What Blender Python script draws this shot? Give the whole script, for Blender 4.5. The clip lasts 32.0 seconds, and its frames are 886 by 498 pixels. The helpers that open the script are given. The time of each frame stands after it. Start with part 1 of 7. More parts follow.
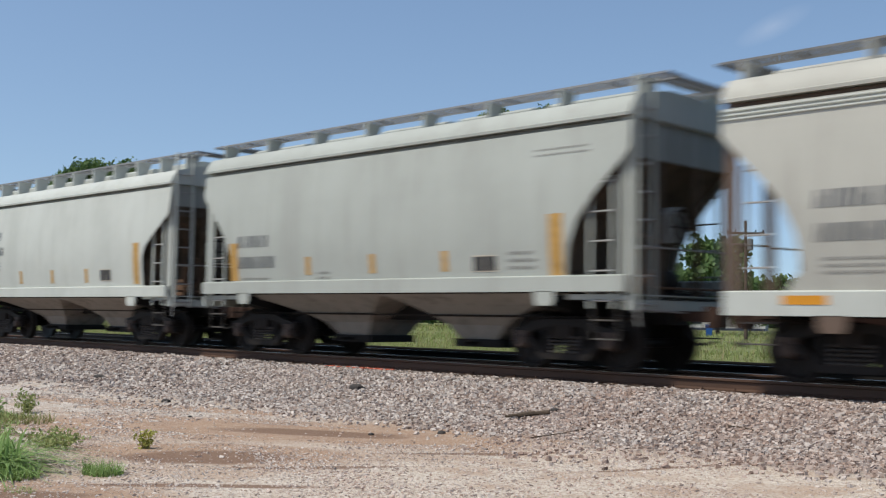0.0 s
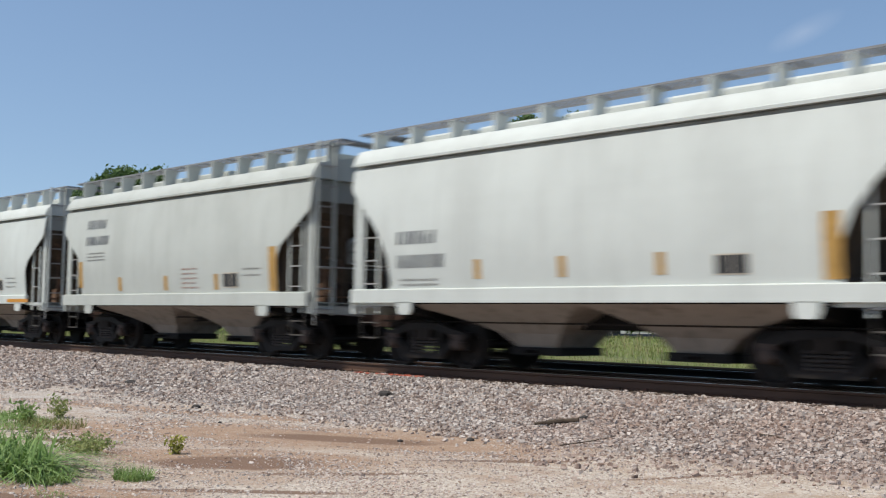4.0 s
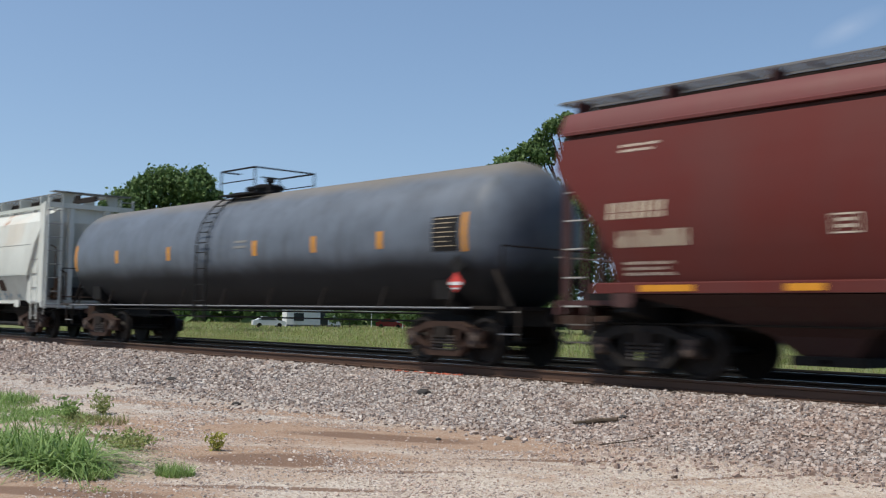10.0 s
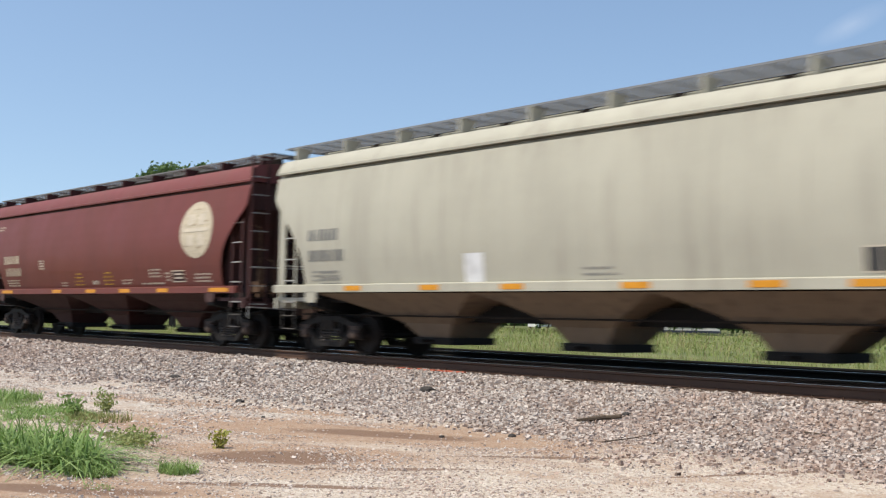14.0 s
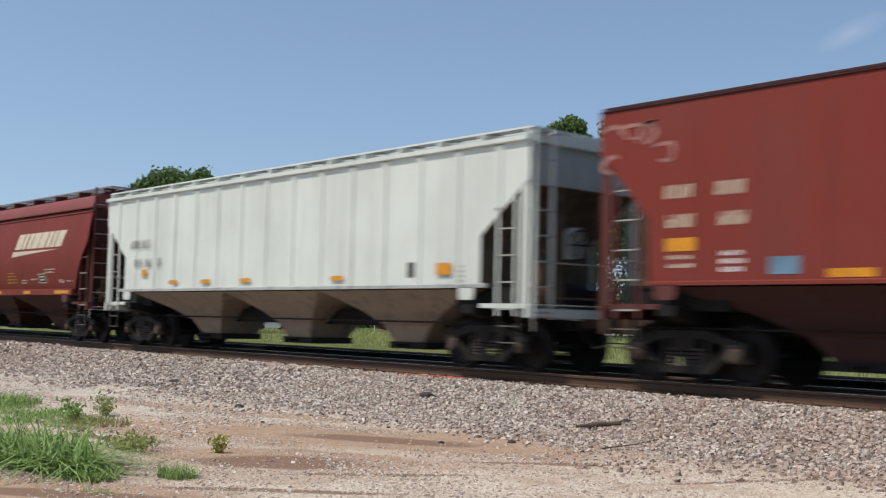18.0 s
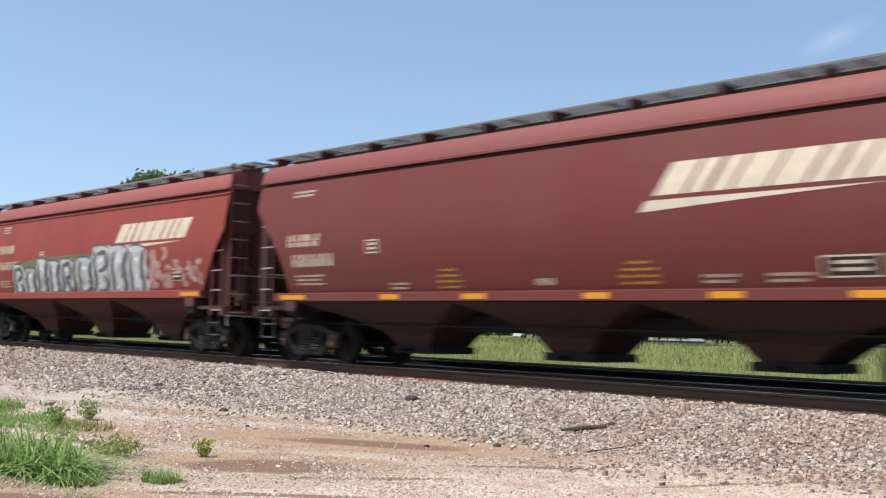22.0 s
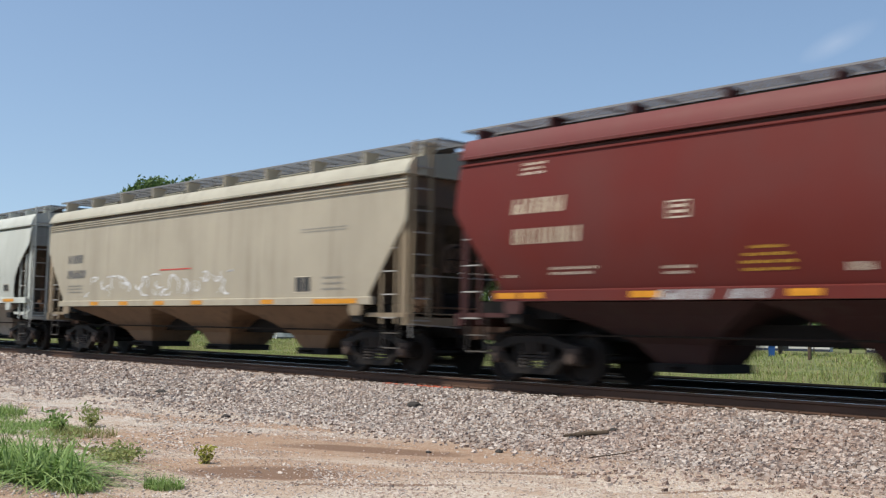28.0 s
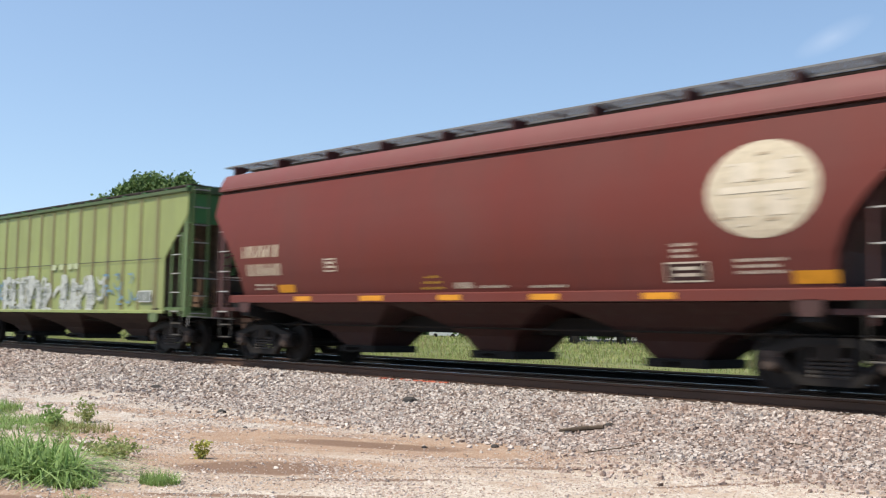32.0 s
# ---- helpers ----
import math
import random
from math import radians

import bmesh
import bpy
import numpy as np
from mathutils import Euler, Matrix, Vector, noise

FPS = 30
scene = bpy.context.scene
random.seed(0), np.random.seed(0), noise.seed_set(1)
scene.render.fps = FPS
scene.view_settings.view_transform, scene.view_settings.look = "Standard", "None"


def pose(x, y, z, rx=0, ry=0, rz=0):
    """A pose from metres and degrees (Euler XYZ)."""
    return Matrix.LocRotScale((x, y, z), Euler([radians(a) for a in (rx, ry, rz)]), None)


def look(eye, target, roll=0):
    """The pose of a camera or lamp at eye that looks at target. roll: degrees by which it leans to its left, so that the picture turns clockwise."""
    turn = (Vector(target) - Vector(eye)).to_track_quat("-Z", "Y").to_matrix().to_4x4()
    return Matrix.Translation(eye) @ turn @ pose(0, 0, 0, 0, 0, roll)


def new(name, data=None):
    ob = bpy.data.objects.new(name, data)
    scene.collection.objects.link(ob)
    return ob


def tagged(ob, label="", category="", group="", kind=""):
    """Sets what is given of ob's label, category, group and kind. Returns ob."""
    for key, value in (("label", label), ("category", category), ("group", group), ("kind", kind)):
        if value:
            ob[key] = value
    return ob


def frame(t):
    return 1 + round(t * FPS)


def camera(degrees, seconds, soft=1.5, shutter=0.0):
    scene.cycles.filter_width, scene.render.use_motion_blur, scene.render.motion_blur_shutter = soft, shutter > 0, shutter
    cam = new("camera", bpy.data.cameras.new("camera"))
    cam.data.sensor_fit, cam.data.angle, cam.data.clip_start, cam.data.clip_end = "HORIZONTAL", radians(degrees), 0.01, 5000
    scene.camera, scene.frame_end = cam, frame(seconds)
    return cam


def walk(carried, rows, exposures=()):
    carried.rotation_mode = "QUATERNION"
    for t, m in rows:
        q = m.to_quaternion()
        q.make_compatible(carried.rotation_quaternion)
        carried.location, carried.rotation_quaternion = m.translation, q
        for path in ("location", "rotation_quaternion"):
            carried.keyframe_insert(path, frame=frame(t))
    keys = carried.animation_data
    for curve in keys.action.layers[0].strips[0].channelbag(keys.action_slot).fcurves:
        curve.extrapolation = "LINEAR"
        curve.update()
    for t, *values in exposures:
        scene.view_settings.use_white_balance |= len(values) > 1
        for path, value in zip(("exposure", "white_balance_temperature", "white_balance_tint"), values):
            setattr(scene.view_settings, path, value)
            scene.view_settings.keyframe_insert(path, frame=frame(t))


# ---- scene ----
# Freight train passing on a raised ballast bed. x runs along the track, the train heads to -x,
# the camera stands at y < 0. Rail tops are at z = 0.
EYE = (0.0, -15.16, 0.87)
cam = camera(44.08, 32.0, soft=1.25, shutter=0.6)


def aimed(yaw, pitch, roll):
    a, b = radians(yaw), radians(pitch)
    ahead = Vector((-math.sin(a) * math.cos(b), math.cos(a) * math.cos(b), math.sin(b)))
    return look(EYE, Vector(EYE) + ahead, roll)


PATH = [
    (0.0, 44.69, 3.44, 0.83), (0.5, 44.86, 3.63, 1.16), (1.0, 45.24, 4.1, 1.19), (1.5, 45.44, 4.24, 0.98),
    (2.0, 45.83, 4.15, 0.97), (2.5, 46.03, 3.89, 0.99), (3.0, 46.03, 3.96, 0.76), (3.5, 46.03, 3.85, 0.87),
    (5.5, 47.31, 3.76, 1.28), (6.0, 47.65, 3.85, 1.37), (6.5, 47.68, 3.91, 1.41), (7.0, 47.93, 3.93, 1.16),
    (7.5, 47.9, 3.89, 1.18), (8.0, 48.12, 3.9, 1.38), (8.5, 48.19, 3.78, 1.23), (9.0, 48.25, 3.74, 1.28),
    (9.5, 48.24, 3.7, 1.21), (10.0, 48.24, 3.66, 1.17), (10.5, 48.17, 3.69, 1.05), (11.0, 48.17, 3.37, 1.22),
    (11.5, 48.22, 3.38, 1.28), (12.0, 48.22, 3.43, 1.18), (12.5, 48.23, 3.47, 1.25), (13.0, 48.32, 3.51, 1.24),
    (13.5, 48.4, 3.45, 1.07), (15.5, 48.44, 3.9, 1.33), (16.0, 48.48, 3.89, 1.38), (16.5, 48.52, 3.84, 1.46),
    (17.0, 48.52, 3.8, 1.35), (17.5, 48.46, 3.82, 1.21), (18.0, 48.42, 3.81, 1.36), (18.5, 48.35, 3.83, 1.27),
    (19.0, 48.26, 3.83, 1.28), (19.5, 48.31, 3.73, 1.38), (20.0, 48.32, 3.55, 1.28), (20.5, 48.27, 3.47, 1.26),
    (21.0, 48.12, 3.56, 1.28), (21.5, 47.97, 3.77, 1.41), (22.0, 47.66, 4.01, 1.33), (22.5, 47.6, 4.2, 1.19),
    (23.0, 47.49, 4.32, 1.28), (23.5, 47.52, 4.28, 1.32), (24.0, 47.58, 4.23, 1.31), (24.5, 47.57, 4.23, 1.19),
    (25.0, 47.6, 4.25, 1.23), (25.5, 47.64, 4.28, 1.31), (27.5, 47.79, 4.32, 1.32), (28.0, 47.76, 4.32, 1.23),
    (28.5, 47.66, 4.35, 1.24), (29.0, 47.65, 4.32, 1.31), (29.5, 47.69, 4.28, 1.34), (30.0, 47.72, 4.11, 1.21),
    (30.5, 47.72, 4.02, 1.19), (31.0, 47.66, 4.03, 1.19), (31.5, 47.65, 4.1, 1.33), (32.0, 47.53, 4.07, 1.21)]
# the clip's camera opens up for dark cars and closes for pale ones
EXPOSURE = [(0.0, -0.09), (9.9, -0.09), (10.9, 0.27), (13.5, 0.3), (15.0, 0.05), (16.0, 0.17), (17.0, 0.25), (18.0, -0.06), (19.0, -0.06), (20.0, 0.33), (21.0, 0.39), (22.0, 0.34),
            (23.0, 0.27), (24.0, 0.28), (25.0, 0.2), (25.5, 0.18), (28.0, 0.08), (29.0, 0.3), (30.0, 0.42), (32.0, 0.4)]
# its white balance drifts a little warmer once the dark red cars come in
EXPOSURE = [(t, stops, 6330 + 230 * min(1.0, max(0.0, (t - 9.9) / 2)), 7.5) for t, stops in EXPOSURE]
walk(cam, [(t, aimed(a, b, c)) for t, a, b, c in PATH], exposures=EXPOSURE)

# the way the train has gone at each full second
GONE = [0.0, 12.0, 23.88, 35.64, 47.28, 58.81, 70.24, 81.62, 92.98, 104.35, 115.73, 127.07, 138.38, 149.63, 160.84,
        172.02, 183.2, 194.39, 205.56, 216.71, 227.85, 239.03, 250.26, 261.53, 272.79, 283.97, 295.01, 305.91, 316.77,
        327.65, 338.59, 349.54, 360.46]


def gone(t):
    i = min(int(t), 31)
    p = [GONE[max(0, min(32, i + k))] for k in (-1, 0, 1, 2)]
    if i == 0:
        p[0] = 2 * p[1] - p[2]
    if i == 31:
        p[3] = 2 * p[2] - p[1]
    u = t - i
    return 0.5 * (2 * p[1] + (p[2] - p[0]) * u + (2 * p[0] - 5 * p[1] + 4 * p[2] - p[3]) * u * u
                  + (3 * p[1] - p[0] - 3 * p[2] + p[3]) * u ** 3)


# ---- sky and sun ----
SUN_EL, SUN_AZ = radians(61), Vector((-0.28, -0.96, 0)).normalized()
world = bpy.data.worlds.new("sky")
scene.world = world
world.use_nodes = True
wn, wl = world.node_tree.nodes, world.node_tree.links
sky = wn.new("ShaderNodeTexSky")
sky.sky_type, sky.sun_disc = "NISHITA", False
sky.sun_elevation, sky.sun_rotation = SUN_EL, math.atan2(SUN_AZ.x, SUN_AZ.y)
# a hazeless horizon: the sky's shades are read a little higher than they lie
lift_tex = wn.new("ShaderNodeTexCoord")
lift = wn.new("ShaderNodeMapping")
lift.inputs["Location"].default_value = (0, 0, 0.10)
lift.inputs["Scale"].default_value = (1, 1, 0.9)
lift_unit = wn.new("ShaderNodeVectorMath")
lift_unit.operation = "NORMALIZE"
wl.new(lift_tex.outputs["Generated"], lift.inputs["Vector"])
wl.new(lift.outputs["Vector"], lift_unit.inputs[0])
wl.new(lift_unit.outputs["Vector"], sky.inputs["Vector"])
sky.air_density, sky.dust_density, sky.ozone_density = 1.0, 1.0, 0.7
SKY_STRENGTH = 0.15
wn["Background"].inputs["Strength"].default_value = SKY_STRENGTH
# a thin wisp of cloud low in the sky, torn by noise
wtex = wn.new("ShaderNodeTexCoord")
wmap = wn.new("ShaderNodeMapping")
wmap.vector_type = "TEXTURE"
wmap.inputs["Location"].default_value = (-0.4515, 0.8562, 0.252)
wmap.inputs["Rotation"].default_value = (0, radians(-24), radians(28))
wmap.inputs["Scale"].default_value = (0.036, 0.05, 0.011)
wl.new(wtex.outputs["Generated"], wmap.inputs["Vector"])
wgrad = wn.new("ShaderNodeTexGradient")
wgrad.gradient_type = "SPHERICAL"
wl.new(wmap.outputs["Vector"], wgrad.inputs["Vector"])
wnoise = wn.new("ShaderNodeTexNoise")
wnoise.inputs["Scale"].default_value = 26
wnoise.inputs["Detail"].default_value = 5
wl.new(wtex.outputs["Generated"], wnoise.inputs["Vector"])
wmul = wn.new("ShaderNodeMath")
wmul.operation = "MULTIPLY"
wl.new(wgrad.outputs["Fac"], wmul.inputs[0])
wl.new(wnoise.outputs["Fac"], wmul.inputs[1])
wmix = wn.new("ShaderNodeMix")
wmix.data_type = "RGBA"
wthin = wn.new("ShaderNodeMath")
wthin.operation = "MULTIPLY"
wthin.inputs[1].default_value = 0.5
wl.new(wmul.outputs["Value"], wthin.inputs[0])
wl.new(wthin.outputs["Value"], wmix.inputs["Factor"])
wl.new(sky.outputs["Color"], wmix.inputs[6])
wmix.inputs[7].default_value = (4.3, 4.7, 5.6, 1)
wl.new(wmix.outputs[2], wn["Background"].inputs["Color"])
sun = new("sun", bpy.data.lights.new("sun", "SUN"))
sun.data.energy, sun.data.angle, sun.data.color = 4.4, radians(0.53), (1.0, 0.925, 0.81)
to_sun = Vector((SUN_AZ.x * math.cos(SUN_EL), SUN_AZ.y * math.cos(SUN_EL), math.sin(SUN_EL)))
sun.matrix_basis = look(to_sun * 60, (0, 0, 0))


# ---- materials ----
class Nodes:
    """Short hand for a node material."""

    def __init__(self, name, rough=0.6, metal=0.0):
        self.mat = bpy.data.materials.new(name)
        self.mat.use_nodes = True
        self.n, self.l = self.mat.node_tree.nodes, self.mat.node_tree.links
        self.b = self.n["Principled BSDF"]
        self.b.inputs["Roughness"].default_value = rough
        self.b.inputs["Metallic"].default_value = metal
        self.tc = self.n.new("ShaderNodeTexCoord")
        self.geo = self.n.new("ShaderNodeNewGeometry")
        self.place = self.tc.outputs["Object"]

    def noise(self, scale, detail=4, stretch=(1, 1, 1), at=None, rough=0.55):
        m = self.n.new("ShaderNodeMapping")
        m.inputs["Scale"].default_value = stretch
        self.l.new(at or self.place, m.inputs["Vector"])
        x = self.n.new("ShaderNodeTexNoise")
        x.inputs["Scale"].default_value, x.inputs["Detail"].default_value = scale, detail
        x.inputs["Roughness"].default_value = rough
        self.l.new(m.outputs["Vector"], x.inputs["Vector"])
        return x.outputs["Fac"]

    def cells(self, scale, at=None, out="Color"):
        x = self.n.new("ShaderNodeTexVoronoi")
        x.inputs["Scale"].default_value = scale
        self.l.new(at or self.place, x.inputs["Vector"])
        return x.outputs[out]

    def ramp(self, fac, lo, hi, a=0.0, b=1.0):
        r = self.n.new("ShaderNodeMapRange")
        r.interpolation_type = "SMOOTHSTEP"
        for k, v in (("From Min", lo), ("From Max", hi), ("To Min", a), ("To Max", b)):
            r.inputs[k].default_value = v
        self.l.new(fac, r.inputs["Value"])
        return r.outputs["Result"]

    def math(self, op, a, b=None):
        m = self.n.new("ShaderNodeMath")
        m.operation = op
        for i, v in enumerate((a, b)):
            if v is None:
                continue
            if isinstance(v, (int, float)):
                m.inputs[i].default_value = v
            else:
                self.l.new(v, m.inputs[i])
        return m.outputs["Value"]

    def mix(self, fac, a, b):
        m = self.n.new("ShaderNodeMix")
        m.data_type = "RGBA"
        for i, v in ((0, fac), (6, a), (7, b)):
            if isinstance(v, (int, float)):
                m.inputs[i].default_value = v
            elif isinstance(v, tuple):
                m.inputs[i].default_value = (*v[:3], 1)
            else:
                self.l.new(v, m.inputs[i])
        return m.outputs[2]

    def bump(self, h, strength=0.3, distance=0.02):
        b = self.n.new("ShaderNodeBump")
        b.inputs["Strength"].default_value, b.inputs["Distance"].default_value = strength, distance
        self.l.new(h, b.inputs["Height"])
        self.l.new(b.outputs["Normal"], self.b.inputs["Normal"])

    def done(self, colour, rough=None):
        if isinstance(colour, tuple):
            self.b.inputs["Base Color"].default_value = (*colour[:3], 1)
        else:
            self.l.new(colour, self.b.inputs["Base Color"])
        if rough is not None:
            self.l.new(rough, self.b.inputs["Roughness"])
        return self.mat


def paint(name, colour, grime=0.35, rust=0.0, rough=0.55, grime_colour=(0.12, 0.095, 0.07), band=None, spec=0.3):
    """Weathered vehicle paint: broad fading, vertical run-off streaks, specks and rust spots."""
    s = Nodes(name, rough)
    s.b.inputs["Specular IOR Level"].default_value = spec
    broad = s.noise(0.55, 5, (1, 1, 1))
    streak = s.noise(5.0, 5, (1.0, 1.0, 0.06))
    fine = s.noise(38, 3)
    c = s.mix(s.ramp(broad, 0.3, 0.72), colour, tuple(min(1, v * 0.84 + 0.012) for v in colour))
    sheets = s.noise(0.8, 2, (1, 1, 0.02))
    c = s.mix(s.ramp(sheets, 0.42, 0.6, 0, 0.14 * grime), c, grime_colour)
    c = s.mix(s.ramp(streak, 0.48, 0.78, 0, grime), c, grime_colour)
    c = s.mix(s.ramp(fine, 0.56, 0.78, 0, grime * 0.5), c, grime_colour)
    if rust:
        spot = s.math("MULTIPLY", s.noise(1.7, 6, (1, 1, 0.8), rough=0.7), s.noise(0.4, 3, (1, 1, 2.2)))
        c = s.mix(s.ramp(spot, 0.34 - 0.06 * rust, 0.46, 0, 0.85), c, (0.32, 0.13, 0.05))
    if band:
        # broad run-down stains of rust below the roof: (from z, to z, colour, how much)
        z0, z1, tone, much = band
        xyz = s.n.new("ShaderNodeSeparateXYZ")
        s.l.new(s.place, xyz.inputs[0])
        edge = s.math("ADD", xyz.outputs[2], s.math("MULTIPLY", s.noise(1.1, 4, (1, 1, 0.3)), 0.7))
        mask = s.math("MULTIPLY", s.ramp(edge, z0 + 0.2, z1 + 0.1), s.ramp(s.noise(0.42, 5, (1, 1, 0.25), rough=0.65), 0.47, 0.62))
        c = s.mix(s.math("MULTIPLY", mask, much), c, tone)
    s.bump(s.noise(2.2, 3), 0.08, 0.02)
    return s.done(c, s.ramp(broad, 0.2, 0.8, rough - 0.08, rough + 0.15))


def plain(name, colour, rough=0.6, metal=0.0, vary=0.25, scale=12):
    s = Nodes(name, rough, metal)
    s.b.inputs["Specular IOR Level"].default_value = 0.5 if rough < 0.4 else 0.2
    c = s.mix(s.ramp(s.noise(scale, 5), 0.3, 0.75), colour, tuple(v * (1 - vary) for v in colour))
    s.bump(s.noise(scale * 4, 3), 0.12, 0.004)
    return s.done(c)


def tank_paint():
    """Grey tank paint, tan dust along the top, darkening to near black towards the belly."""
    s = Nodes("dark_grey_tank_paint", 0.5)
    s.b.inputs["Specular IOR Level"].default_value = 0.22
    xyz = s.n.new("ShaderNodeSeparateXYZ")
    s.l.new(s.place, xyz.inputs[0])
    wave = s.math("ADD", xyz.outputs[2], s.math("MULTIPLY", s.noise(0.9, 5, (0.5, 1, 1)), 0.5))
    c = s.mix(s.ramp(s.noise(1.4, 5), 0.3, 0.75), (0.119, 0.139, 0.170), (0.088, 0.102, 0.124))
    c = s.mix(s.ramp(s.noise(5, 5, (1, 1, 0.06)), 0.5, 0.75, 0, 0.35), c, (0.05, 0.05, 0.048))
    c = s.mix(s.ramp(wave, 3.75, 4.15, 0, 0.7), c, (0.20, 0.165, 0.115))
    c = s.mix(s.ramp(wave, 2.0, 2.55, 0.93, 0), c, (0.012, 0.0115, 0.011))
    s.bump(s.noise(2.2, 3), 0.06, 0.02)
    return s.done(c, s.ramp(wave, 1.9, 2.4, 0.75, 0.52))


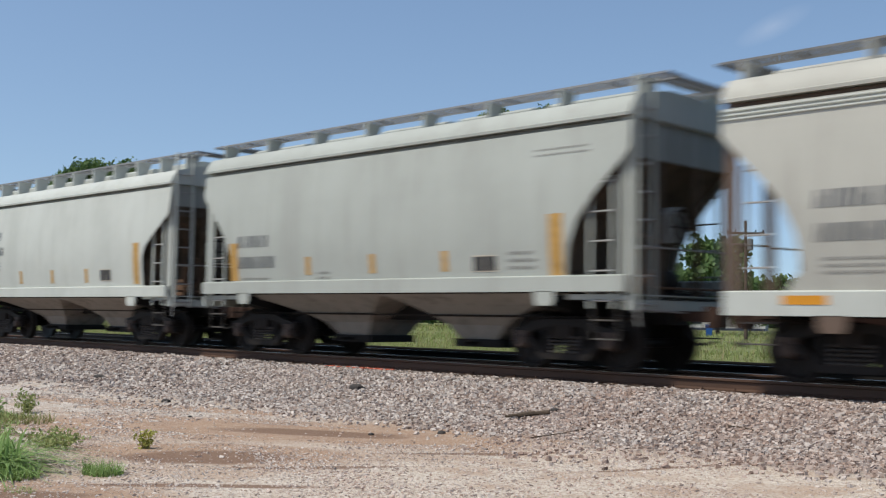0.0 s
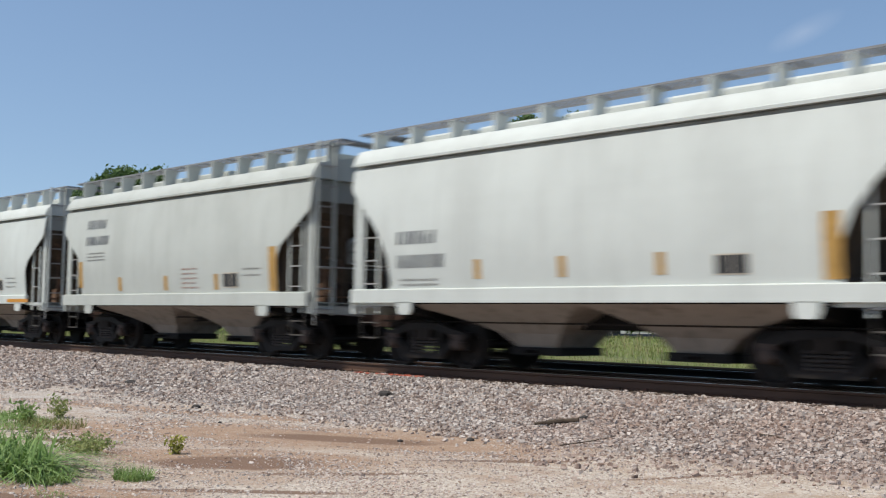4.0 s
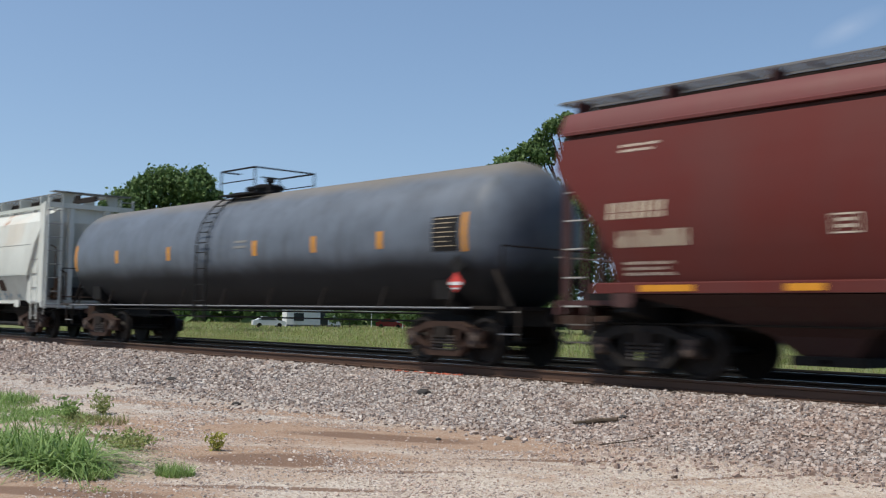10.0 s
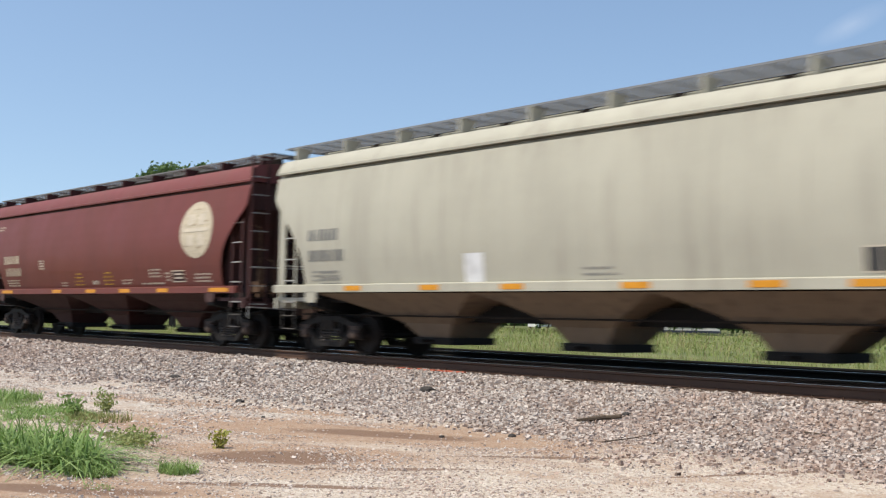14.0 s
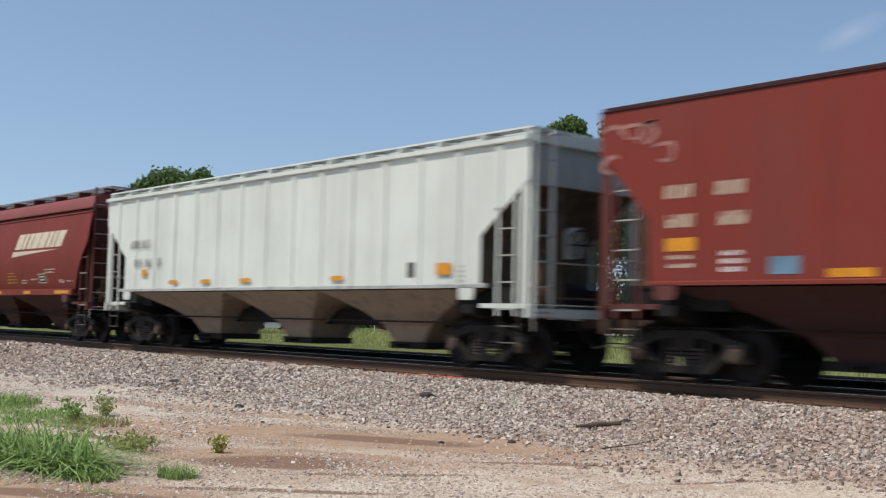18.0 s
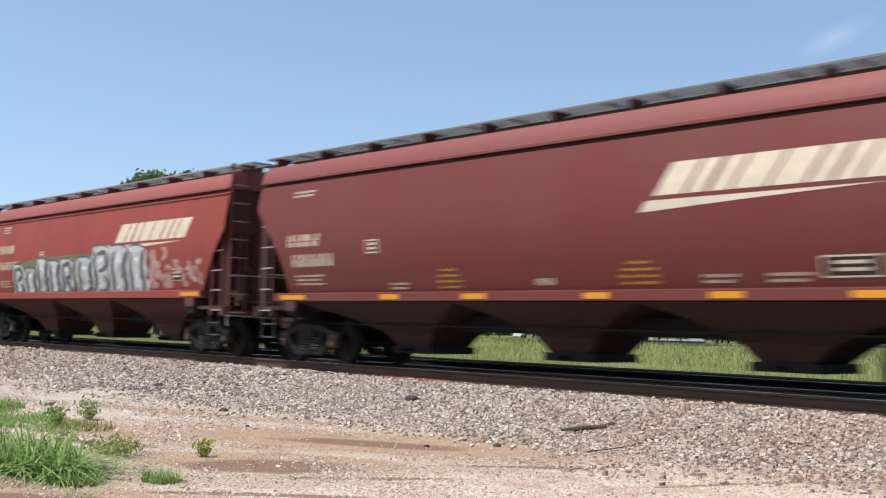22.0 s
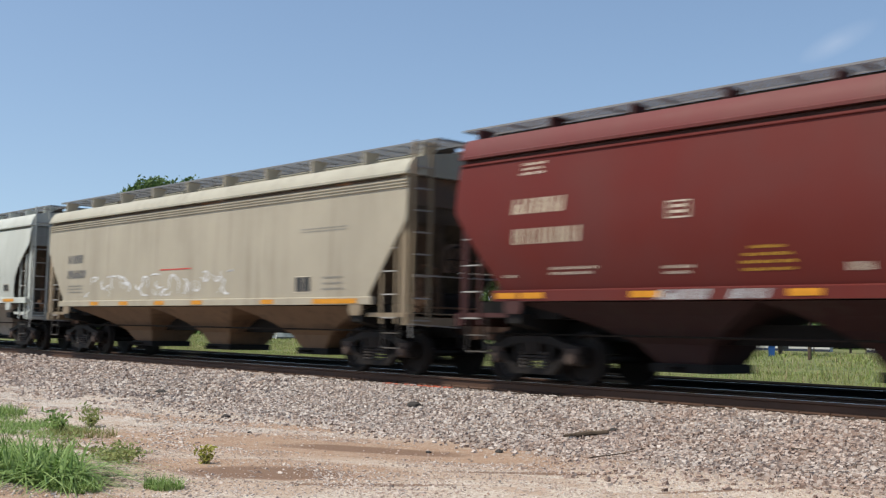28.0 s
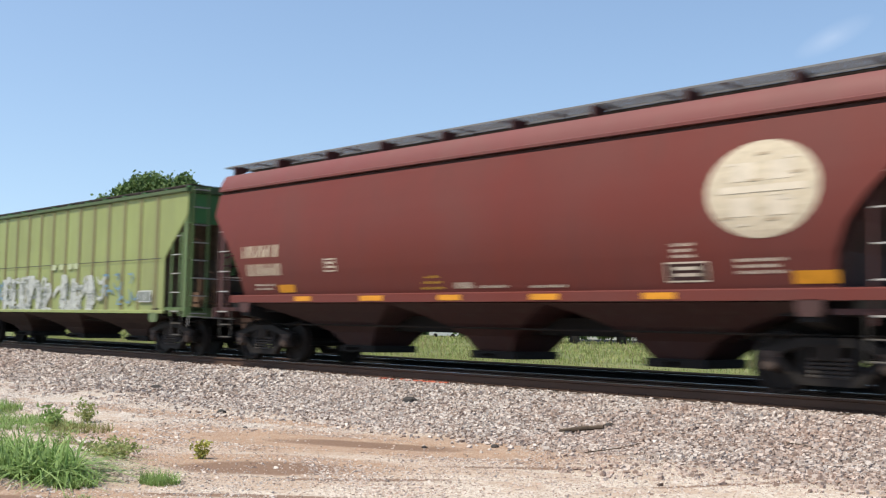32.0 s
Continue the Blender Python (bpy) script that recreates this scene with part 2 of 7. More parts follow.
M = {
    "grey": paint("pale_grey_paint", (0.3756, 0.3931, 0.3582), 0.22),
    "dusty": paint("dusty_pinkish_grey_paint", (0.41, 0.402, 0.355), 0.34),
    "white": paint("white_paint", (0.5789, 0.603, 0.5644), 0.14),
    "offwhite": paint("off_white_paint", (0.4834, 0.5016, 0.4606), 0.18),
    "tan": paint("tan_paint", (0.4025, 0.3824, 0.3099), 0.28),
    "stained": paint("stained_tan_paint", (0.338, 0.320, 0.266), 0.3),
    "sand": paint("sand_paint", (0.375, 0.335, 0.258), 0.34),
    "blue": paint("faded_blue_grey_paint", (0.3036, 0.368, 0.4048), 0.3, 0.5, band=(3.75, 4.1, (0.36, 0.22, 0.11), 0.75)),
    "cream": paint("cream_white_paint", (0.575, 0.585, 0.54), 0.16, 0.15, band=(3.0, 3.5, (0.56, 0.43, 0.31), 0.38)),
    "brown": paint("oxide_brown_paint", (0.098, 0.0175, 0.0132), 0.16, rough=0.55, spec=0.17, grime_colour=(0.06, 0.03, 0.025)),
    "fadedbrown": paint("faded_oxide_brown_paint", (0.138, 0.0335, 0.0245), 0.2, rough=0.5, spec=0.28, grime_colour=(0.06, 0.03, 0.025)),
    # red and brown roof_ paints are a lighter tone of the car's side paint
    "roof_fadedbrown": paint("lighter_oxide_roof_paint", (0.17, 0.045, 0.040), 0.2),
    "dullbrown": paint("dull_oxide_brown_paint", (0.124, 0.0285, 0.0215), 0.2, rough=0.55, spec=0.17, grime_colour=(0.06, 0.03, 0.025)),
    "roof_dullbrown": paint("lighter_dull_brown_roof_paint", (0.15, 0.042, 0.037), 0.2),
    "dullmaroon": paint("dull_pinkish_maroon_paint", (0.127, 0.0245, 0.0200), 0.2, rough=0.5, spec=0.28, grime_colour=(0.06, 0.03, 0.026)),
    "roof_dullmaroon": paint("lighter_pinkish_maroon_roof_paint", (0.19, 0.052, 0.048), 0.2),
    "rustend": paint("rust_browned_end_paint", (0.12, 0.078, 0.055), 0.5, 0.3),
    "maroon": paint("maroon_paint", (0.112, 0.0175, 0.0132), 0.14, rough=0.55, spec=0.17, grime_colour=(0.05, 0.022, 0.02)),
    "red": paint("brick_red_paint", (0.166, 0.0245, 0.0165), 0.16, rough=0.55, spec=0.17, grime_colour=(0.06, 0.03, 0.025)),
    "pinkred": paint("faded_red_paint", (0.2350, 0.0440, 0.0340), 0.2, rough=0.55, spec=0.17, grime_colour=(0.09, 0.04, 0.032)),
    "darkred": paint("deep_red_paint", (0.172, 0.0245, 0.0155), 0.18, spec=0.22, grime_colour=(0.06, 0.03, 0.025)),
    "ribwhite": paint("chalky_white_paint", (0.585, 0.62, 0.578), 0.18),
    "green": paint("faded_green_paint", (0.235, 0.275, 0.098), 0.4),
    "postgreen": paint("grimy_green_paint", (0.11, 0.17, 0.065), 0.4),
    "deepgreen": paint("darker_green_paint", (0.075, 0.22, 0.075), 0.3),
    "roof_brown": paint("lighter_brown_roof_paint", (0.125, 0.030, 0.027), 0.2),
    "roof_maroon": paint("lighter_maroon_roof_paint", (0.135, 0.030, 0.027), 0.2),
    "roof_red": paint("lighter_red_roof_paint", (0.19, 0.042, 0.036), 0.2),
    "roof_pinkred": paint("lighter_pale_red_roof_paint", (0.25, 0.066, 0.056), 0.2),
    "roof_green": paint("dark_green_roof_paint", (0.06, 0.095, 0.035), 0.3),
    "tank": tank_paint(),
    "bluedark": paint("grimy_shaded_blue_paint", (0.088, 0.103, 0.12), 0.95, 0.7, grime_colour=(0.014, 0.013, 0.012)),
    "lowgrey": paint("dull_grey_paint", (0.38, 0.385, 0.365), 0.5, 0.2),
    "greenrib": paint("stained_olive_rib_paint", (0.180, 0.168, 0.070), 0.5),
    "patchgrey": plain("pale_grey_patch_paint", (0.32, 0.325, 0.31), 0.6, 0, 0.12, 4),
    "patchwhite": plain("white_patch_paint", (0.62, 0.65, 0.68), 0.6, 0, 0.08, 1),
    "chalk": plain("pale_pink_scrape", (0.34, 0.16, 0.14), 0.7, 0, 0.4, 6),
    "haze": plain("thin_hazy_white_spray", (0.42, 0.27, 0.25), 0.6, 0, 0.4, 4),
    "ghost": plain("washed_out_spray_paint", (0.43, 0.45, 0.42), 0.6, 0, 0.45, 5),
    "rungsteel": plain("worn_rung_steel", (0.33, 0.32, 0.305), 0.5, 0.0),
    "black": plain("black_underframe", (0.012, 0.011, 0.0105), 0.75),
    "grimy": plain("brown_grime_on_steel", (0.024, 0.018, 0.0145), 0.8, 0.0, 0.5, 5),
    "rusty": plain("rusty_cast_steel", (0.052, 0.030, 0.022), 0.85, 0.0, 0.5, 9),
    "oily": plain("oil_blackened_cast_steel", (0.020, 0.0165, 0.0145), 0.7, 0.0, 0.5, 9),
    "springsteel": plain("dusty_spring_steel", (0.085, 0.074, 0.068), 0.7, 0.0, 0.5, 9),
    "axlebox": plain("dusty_brown_bearing_steel", (0.080, 0.058, 0.048), 0.75, 0.0, 0.5, 9),
    "rustgear": plain("rust_tan_brake_gear", (0.16, 0.095, 0.06), 0.8, 0.0, 0.5, 7),
    "tanrust": paint("rust_stained_tan_paint", (0.27, 0.21, 0.138), 0.5, 0.3),
    "slope": plain("grimy_shaded_slope_sheet", (0.098, 0.072, 0.052), 0.85, 0.0, 0.5, 3),
    "wheel": plain("wheel_steel", (0.022, 0.018, 0.016), 0.6, 0.3, 0.4, 9),
    "bright": plain("bright_worn_steel", (0.46, 0.45, 0.44), 0.25, 0.9),
    "galv": plain("galvanised_grating", (0.20, 0.205, 0.215), 0.6, 0.1),
    "darkgrate": plain("dull_dark_grating", (0.175, 0.175, 0.172), 0.7, 0.1),
    "lightgrate": plain("weathered_pale_grating", (0.24, 0.243, 0.25), 0.7, 0.1),
    "rustband": plain("dusty_rust_steel", (0.13, 0.095, 0.078), 0.8, 0, 0.5, 4),
    "rustorange": plain("orange_rust_flaked_paint", (0.45, 0.24, 0.07), 0.7, 0, 0.4, 6),
    "paleorange": plain("weathered_yellow_strip", (0.47, 0.28, 0.085), 0.5, 0, 0.35, 8),
    "orange": plain("orange_reflector", (0.58, 0.25, 0.022), 0.4, 0, 0.25, 8),
    "ink": plain("black_stencil_paint", (0.05, 0.05, 0.05), 0.6),
    "fadedink": plain("faded_stencil_paint", (0.24, 0.235, 0.22), 0.6, 0, 0.4, 20),
    "letter": plain("cream_stencil_paint", (0.55, 0.485, 0.385), 0.6, 0, 0.2, 6),
    "yellow": plain("yellow_stencil_paint", (0.50, 0.30, 0.04), 0.6),
    "silver": plain("silver_spray_paint", (0.50, 0.51, 0.52), 0.4, 0, 0.5, 3),
    "smoke": plain("dark_spray_paint", (0.10, 0.105, 0.115), 0.6, 0, 0.3, 4),
    "spraywhite": plain("white_spray_paint", (0.66, 0.66, 0.66), 0.5, 0, 0.25, 5),
    "sprayblue": plain("blue_spray_paint", (0.14, 0.24, 0.34), 0.5, 0, 0.4, 4),
    "sprayteal": plain("teal_spray_paint", (0.20, 0.45, 0.48), 0.5, 0, 0.3, 4),
    "olive": plain("olive_spray_paint", (0.15, 0.155, 0.075), 0.5, 0, 0.3, 4),
    "fadedorange": plain("weathered_orange_strip", (0.40, 0.20, 0.075), 0.6, 0, 0.45, 6),
    "palepipe": plain("dusty_pinkish_pipe", (0.34, 0.25, 0.21), 0.7, 0, 0.4, 4),
    "pink": plain("pink_placard", (0.62, 0.42, 0.36), 0.5),
    "fadedred": plain("faded_red_stencil_paint", (0.42, 0.26, 0.22), 0.6, 0, 0.3, 10),
    "fadedolive": plain("faded_olive_spray_paint", (0.24, 0.225, 0.12), 0.6, 0, 0.4, 6),
    "dullsteel": plain("dull_step_steel", (0.11, 0.10, 0.09), 0.6, 0.1, 0.4, 8),
    "signred": plain("red_placard_paint", (0.55, 0.06, 0.05), 0.5),
}


# ---- mesh helpers ----
class Shape:
    """Collects vertices and faces of one mesh."""

    def __init__(self):
        self.v, self.f = [], []

    def add(self, verts, faces):
        k = len(self.v)
        self.v += [tuple(p) for p in verts]
        self.f += [tuple(i + k for i in q) for q in faces]
        return self

    def box(self, x0, x1, y0, y1, z0, z1):
        return self.add([(x, y, z) for x in (x0, x1) for y in (y0, y1) for z in (z0, z1)],
                        [(0, 1, 3, 2), (4, 6, 7, 5), (0, 4, 5, 1), (2, 3, 7, 6), (0, 2, 6, 4), (1, 5, 7, 3)])

    def prism(self, outline, y0, y1, axis="y"):
        """An outline (a, b) drawn out from y0 to y1; axis y: a is x and b is z; axis x: a is y and b is z."""
        n = len(outline)
        if axis == "y":
            ring = [[(a, y, b) for a, b in outline] for y in (y0, y1)]
        elif axis == "x":
            ring = [[(y, a, b) for a, b in outline] for y in (y0, y1)]
        else:
            ring = [[(a, b, y) for a, b in outline] for y in (y0, y1)]
        return self.add(ring[0] + ring[1], [tuple(range(n))[::-1], tuple(range(n, 2 * n))]
                        + [(i, (i + 1) % n, n + (i + 1) % n, n + i) for i in range(n)])

    def loft(self, rings, ends=True):
        n = len(rings[0])
        faces = [(j * n + i, j * n + (i + 1) % n, (j + 1) * n + (i + 1) % n, (j + 1) * n + i)
                 for j in range(len(rings) - 1) for i in range(n)]
        if ends:
            faces += [tuple(range(n))[::-1], tuple(range((len(rings) - 1) * n, len(rings) * n))]
        return self.add([p for r in rings for p in r], faces)

    def rod(self, a, b, r, n=6, r2=None):
        a, b = Vector(a), Vector(b)
        q = (b - a).to_track_quat("Z", "Y")
        rings = [[c + q @ Vector((rr * math.cos(2 * math.pi * i / n), rr * math.sin(2 * math.pi * i / n), 0))
                  for i in range(n)] for c, rr in ((a, r), (b, r if r2 is None else r2))]
        return self.loft(rings)

    def lathe(self, profile, n=20, centre=(0, 0, 0), axis="y", ends=True):
        """A profile of (along the axis, radius) turned round."""
        rings = []
        for a, r in profile:
            ring = []
            for i in range(n):
                c, s = r * math.cos(2 * math.pi * i / n), r * math.sin(2 * math.pi * i / n)
                ring.append({"y": (centre[0] + c, centre[1] + a, centre[2] + s), "x": (centre[0] + a, centre[1] + c, centre[2] + s),
                             "z": (centre[0] + c, centre[1] + s, centre[2] + a)}[axis])
            rings.append(ring)
        return self.loft(rings, ends)

    def mesh(self, name, mat, smooth=None):
        me = bpy.data.meshes.new(name)
        me.from_pydata(self.v, [], self.f)
        bm = bmesh.new()
        bm.from_mesh(me)
        bmesh.ops.recalc_face_normals(bm, faces=bm.faces)
        bm.to_mesh(me)
        bm.free()
        me.materials.append(mat)
        if smooth:
            me.polygons.foreach_set("use_smooth", [True] * len(me.polygons))
            me.set_sharp_from_angle(angle=radians(smooth))
        return me


def part(name, shape, mat, parent, label="", smooth=None, at=None):
    """Links a Shape, or a ready mesh, as one mesh object under a thing or a part."""
    me = shape if isinstance(shape, bpy.types.Mesh) else shape.mesh(name, mat, smooth)
    ob = new(name, me)
    ob.parent = parent
    if at is not None:
        ob.location = at
    if label:
        ob["label"] = label
    return ob


def thing(name, label, category, group="", kind=""):
    return tagged(new(name), label, category, group, kind)


def solid(name, shape, mat, label, category, group="", kind="", smooth=None):
    return tagged(new(name, shape.mesh(name, mat, smooth)), label, category, group, kind)

# ---- ground ----
BED = ((-4000, -1.5), (-400, -0.9), (-60, -0.75), (-16, -0.7), (-6, -0.68), (-3.3, -0.62), (-1.7, -0.215), (0, -0.205), (6.2, -0.24), (7.6, -0.6), (16, -0.7),
       (60, -0.75), (400, -0.9), (4000, -1.5))


def ground_z(x, y):
    a = abs(y)
    for (a0, z0), (a1, z1) in zip(BED, BED[1:]):
        if y <= a1:
            z = z0 + (z1 - z0) * (y - a0) / (a1 - a0)
            break
    if a < 60:
        z += 0.035 * noise.noise((x * 0.35, y * 0.5, 3.1)) * min(1, a / 3)
    return z


def spread(lo, hi, step, far, growth):
    """Even steps from lo to hi, growing steps out to far on both sides."""
    mid = list(np.arange(lo, hi + 1e-6, step))
    out, s, p = [], step, hi
    while p < far:
        s *= growth
        p += s
        out.append(p)
    back, s, p = [], step, lo
    while p > -far:
        s *= growth
        p -= s
        back.append(p)
    return back[::-1] + mid + out


def ellipse(s, at, cx, cy, rx, ry, turn, wobble):
    """1 inside an uneven patch of ground, 0 outside."""
    m = s.n.new("ShaderNodeMapping")
    m.vector_type = "TEXTURE"
    m.inputs["Location"].default_value = (cx, cy, 0)
    m.inputs["Rotation"].default_value = (0, 0, radians(turn))
    m.inputs["Scale"].default_value = (rx, ry, 1000)
    s.l.new(at, m.inputs["Vector"])
    v = s.n.new("ShaderNodeVectorMath")
    v.operation = "LENGTH"
    s.l.new(m.outputs["Vector"], v.inputs[0])
    return s.ramp(s.math("ADD", v.outputs["Value"], s.math("MULTIPLY", wobble, 1.1)), 1.35, 1.85, 1, 0)


def ground_material():
    s = Nodes("gravel_dirt_and_grass", 0.95)
    at = s.geo.outputs["Position"]
    xyz = s.n.new("ShaderNodeSeparateXYZ")
    s.l.new(at, xyz.inputs[0])
    broad, mid, fine = s.noise(0.28, 5, at=at), s.noise(1.6, 6, at=at), s.noise(26, 4, at=at)
    stones = s.cells(34, at)
    small = s.cells(75, at)
    gs = s.n.new("ShaderNodeSeparateColor")
    s.l.new(stones, gs.inputs[0])
    g2 = s.n.new("ShaderNodeSeparateColor")
    s.l.new(small, g2.inputs[0])
    # pale crushed limestone with tan dust
    lime = s.mix(gs.outputs[0], (0.31, 0.246, 0.19), (0.55, 0.478, 0.40))
    grey = s.mix(gs.outputs[0], (0.245, 0.205, 0.172), (0.52, 0.47, 0.42))
    lime = s.mix(s.math("MULTIPLY", s.ramp(xyz.outputs[0], -15, -11, 1, 0), s.ramp(xyz.outputs[1], -8.2, -6.5)), lime, grey)
    lime = s.mix(s.ramp(g2.outputs[1], 0.55, 1.0, 0, 0.6), lime, (0.60, 0.56, 0.51))
    lime = s.mix(s.ramp(mid, 0.42, 0.7, 0, 0.5), lime, (0.36, 0.27, 0.20))
    dirt = s.mix(mid, (0.205, 0.12, 0.074), (0.37, 0.245, 0.158))
    dirt = s.mix(s.ramp(g2.outputs[0], 0.7, 1.0, 0, 0.6), dirt, (0.50, 0.44, 0.37))
    dirt = s.mix(s.ramp(gs.outputs[0], 0.75, 1.0, 0, 0.5), dirt, (0.24, 0.18, 0.13))
    dark = s.mix(fine, (0.12, 0.068, 0.043), (0.20, 0.122, 0.078))
    wob = s.noise(0.9, 6, (0.5, 1.3, 1), at)
    # brown worn band between the ballast and the gravel
    worn = None
    for e in ((-11.6, -6.4, 3.8, 1.25, 22), (-13.9, -8.2, 2.0, 0.6, 20), (-10.4, -8.3, 1.9, 0.7, 30), (-9.6, -11.4, 2.0, 0.9, 30), (-16.5, -6.0, 4.0, 0.35, 14)):
        one = ellipse(s, at, *e, wob)
        worn = one if worn is None else s.math("MAXIMUM", worn, one)
    worn = s.math("MULTIPLY", s.math("MAXIMUM", worn, s.ramp(s.math("MULTIPLY", broad, mid), 0.23, 0.33, 0, 0.5)), s.ramp(s.noise(7, 5, at=at), 0.3, 0.55, 0.75, 1.0))
    damp = None
    for e in ((-11.2, -6.2, 1.3, 0.36, 30), (-10.1, -8.55, 0.85, 0.4, 40), (-8.3, -6.0, 1.1, 0.11, 58), (-6.25, -5.35, 1.0, 0.06, 59), (-8.7, -8.1, 0.8, 0.09, 48), (-8.5, -9.6, 1.1, 0.11, 46),
              (-9.4, -11.3, 1.0, 0.2, 40), (-12.9, -8.9, 0.6, 0.2, 30)):
        one = ellipse(s, at, *e, wob)
        damp = one if damp is None else s.math("MAXIMUM", damp, one)
    c = s.mix(worn, lime, dirt)
    c = s.mix(s.math("MULTIPLY", damp, 0.9), c, dark)
    # ballast bed below the loose stones
    bed = s.mix(gs.outputs[1], (0.07, 0.052, 0.046), (0.22, 0.175, 0.16))
    near_bed = s.ramp(s.math("ADD", s.math("ABSOLUTE", xyz.outputs[1]), s.math("MULTIPLY", mid, 1.2)), 4.3, 5.6, 1, 0)
    # the second track's bed is coloured near black
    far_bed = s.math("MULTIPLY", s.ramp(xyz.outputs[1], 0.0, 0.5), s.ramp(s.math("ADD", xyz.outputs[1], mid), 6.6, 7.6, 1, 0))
    c = s.mix(near_bed, c, bed)
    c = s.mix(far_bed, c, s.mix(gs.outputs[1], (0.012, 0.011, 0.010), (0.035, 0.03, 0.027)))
    # the field on the far side
    meadow = s.mix(s.ramp(broad, 0.3, 0.7), (0.085, 0.115, 0.03), (0.16, 0.165, 0.055))
    meadow = s.mix(s.ramp(mid, 0.5, 0.75, 0, 0.5), meadow, (0.25, 0.22, 0.10))
    c = s.mix(s.ramp(s.math("ADD", xyz.outputs[1], s.math("MULTIPLY", mid, 1.5)), 7.2, 8.2), c, meadow)
    c = s.mix(s.ramp(s.math("ADD", xyz.outputs[0], s.math("MULTIPLY", mid, 8)), -38, -30, 1, 0),
              c, s.mix(s.math("MAXIMUM", near_bed, far_bed), meadow, bed))
    h = s.math("ADD", s.math("MULTIPLY", gs.outputs[2], 0.5), fine)
    s.bump(h, 0.6, 0.03)
    return s.done(c)


def build_ground():
    xs, ys = spread(-34, 2, 0.3, 2600, 1.32), spread(-14, 6, 0.25, 2600, 1.3)
    me = bpy.data.meshes.new("ground")
    w = len(xs)
    me.from_pydata([(x, y, ground_z(x, y)) for y in ys for x in xs], [],
                   [(j * w + i, j * w + i + 1, (j + 1) * w + i + 1, (j + 1) * w + i) for j in range(len(ys) - 1) for i in range(w - 1)])
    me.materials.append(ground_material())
    me.polygons.foreach_set("use_smooth", [True] * len(me.polygons))
    tagged(new("ground", me), "pale gravel and brown dirt beside a grassy field", "ground", kind="structure")


build_ground()


def scatter(name, places, sizes, templates, mat, label, category, flat=0.7, seed=1):
    """Many small stones in one mesh; places is an array of points."""
    rng = np.random.default_rng(seed)
    n = len(places)
    verts, faces, base = [], [], 0
    pick = rng.integers(0, len(templates), n)
    for k, (tv, tf) in enumerate(templates):
        idx = np.nonzero(pick == k)[0]
        a = rng.uniform(0, 2 * np.pi, len(idx))
        b = rng.uniform(-0.6, 0.6, len(idx))
        sc = sizes[idx][:, None] * rng.uniform(0.7, 1.3, (len(idx), 3)) * np.array([1, 1, flat])
        v = tv[None] * sc[:, None]
        x, y, z = v[..., 0], v[..., 1], v[..., 2]
        y, z = y * np.cos(b)[:, None] - z * np.sin(b)[:, None], y * np.sin(b)[:, None] + z * np.cos(b)[:, None]
        x, y = x * np.cos(a)[:, None] - y * np.sin(a)[:, None], x * np.sin(a)[:, None] + y * np.cos(a)[:, None]
        v = np.stack([x, y, z], -1) + places[idx][:, None]
        f = tf[None] + (base + np.arange(len(idx)) * len(tv))[:, None, None]
        verts.append(v.reshape(-1, 3))
        faces.append(f.reshape(-1, tf.shape[1]))
        base += len(idx) * len(tv)
    v, f = np.concatenate(verts), np.concatenate(faces)
    me = bpy.data.meshes.new(name)
    fill(me, v, f)
    me.materials.append(mat)
    return tagged(new(name, me), label, category, kind="stuff")


def fill(me, v, f):
    """Vertices and equal-sided faces from arrays."""
    k = f.shape[1]
    me.vertices.add(len(v))
    me.vertices.foreach_set("co", v.astype(np.float32).ravel())
    me.loops.add(f.size)
    me.loops.foreach_set("vertex_index", f.astype(np.int32).ravel())
    me.polygons.add(len(f))
    me.polygons.foreach_set("loop_start", np.arange(0, f.size, k, dtype=np.int32))
    me.update(calc_edges=True)
    me.validate()
    me.polygons.foreach_set("use_smooth", [False] * len(me.polygons))


def stone_templates(count=5):
    rng = np.random.default_rng(4)
    out = []
    cube = np.array([(x, y, z) for x in (-1, 1) for y in (-1, 1) for z in (-1, 1)], float) * 0.5
    tri = np.array([(0, 1, 3), (0, 3, 2), (4, 6, 7), (4, 7, 5), (0, 4, 5), (0, 5, 1), (2, 3, 7), (2, 7, 6), (0, 2, 6), (0, 6, 4), (1, 5, 7), (1, 7, 3)])
    for _ in range(count):
        out.append((cube * rng.uniform(0.55, 1.15, (8, 1)) + rng.uniform(-0.12, 0.12, (8, 3)), tri))
    return out


def stone_material(name, tones):
    s = Nodes(name, 0.9)
    r = s.n.new("ShaderNodeValToRGB")
    s.l.new(s.geo.outputs["Random Per Island"], r.inputs["Fac"])
    el = r.color_ramp.elements
    for i, c in enumerate(tones):
        e = el[i] if i < 2 else el.new(0.5)
        e.position = i / (len(tones) - 1)
        e.color = (*c, 1)
    c = s.mix(s.ramp(s.noise(60, 3), 0.4, 0.8, 0, 0.4), r.outputs["Color"], (0.30, 0.24, 0.20))
    at = s.geo.outputs["Position"]
    xyz = s.n.new("ShaderNodeSeparateXYZ")
    s.l.new(at, xyz.inputs[0])
    # reddish dust thickens towards the nearer end of the bed
    dust = s.math("ADD", s.ramp(xyz.outputs[0], -15, -7, 0.12, 0.42), s.ramp(xyz.outputs[0], -20, -30, 0.0, 0.2))
    c = s.mix(s.math("MULTIPLY", s.ramp(s.noise(0.5, 4, at=at), 0.35, 0.65, 0.25, 1.0), dust), c, (0.31, 0.195, 0.145))
    return s.done(c)


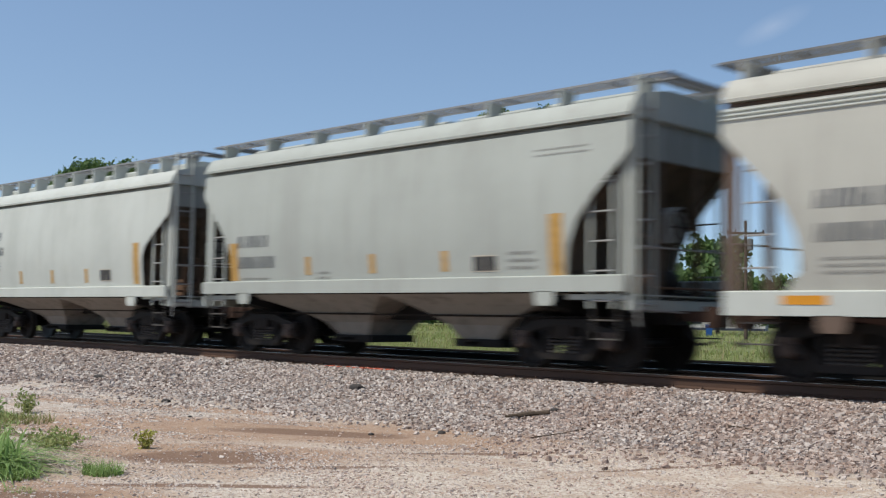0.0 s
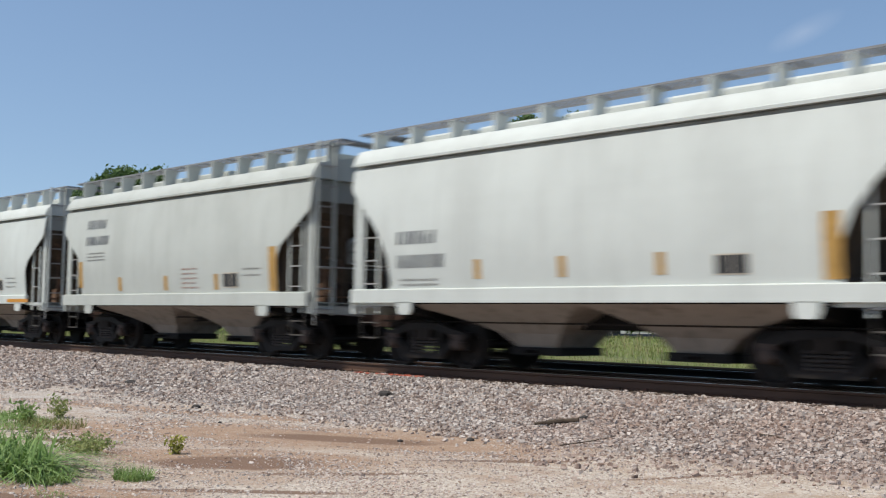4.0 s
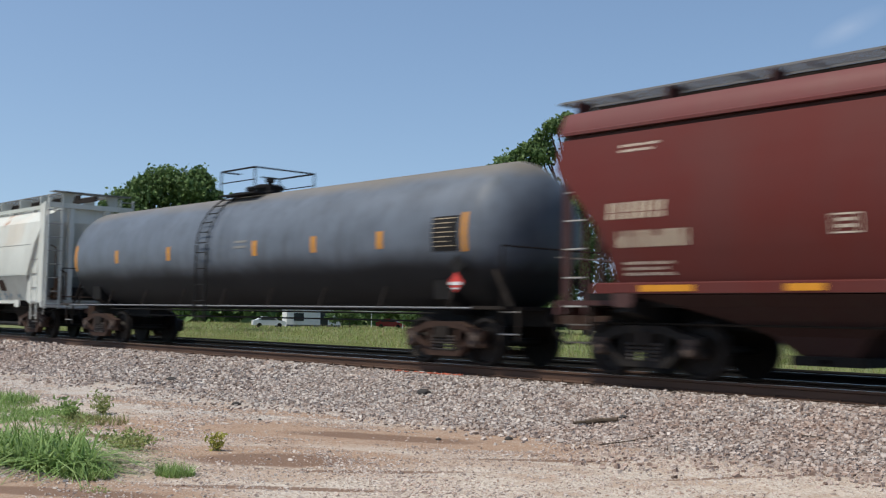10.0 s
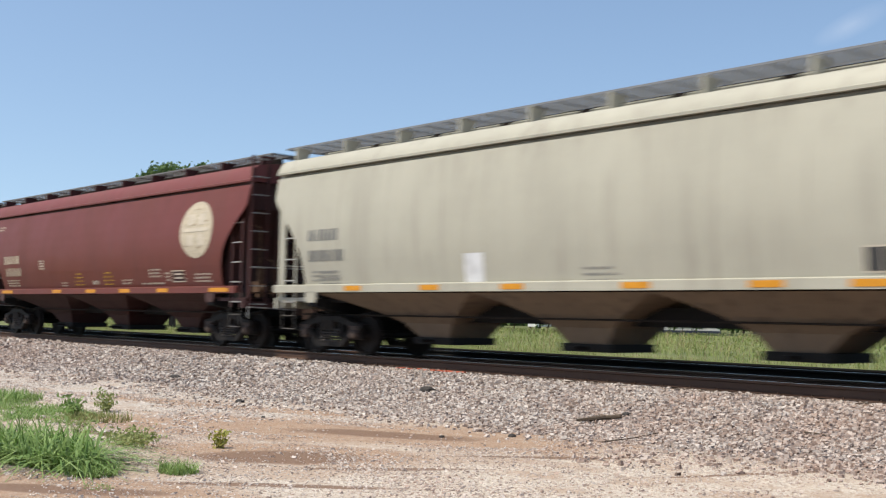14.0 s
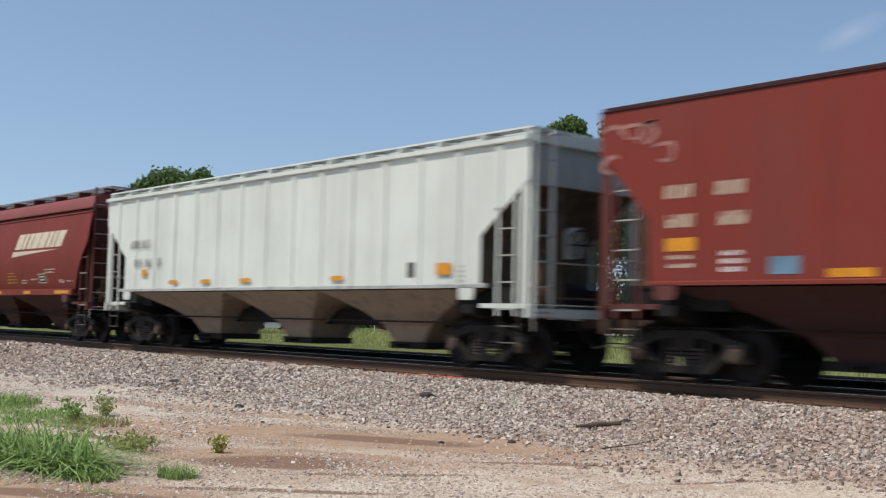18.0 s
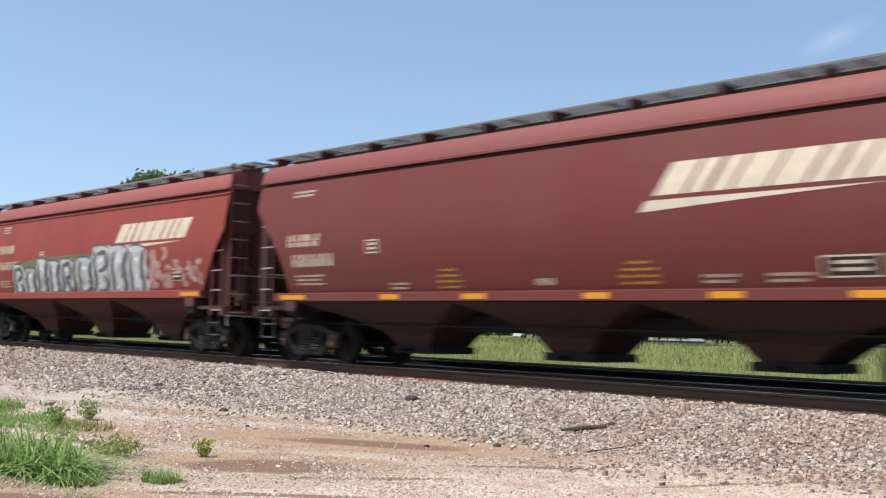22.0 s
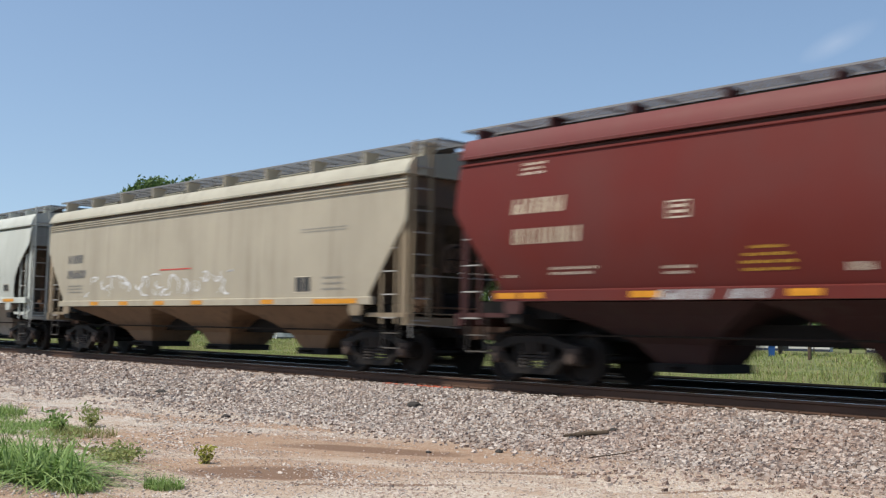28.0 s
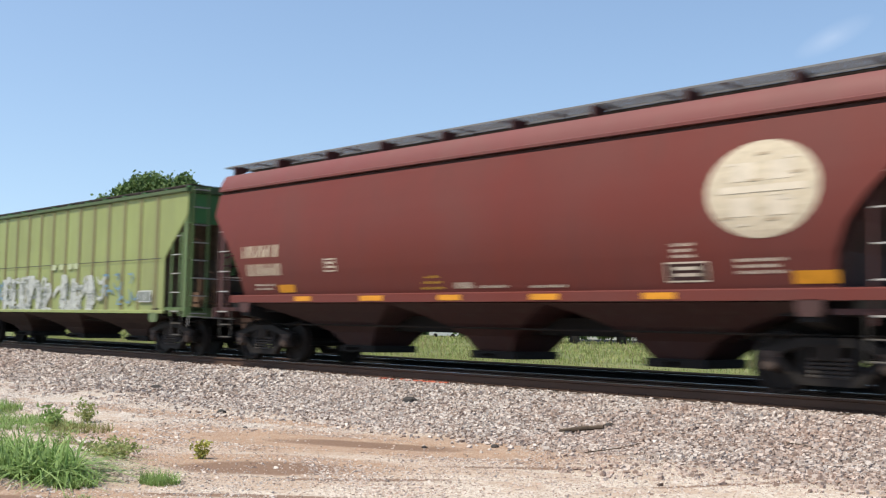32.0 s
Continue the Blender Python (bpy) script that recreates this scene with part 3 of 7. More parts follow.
def build_stones():
    rng = np.random.default_rng(7)

    def strip(x0, x1, y0, y1, per_m2):
        n = int((x1 - x0) * (y1 - y0) * per_m2)
        x, y = rng.uniform(x0, x1, n), rng.uniform(y0, y1, n)
        return x, y

    parts = []
    for x0, x1, y0, y1, d, size in ((-19, -2, -7.4, -0.95, 680, 0.043), (-34, -19, -7.0, -0.95, 290, 0.058), (-70, -34, -4.6, -0.95, 90, 0.09),
                                    (-40, -2, -0.6, 0.6, 90, 0.06)):
        x, y = strip(x0, x1, y0, y1, d)
        ragged = np.array([0.7 * noise.noise((p * 0.5, q * 0.6, 1.0)) for p, q in zip(x, y)])
        keep = (y > -3.3) | (rng.uniform(0, 1, len(y)) < np.clip((6.0 + y + 1.5 * ragged) / 2.8, 0, 1) ** 2.4)
        x, y = x[keep], y[keep]
        z = np.array([ground_z(a, b) for a, b in zip(x, y)])
        parts.append((np.stack([x, y, z + size * 0.22], 1), size * rng.uniform(0.6, 1.35, len(x))))
    P, S = np.concatenate([p for p, _ in parts]), np.concatenate([q for _, q in parts])
    tones = [(0.11, 0.085, 0.07), (0.295, 0.225, 0.185), (0.45, 0.395, 0.355), (0.55, 0.505, 0.465), (0.385, 0.245, 0.185), (0.69, 0.64, 0.59), (0.21, 0.165, 0.14)]
    scatter("ballast", P, S, stone_templates(), stone_material("crushed_ballast_stone", tones), "grey and pinkish crushed ballast stones", "ballast", 0.75, 2)
    # loose gravel on the nearer ground
    gx, gy = [], []
    for x0, x1, y0, y1, d in ((-13, -3, -12, -4, 900), (-26, -13, -10, -4.2, 330)):
        x, y = strip(x0, x1, y0, y1, d)
        gx.append(x)
        gy.append(y)
    x, y = np.concatenate(gx), np.concatenate(gy)
    bare = np.array([noise.noise((a * 0.5, b * 0.9, 9.0)) for a, b in zip(x, y)])
    keep = bare > rng.uniform(-0.45, 0.5, len(x))
    # little gravel on the trodden dirt
    a, b = (x + 11.4) * 0.927 + (y + 6.4) * 0.375, -(x + 11.4) * 0.375 + (y + 6.4) * 0.927
    keep &= (((x + 10.1) / 0.7) ** 2 + ((y + 8.55) / 0.45) ** 2 > 1) | (rng.uniform(0, 1, len(x)) < 0.2)
    keep &= ((a / 2.5) ** 2 + (b / 0.7) ** 2 > 1) | (rng.uniform(0, 1, len(x)) < 0.06)
    x, y = x[keep], y[keep]
    z = np.array([ground_z(a, b) for a, b in zip(x, y)])
    sizes = np.where(x < -13, 0.022, 0.0145) * rng.lognormal(0, 0.4, len(x)).clip(0.4, 3)
    tones = [(0.30, 0.24, 0.20), (0.50, 0.44, 0.39), (0.62, 0.57, 0.52), (0.68, 0.64, 0.60), (0.40, 0.30, 0.24)]
    scatter("loose_gravel", np.stack([x, y, z + 0.002], 1), sizes, stone_templates(), stone_material("pale_limestone_gravel", tones),
            "pale limestone gravel strewn over dirt", "gravel", 0.6, 3)


build_stones()

# ---- track ----
RAIL = ((-0.075, -0.18), (0.075, -0.18), (0.075, -0.168), (0.012, -0.145), (0.009, -0.05), (0.036, -0.036), (0.036, -0.004), (0.03, 0.0),
        (-0.03, 0.0), (-0.036, -0.004), (-0.036, -0.036), (-0.009, -0.05), (-0.012, -0.145), (-0.075, -0.168))


def rail_material():
    s = Nodes("rusty_rail", 0.75, 0.2)
    at = s.geo.outputs["Position"]
    c = s.mix(s.noise(3, 5, (0.3, 1, 3), at), (0.034, 0.019, 0.013), (0.115, 0.058, 0.033))
    return s.done(c)


TRACK_2 = 4.27   # the middle of a second track behind the train


def build_track():
    rust = rail_material()
    for y in (-0.755, 0.755, TRACK_2 - 0.755, TRACK_2 + 0.755):
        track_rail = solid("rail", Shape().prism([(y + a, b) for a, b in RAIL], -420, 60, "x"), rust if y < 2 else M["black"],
                           "rusty brown steel rail spiked to timber ties" if y < 2 else "near-black steel rail of the second track", "rail", "rails of the track", "structure", 40)
        if y != TRACK_2 + 0.755:
            part("running_surface", Shape().box(-420, 60, y - 0.028, y + 0.028, 0.0005, 0.003), M["bright"], track_rail, "bright worn running surface")
    wood = plain("weathered_tie_timber", (0.085, 0.062, 0.048), 0.9, 0, 0.5, 7)
    rng = random.Random(3)
    one = Shape().prism([(-0.115, -0.35), (0.115, -0.35), (0.115, -0.19), (0.10, -0.178), (-0.10, -0.178), (-0.115, -0.19)], -1.3, 1.3).mesh("tie", wood)
    plate = Shape().box(-0.1, 0.1, -0.17, 0.17, -0.178, -0.172).box(0.05, 0.07, -0.11, -0.085, -0.172, -0.14).box(-0.07, -0.05, 0.085, 0.11, -0.172, -0.14).mesh("tie_plate", rust)
    x = -3.0
    far, second = Shape(), Shape()
    while x > -190:
        if x > -70:
            ob = new("railroad_tie", one)
            ob.matrix_basis = pose(x, rng.uniform(-0.04, 0.04), rng.uniform(-0.008, 0.0), 0, 0, rng.uniform(-1.2, 1.2))
            tagged(ob, "weathered brown timber tie bedded in ballast", "railroad tie", "ties under the rails")
            for y in (-0.755, 0.755):
                part("tie_plate", plate, None, ob, at=(0, y, 0))
        else:
            far.box(x - 0.11, x + 0.11, -1.3, 1.3, -0.3, -0.178)
        second.box(x - 0.11, x + 0.11, TRACK_2 - 1.3, TRACK_2 + 1.3, -0.3, -0.178)
        x -= 0.52 + rng.uniform(-0.03, 0.03)
    solid("second_track_ties", second, M["black"], "near-black timber ties of the second track", "railroad ties", kind="stuff")
    solid("distant_ties", far, wood, "weathered timber ties further along the track", "railroad ties", kind="stuff")


build_track()


# ---- plants ----
def leaf_material(name, a, b, dry=(0.2, 0.18, 0.06), amount=0.25):
    s = Nodes(name, 0.6)
    c = s.mix(s.geo.outputs["Random Per Island"], a, b)
    c = s.mix(s.ramp(s.noise(0.6, 3, at=s.geo.outputs["Position"]), 0.45, 0.7, 0, amount), c, dry)
    s.b.inputs["Specular IOR Level"].default_value = 0.25
    t = s.n.new("ShaderNodeBsdfTranslucent")
    s.l.new(c, t.inputs["Color"])
    m = s.n.new("ShaderNodeMixShader")
    m.inputs[0].default_value = 0.3
    s.l.new(s.b.outputs[0], m.inputs[1])
    s.l.new(t.outputs[0], m.inputs[2])
    s.l.new(m.outputs[0], s.n["Material Output"].inputs["Surface"])
    return s.done(c)


STRAW = leaf_material("straw_seed_head", (0.26, 0.21, 0.11), (0.40, 0.33, 0.19))
GRASS = leaf_material("fresh_grass", (0.12, 0.215, 0.05), (0.31, 0.42, 0.155), (0.2, 0.22, 0.07), 0.2)
FIELD = leaf_material("tall_field_grass", (0.15, 0.21, 0.045), (0.31, 0.35, 0.12), (0.40, 0.36, 0.18), 0.6)
WEED = leaf_material("dull_weed", (0.19, 0.25, 0.08), (0.34, 0.36, 0.15), (0.2, 0.13, 0.07), 0.4)
YELLOWISH = leaf_material("yellowish_weed", (0.30, 0.32, 0.06), (0.50, 0.48, 0.12))
LEAF = leaf_material("tree_leaf", (0.055, 0.11, 0.034), (0.165, 0.24, 0.085), (0.09, 0.11, 0.03), 0.3)


def blades(name, roots, length, width, mat, lean=0.5, seed=1, segs=3):
    """Bent grass blades, in one mesh; roots is an array of points."""
    rng = np.random.default_rng(seed)
    n = len(roots)
    a = rng.uniform(0, 2 * np.pi, n)
    ln = length * rng.uniform(0.55, 1.2, n)
    bend = lean * rng.uniform(0.1, 1.3, n)
    wd = width * rng.uniform(0.7, 1.3, n)
    out = np.stack([np.cos(a), np.sin(a), 0 * a], 1)
    side = np.stack([-np.sin(a), np.cos(a), 0 * a], 1)
    rows = []
    for k in range(segs + 1):
        u = k / segs
        c = roots + out * (ln * bend * u ** 1.8)[:, None]
        c[:, 2] += ln * (u - 0.42 * bend * u ** 2.2)
        w = wd * (1 - u ** 1.5 * 0.93)
        rows += [c - side * (w / 2)[:, None], c + side * (w / 2)[:, None]]
    v = np.stack(rows, 1).reshape(-1, 3)
    q = np.array([(2 * k, 2 * k + 1, 2 * k + 3, 2 * k + 2) for k in range(segs)])
    f = (q[None] + (np.arange(n) * 2 * (segs + 1))[:, None, None]).reshape(-1, 4)
    me = bpy.data.meshes.new(name)
    fill(me, v, f)
    me.materials.append(mat)
    return me


def rooted(x, y):
    return np.stack([x, y, [ground_z(a, b) - 0.01 for a, b in zip(x, y)]], 1)


def build_field():
    rng = np.random.default_rng(11)
    root, size = [], []
    for y0, y1, d, ln, w in ((6.9, 12, 150, 0.34, 0.01), (12, 24, 44, 0.34, 0.018), (24, 50, 12, 0.38, 0.036), (50, 100, 3, 0.42, 0.08)):
        x0, x1 = -2.6 * (y1 + 15), -0.4 * (y0 + 15)
        n = int((x1 - x0) * (y1 - y0) * d)
        x, y = rng.uniform(x0, x1, n), rng.uniform(y0, y1, n)
        thick = np.array([noise.noise((a * 0.12, b * 0.2, 5.0)) for a, b in zip(x, y)])
        keep = (thick > rng.uniform(-0.5, 0.15, n)) & (-x > 0.42 * (y + 15)) & (-x < 2.6 * (y + 15))
        r = rooted(x[keep], y[keep])
        me = blades("field_grass", r, ln, w, FIELD, 1.0, int(y0), 2)
        heads = blades("seed_heads", r[::9], ln * 1.5, w * 0.9, STRAW, 0.6, int(y0) + 50, 2)
        tagged(new("seed_heads", heads), "straw-coloured seed heads above the field grass", "grass", kind="stuff")
        tagged(new("field_grass", me), "tall yellow-green grass of the field behind the track", "grass", kind="stuff")


build_field()


def build_weeds():
    rng = np.random.default_rng(21)

    def tuft(name, cx, cy, rx, ry, count, ln, w, mat, label, lean=0.7, seed=1, patchy=False):
        r = np.sqrt(rng.uniform(0, 1, count))
        a = rng.uniform(0, 2 * np.pi, count)
        px, py = cx + rx * r * np.cos(a), cy + ry * r * np.sin(a)
        if patchy:
            thick = np.array([noise.noise((p * 1.3, q * 2.6, 7.0 + seed)) for p, q in zip(px, py)]) - 0.6 * r
            keep = thick > rng.uniform(-0.75, 0.0, count)
            px, py = px[keep], py[keep]
        me = blades(name, rooted(px, py), ln, w, mat, lean, seed)
        return tagged(new(name, me), label, "grass" if mat in (GRASS,) else "weed", kind="stuff")

    tuft("grass_clump", -11.35, -10.66, 1.12, 0.45, 1250, 0.46, 0.032, GRASS, "thick fresh green grass clump on bare dirt", 2.2, 3)
    tuft("grass_clump", -10.15, -10.65, 0.4, 0.25, 420, 0.17, 0.014, GRASS, "low green grass spreading from a clump", 1.5, 4)
    tuft("grass_clump", -9.75, -9.9, 0.24, 0.18, 460, 0.15, 0.009, GRASS, "small bright green grass tuft on gravel", 0.8, 5)
    tuft("grass_clump", -9.25, -10.95, 0.22, 0.12, 90, 0.05, 0.008, GRASS, "thin low green grass on brown dirt", 0.8, 15)
    tuft("grass_patch", -16.6, -8.8, 2.1, 0.9, 9000, 0.09, 0.015, GRASS, "low patchy green grass on the gravel", 1.4, 6, True)
    tuft("grass_patch", -19.0, -8.3, 1.0, 0.6, 900, 0.2, 0.015, GRASS, "taller green grass at the edge of the gravel", 0.8, 16)
    tuft("grass_patch", -14.9, -8.4, 0.7, 0.4, 420, 0.15, 0.013, WEED, "dull green low weeds on dirt", 0.9, 7)

    def bush(name, cx, cy, rx, ry, h, count, leaf, mat, label, seed):
        """A weed of thin stems with many small leaves."""
        g = np.random.default_rng(seed)
        ob = thing(name, label, "weed")
        z0 = ground_z(cx, cy)
        stems, tips = Shape(), []
        for _ in range(9):
            a, r = g.uniform(0, 2 * np.pi), g.uniform(0.3, 1)
            tip = (cx + rx * r * math.cos(a), cy + ry * r * math.sin(a), z0 + h * g.uniform(0.6, 1))
            stems.rod((cx + 0.3 * rx * r * math.cos(a), cy, z0 - 0.02), tip, 0.004, 4, 0.002)
            tips.append(tip)
        tagged(part("stalk", stems, WEED, ob), kind="stuff")
        verts, faces = [], []
        for i in range(count):
            t = np.array(tips[g.integers(0, len(tips))])
            u = g.uniform(0.15, 1.05)
            c = np.array((cx, cy, z0)) * (1 - u) + t * u + g.normal(0, 1, 3) * (0.22 * rx, 0.22 * ry, 0.08 * h)
            c[2] = max(c[2], z0 + 0.01)
            a, b = g.normal(0, 1, 3), g.normal(0, 1, 3)
            a /= np.linalg.norm(a)
            b -= a * (a @ b)
            b /= np.linalg.norm(b)
            s = leaf * g.uniform(0.6, 1.4)
            verts += [c - a * s, c - b * s * 0.45, c + a * s, c + b * s * 0.45]
            faces.append((4 * i, 4 * i + 1, 4 * i + 2, 4 * i + 3))
        me = bpy.data.meshes.new("leaves")
        me.from_pydata([tuple(p) for p in verts], [], faces)
        me.materials.append(mat)
        part("leaves", me, None, ob)

    bush("weed", -11.15, -8.62, 0.13, 0.13, 0.2, 220, 0.025, YELLOWISH, "small yellow-green weed standing on gravel", 31)
    bush("weed", -11.95, -9.35, 0.62, 0.36, 0.19, 620, 0.028, WEED, "brownish green sprawling weed on dirt", 32)
    bush("weed", -12.7, -9.6, 0.2, 0.2, 0.32, 180, 0.03, WEED, "upright thin green weed on dirt", 33)
    bush("weed", -16.0, -7.8, 0.24, 0.2, 0.34, 300, 0.032, WEED, "tall grey-green weed beside the grass patch", 34)
    bush("weed", -15.6, -8.5, 0.35, 0.25, 0.28, 260, 0.04, GRASS, "bushy green weed beside the grass patch", 35)


build_weeds()


def build_litter():
    dark = plain("dark_wet_stone", (0.05, 0.045, 0.042), 0.8)
    bark = plain("weathered_stick", (0.10, 0.075, 0.055), 0.9, 0, 0.4, 20)

    def lump(name, x, y, s, label, mat, seed, long=1.0):
        g = random.Random(seed)
        v, f = [], []
        sh = Shape()
        rings = []
        z = ground_z(x, y)
        for k, (h, r) in enumerate(((-0.2, 0.8), (0.1, 1.0), (0.45, 0.85), (0.7, 0.4))):
            rings.append([(x + long * s * r * math.cos(i * 0.785) * g.uniform(0.8, 1.15), y + s * r * math.sin(i * 0.785) * g.uniform(0.8, 1.15), z + s * h)
                          for i in range(8)])
        solid(name, sh.loft(rings), mat, label, "stone", "dark stones by the track")

    lump("stone", -14.48, -2.61, 0.13, "flat dark stone lying on the ballast", dark, 1, 1.5)
    lump("stone", -9.95, -2.77, 0.075, "small black stone beside a stick", dark, 2)
    lump("stone", -10.0, -5.03, 0.055, "small dark stone on tan dirt", dark, 3)
    lump("stone", -22.2, -3.34, 0.13, "dark stone at the foot of the ballast", dark, 4, 1.6)
    lump("stone", -16.34, -5.23, 0.08, "dark stone on brown dirt", dark, 5, 1.3)
    lump("stone", -10.55, -5.75, 0.04, "small dark pebble on tan dirt", dark, 6)
    lump("stone", -13.9, -6.3, 0.035, "brown pebble on tan dirt", dark, 7)
    stick = Shape()
    pts = [(-10.46, -3.26), (-10.3, -3.18), (-10.1, -3.04), (-9.9, -2.96)]
    for (a, b), (c, d), r in zip(pts, pts[1:], (0.02, 0.032, 0.03)):
        stick.rod((a, b, ground_z(a, b) + 0.05), (c, d, ground_z(c, d) + 0.06), r, 7)
    solid("stick", stick, bark, "dark weathered stick lying on the ballast", "stick", smooth=50)
    twig = Shape()
    for a, b, c, d in ((-7.16, -2.8, -6.95, -2.81), (-6.95, -2.81, -6.76, -2.88), (-8.76, -4.72, -8.72, -4.1), (-8.72, -4.1, -8.9, -3.4)):
        twig.rod((a, b, ground_z(a, b) + 0.03), (c, d, ground_z(c, d) + 0.03), 0.008, 5)
    solid("twigs", twig, bark, "thin dry twigs on the gravel", "twigs", kind="stuff")
    # a smear of orange-red marking paint on the tie ends
    g = random.Random(5)
    smear = Shape()
    for i in range(16):
        x, y = -16.0 + g.uniform(-0.9, 0.9), -1.25 + g.uniform(-0.1, 0.12)
        smear.box(x - 0.05, x + 0.05, y - 0.03, y + 0.03, ground_z(x, y) + 0.035, ground_z(x, y) + 0.05)
    solid("marked_stones", smear, plain("orange_marking_paint", (0.6, 0.14, 0.08), 0.7), "ballast stones sprayed with orange-red marking paint", "marked stones", kind="stuff")


build_litter()


def polar(az, dist):
    """A place on the ground at a bearing (degrees to the left of +y) and a distance from the camera."""
    x, y = EYE[0] - dist * math.sin(radians(az)), EYE[1] + dist * math.cos(radians(az))
    return x, y, ground_z(x, y)


BARK = plain("tree_bark", (0.10, 0.075, 0.055), 0.95, 0, 0.4, 2)


def tree(az, dist, height, blobs, leaf, seed, label, count=7000, bare=0.3):
    """A tapered trunk with limbs, and leaves in uneven clumps. blobs: (side, up, radius) in metres."""
    x, y, z = polar(az, dist)
    ob = thing("tree", label, "tree", "trees behind the track")
    ob.location = (x, y, z)
    g = np.random.default_rng(seed)
    right = np.array((math.cos(radians(az)), math.sin(radians(az)), 0))
    back = np.array((-math.sin(radians(az)), math.cos(radians(az)), 0))
    wood = Shape()
    wood.rod((0, 0, -0.3), (0, 0, height * 0.42), height * 0.024, 9, height * 0.014)
    centres = []
    for s, u, r in blobs:
        c = right * s + back * g.normal(0, r * 0.5) + np.array((0, 0, u))
        centres.append((c, r))
        wood.rod((0, 0, height * g.uniform(0.2, 0.4)), tuple(c), height * 0.011, 6, height * 0.003)
    part("trunk", wood, BARK, ob, smooth=50)
    weights = np.array([r ** 1.6 for _, r in centres])
    which = g.choice(len(centres), count, p=weights / weights.sum())
    d = g.normal(0, 1, (count, 3))
    d /= np.linalg.norm(d, axis=1, keepdims=True)
    rad = g.uniform(0.3, 1.0, count) ** 0.6 * np.where(g.uniform(0, 1, count) < 0.22, g.uniform(1.0, 1.35, count), 1.0)
    C = np.array([c for c, _ in centres])[which]
    R = np.array([r for _, r in centres])[which]
    lumpy = np.array([1 + 0.6 * noise.noise(tuple(q * 3.4 + c * 0.7)) for q, c in zip(d, C)])
    P = C + d * (R * rad * lumpy)[:, None] * np.array((1, 1, 0.85))
    a = g.normal(0, 1, (count, 3))
    a /= np.linalg.norm(a, axis=1, keepdims=True)
    b = np.cross(a, g.normal(0, 1, (count, 3)))
    b /= np.linalg.norm(b, axis=1, keepdims=True)
    s = leaf * g.uniform(0.5, 1.4, (count, 1))
    v = np.stack([P - a * s, P - b * s * 0.6, P + a * s, P + b * s * 0.6], 1).reshape(-1, 3)
    me = bpy.data.meshes.new("crown")
    fill(me, v, np.arange(count * 4).reshape(-1, 4))
    me.materials.append(LEAF)
    part("crown", me, None, ob)


def crown(edge, seed, small=1.5, deep=(3.5, 15), big=3.2):
    """Clumps of leaves below an uneven outline (side, up), and large masses further down."""
    g = random.Random(seed)
    out = []
    for (a, h), (b, k) in zip(edge, edge[1:]):
        n = max(2, round(abs(b - a) / 0.8))
        for i in range(n):
            u = (i + g.random()) / n
            r = small * g.uniform(0.45, 1.0)
            out.append((a + (b - a) * u, h + (k - h) * u - r * g.uniform(0.75, 1.5), r))
            if g.random() < 0.6:
                out.append((a + (b - a) * u, h + (k - h) * u - 2.2 - 1.5 * g.random(), small * 1.25))
    lo, hi = edge[0][0], edge[-1][0]
    for i in range(14):
        out.append((lo + (hi - lo) * (i + 0.5) / 14, g.uniform(*deep), big))
    return out


tree(40.6, 128, 25, crown([(-10.8, 20.4), (-9.4, 22), (-6.8, 23.2), (-4.4, 25.2), (-2.8, 26.4), (-1.6, 25.6), (-1.0, 23.4)], 1),
     0.24, 1, "broad green leafy tree with a ragged crown behind houses", 36000)
tree(38.2, 132, 25, crown([(-4.0, 24), (-3.4, 26.8), (-2.4, 27.4), (-1.0, 26.4), (1.2, 25.8), (3.6, 25.2), (5.6, 24.6), (6.8, 23.4), (7.8, 21)], 2),
     0.24, 2, "tall green tree with an uneven pointed crown", 36000)
tree(62.2, 112, 15, crown([(-7.2, 11.6), (-6.3, 13.0), (-4.9, 13.4), (-4.3, 15.0), (-2.5, 15.8), (-1.2, 16.7), (0.8, 16.6), (1.8, 15.5), (2.4, 16.3), (3.4, 15.7), (4.4, 13.2), (5.6, 10.5)],
                               3, 1.5, (5.5, 10.5), 3.0),
     0.2, 3, "rounded dark green tree with a ragged crown near the track", 60000)
tree(30.6, 118, 10.5, [(-1.2, 8, 2.2), (1.4, 8.6, 2.0), (0, 6, 2.6), (2, 5, 2), (-2.3, 5, 2.0)], 0.4, 4, "small leafy green tree beside a utility pole", 3600)
tree(27.3, 150, 7, [(-3, 5, 2.2), (0, 5.4, 2.2), (3, 4.6, 2.2), (5.5, 4.2, 2)], 0.45, 5, "low dark green tree beyond the field", 2600)
tree(33.0, 170, 9, [(-4, 6.5, 2.6), (0, 7, 3), (4, 6.2, 2.6)], 0.5, 6, "low green tree behind the houses", 2600)
tree(53.0, 175, 9, [(-6, 5.5, 3), (-2, 6.2, 3), (3, 6.5, 3), (7, 5.5, 2.6)], 0.55, 7, "dark green tree behind parked cars", 3000)
tree(47.5, 180, 8, [(-6, 5.5, 3), (-2, 6.2, 3), (3, 6, 3), (7, 5.5, 2.6)], 0.55, 8, "dark green tree behind parked cars", 3000)


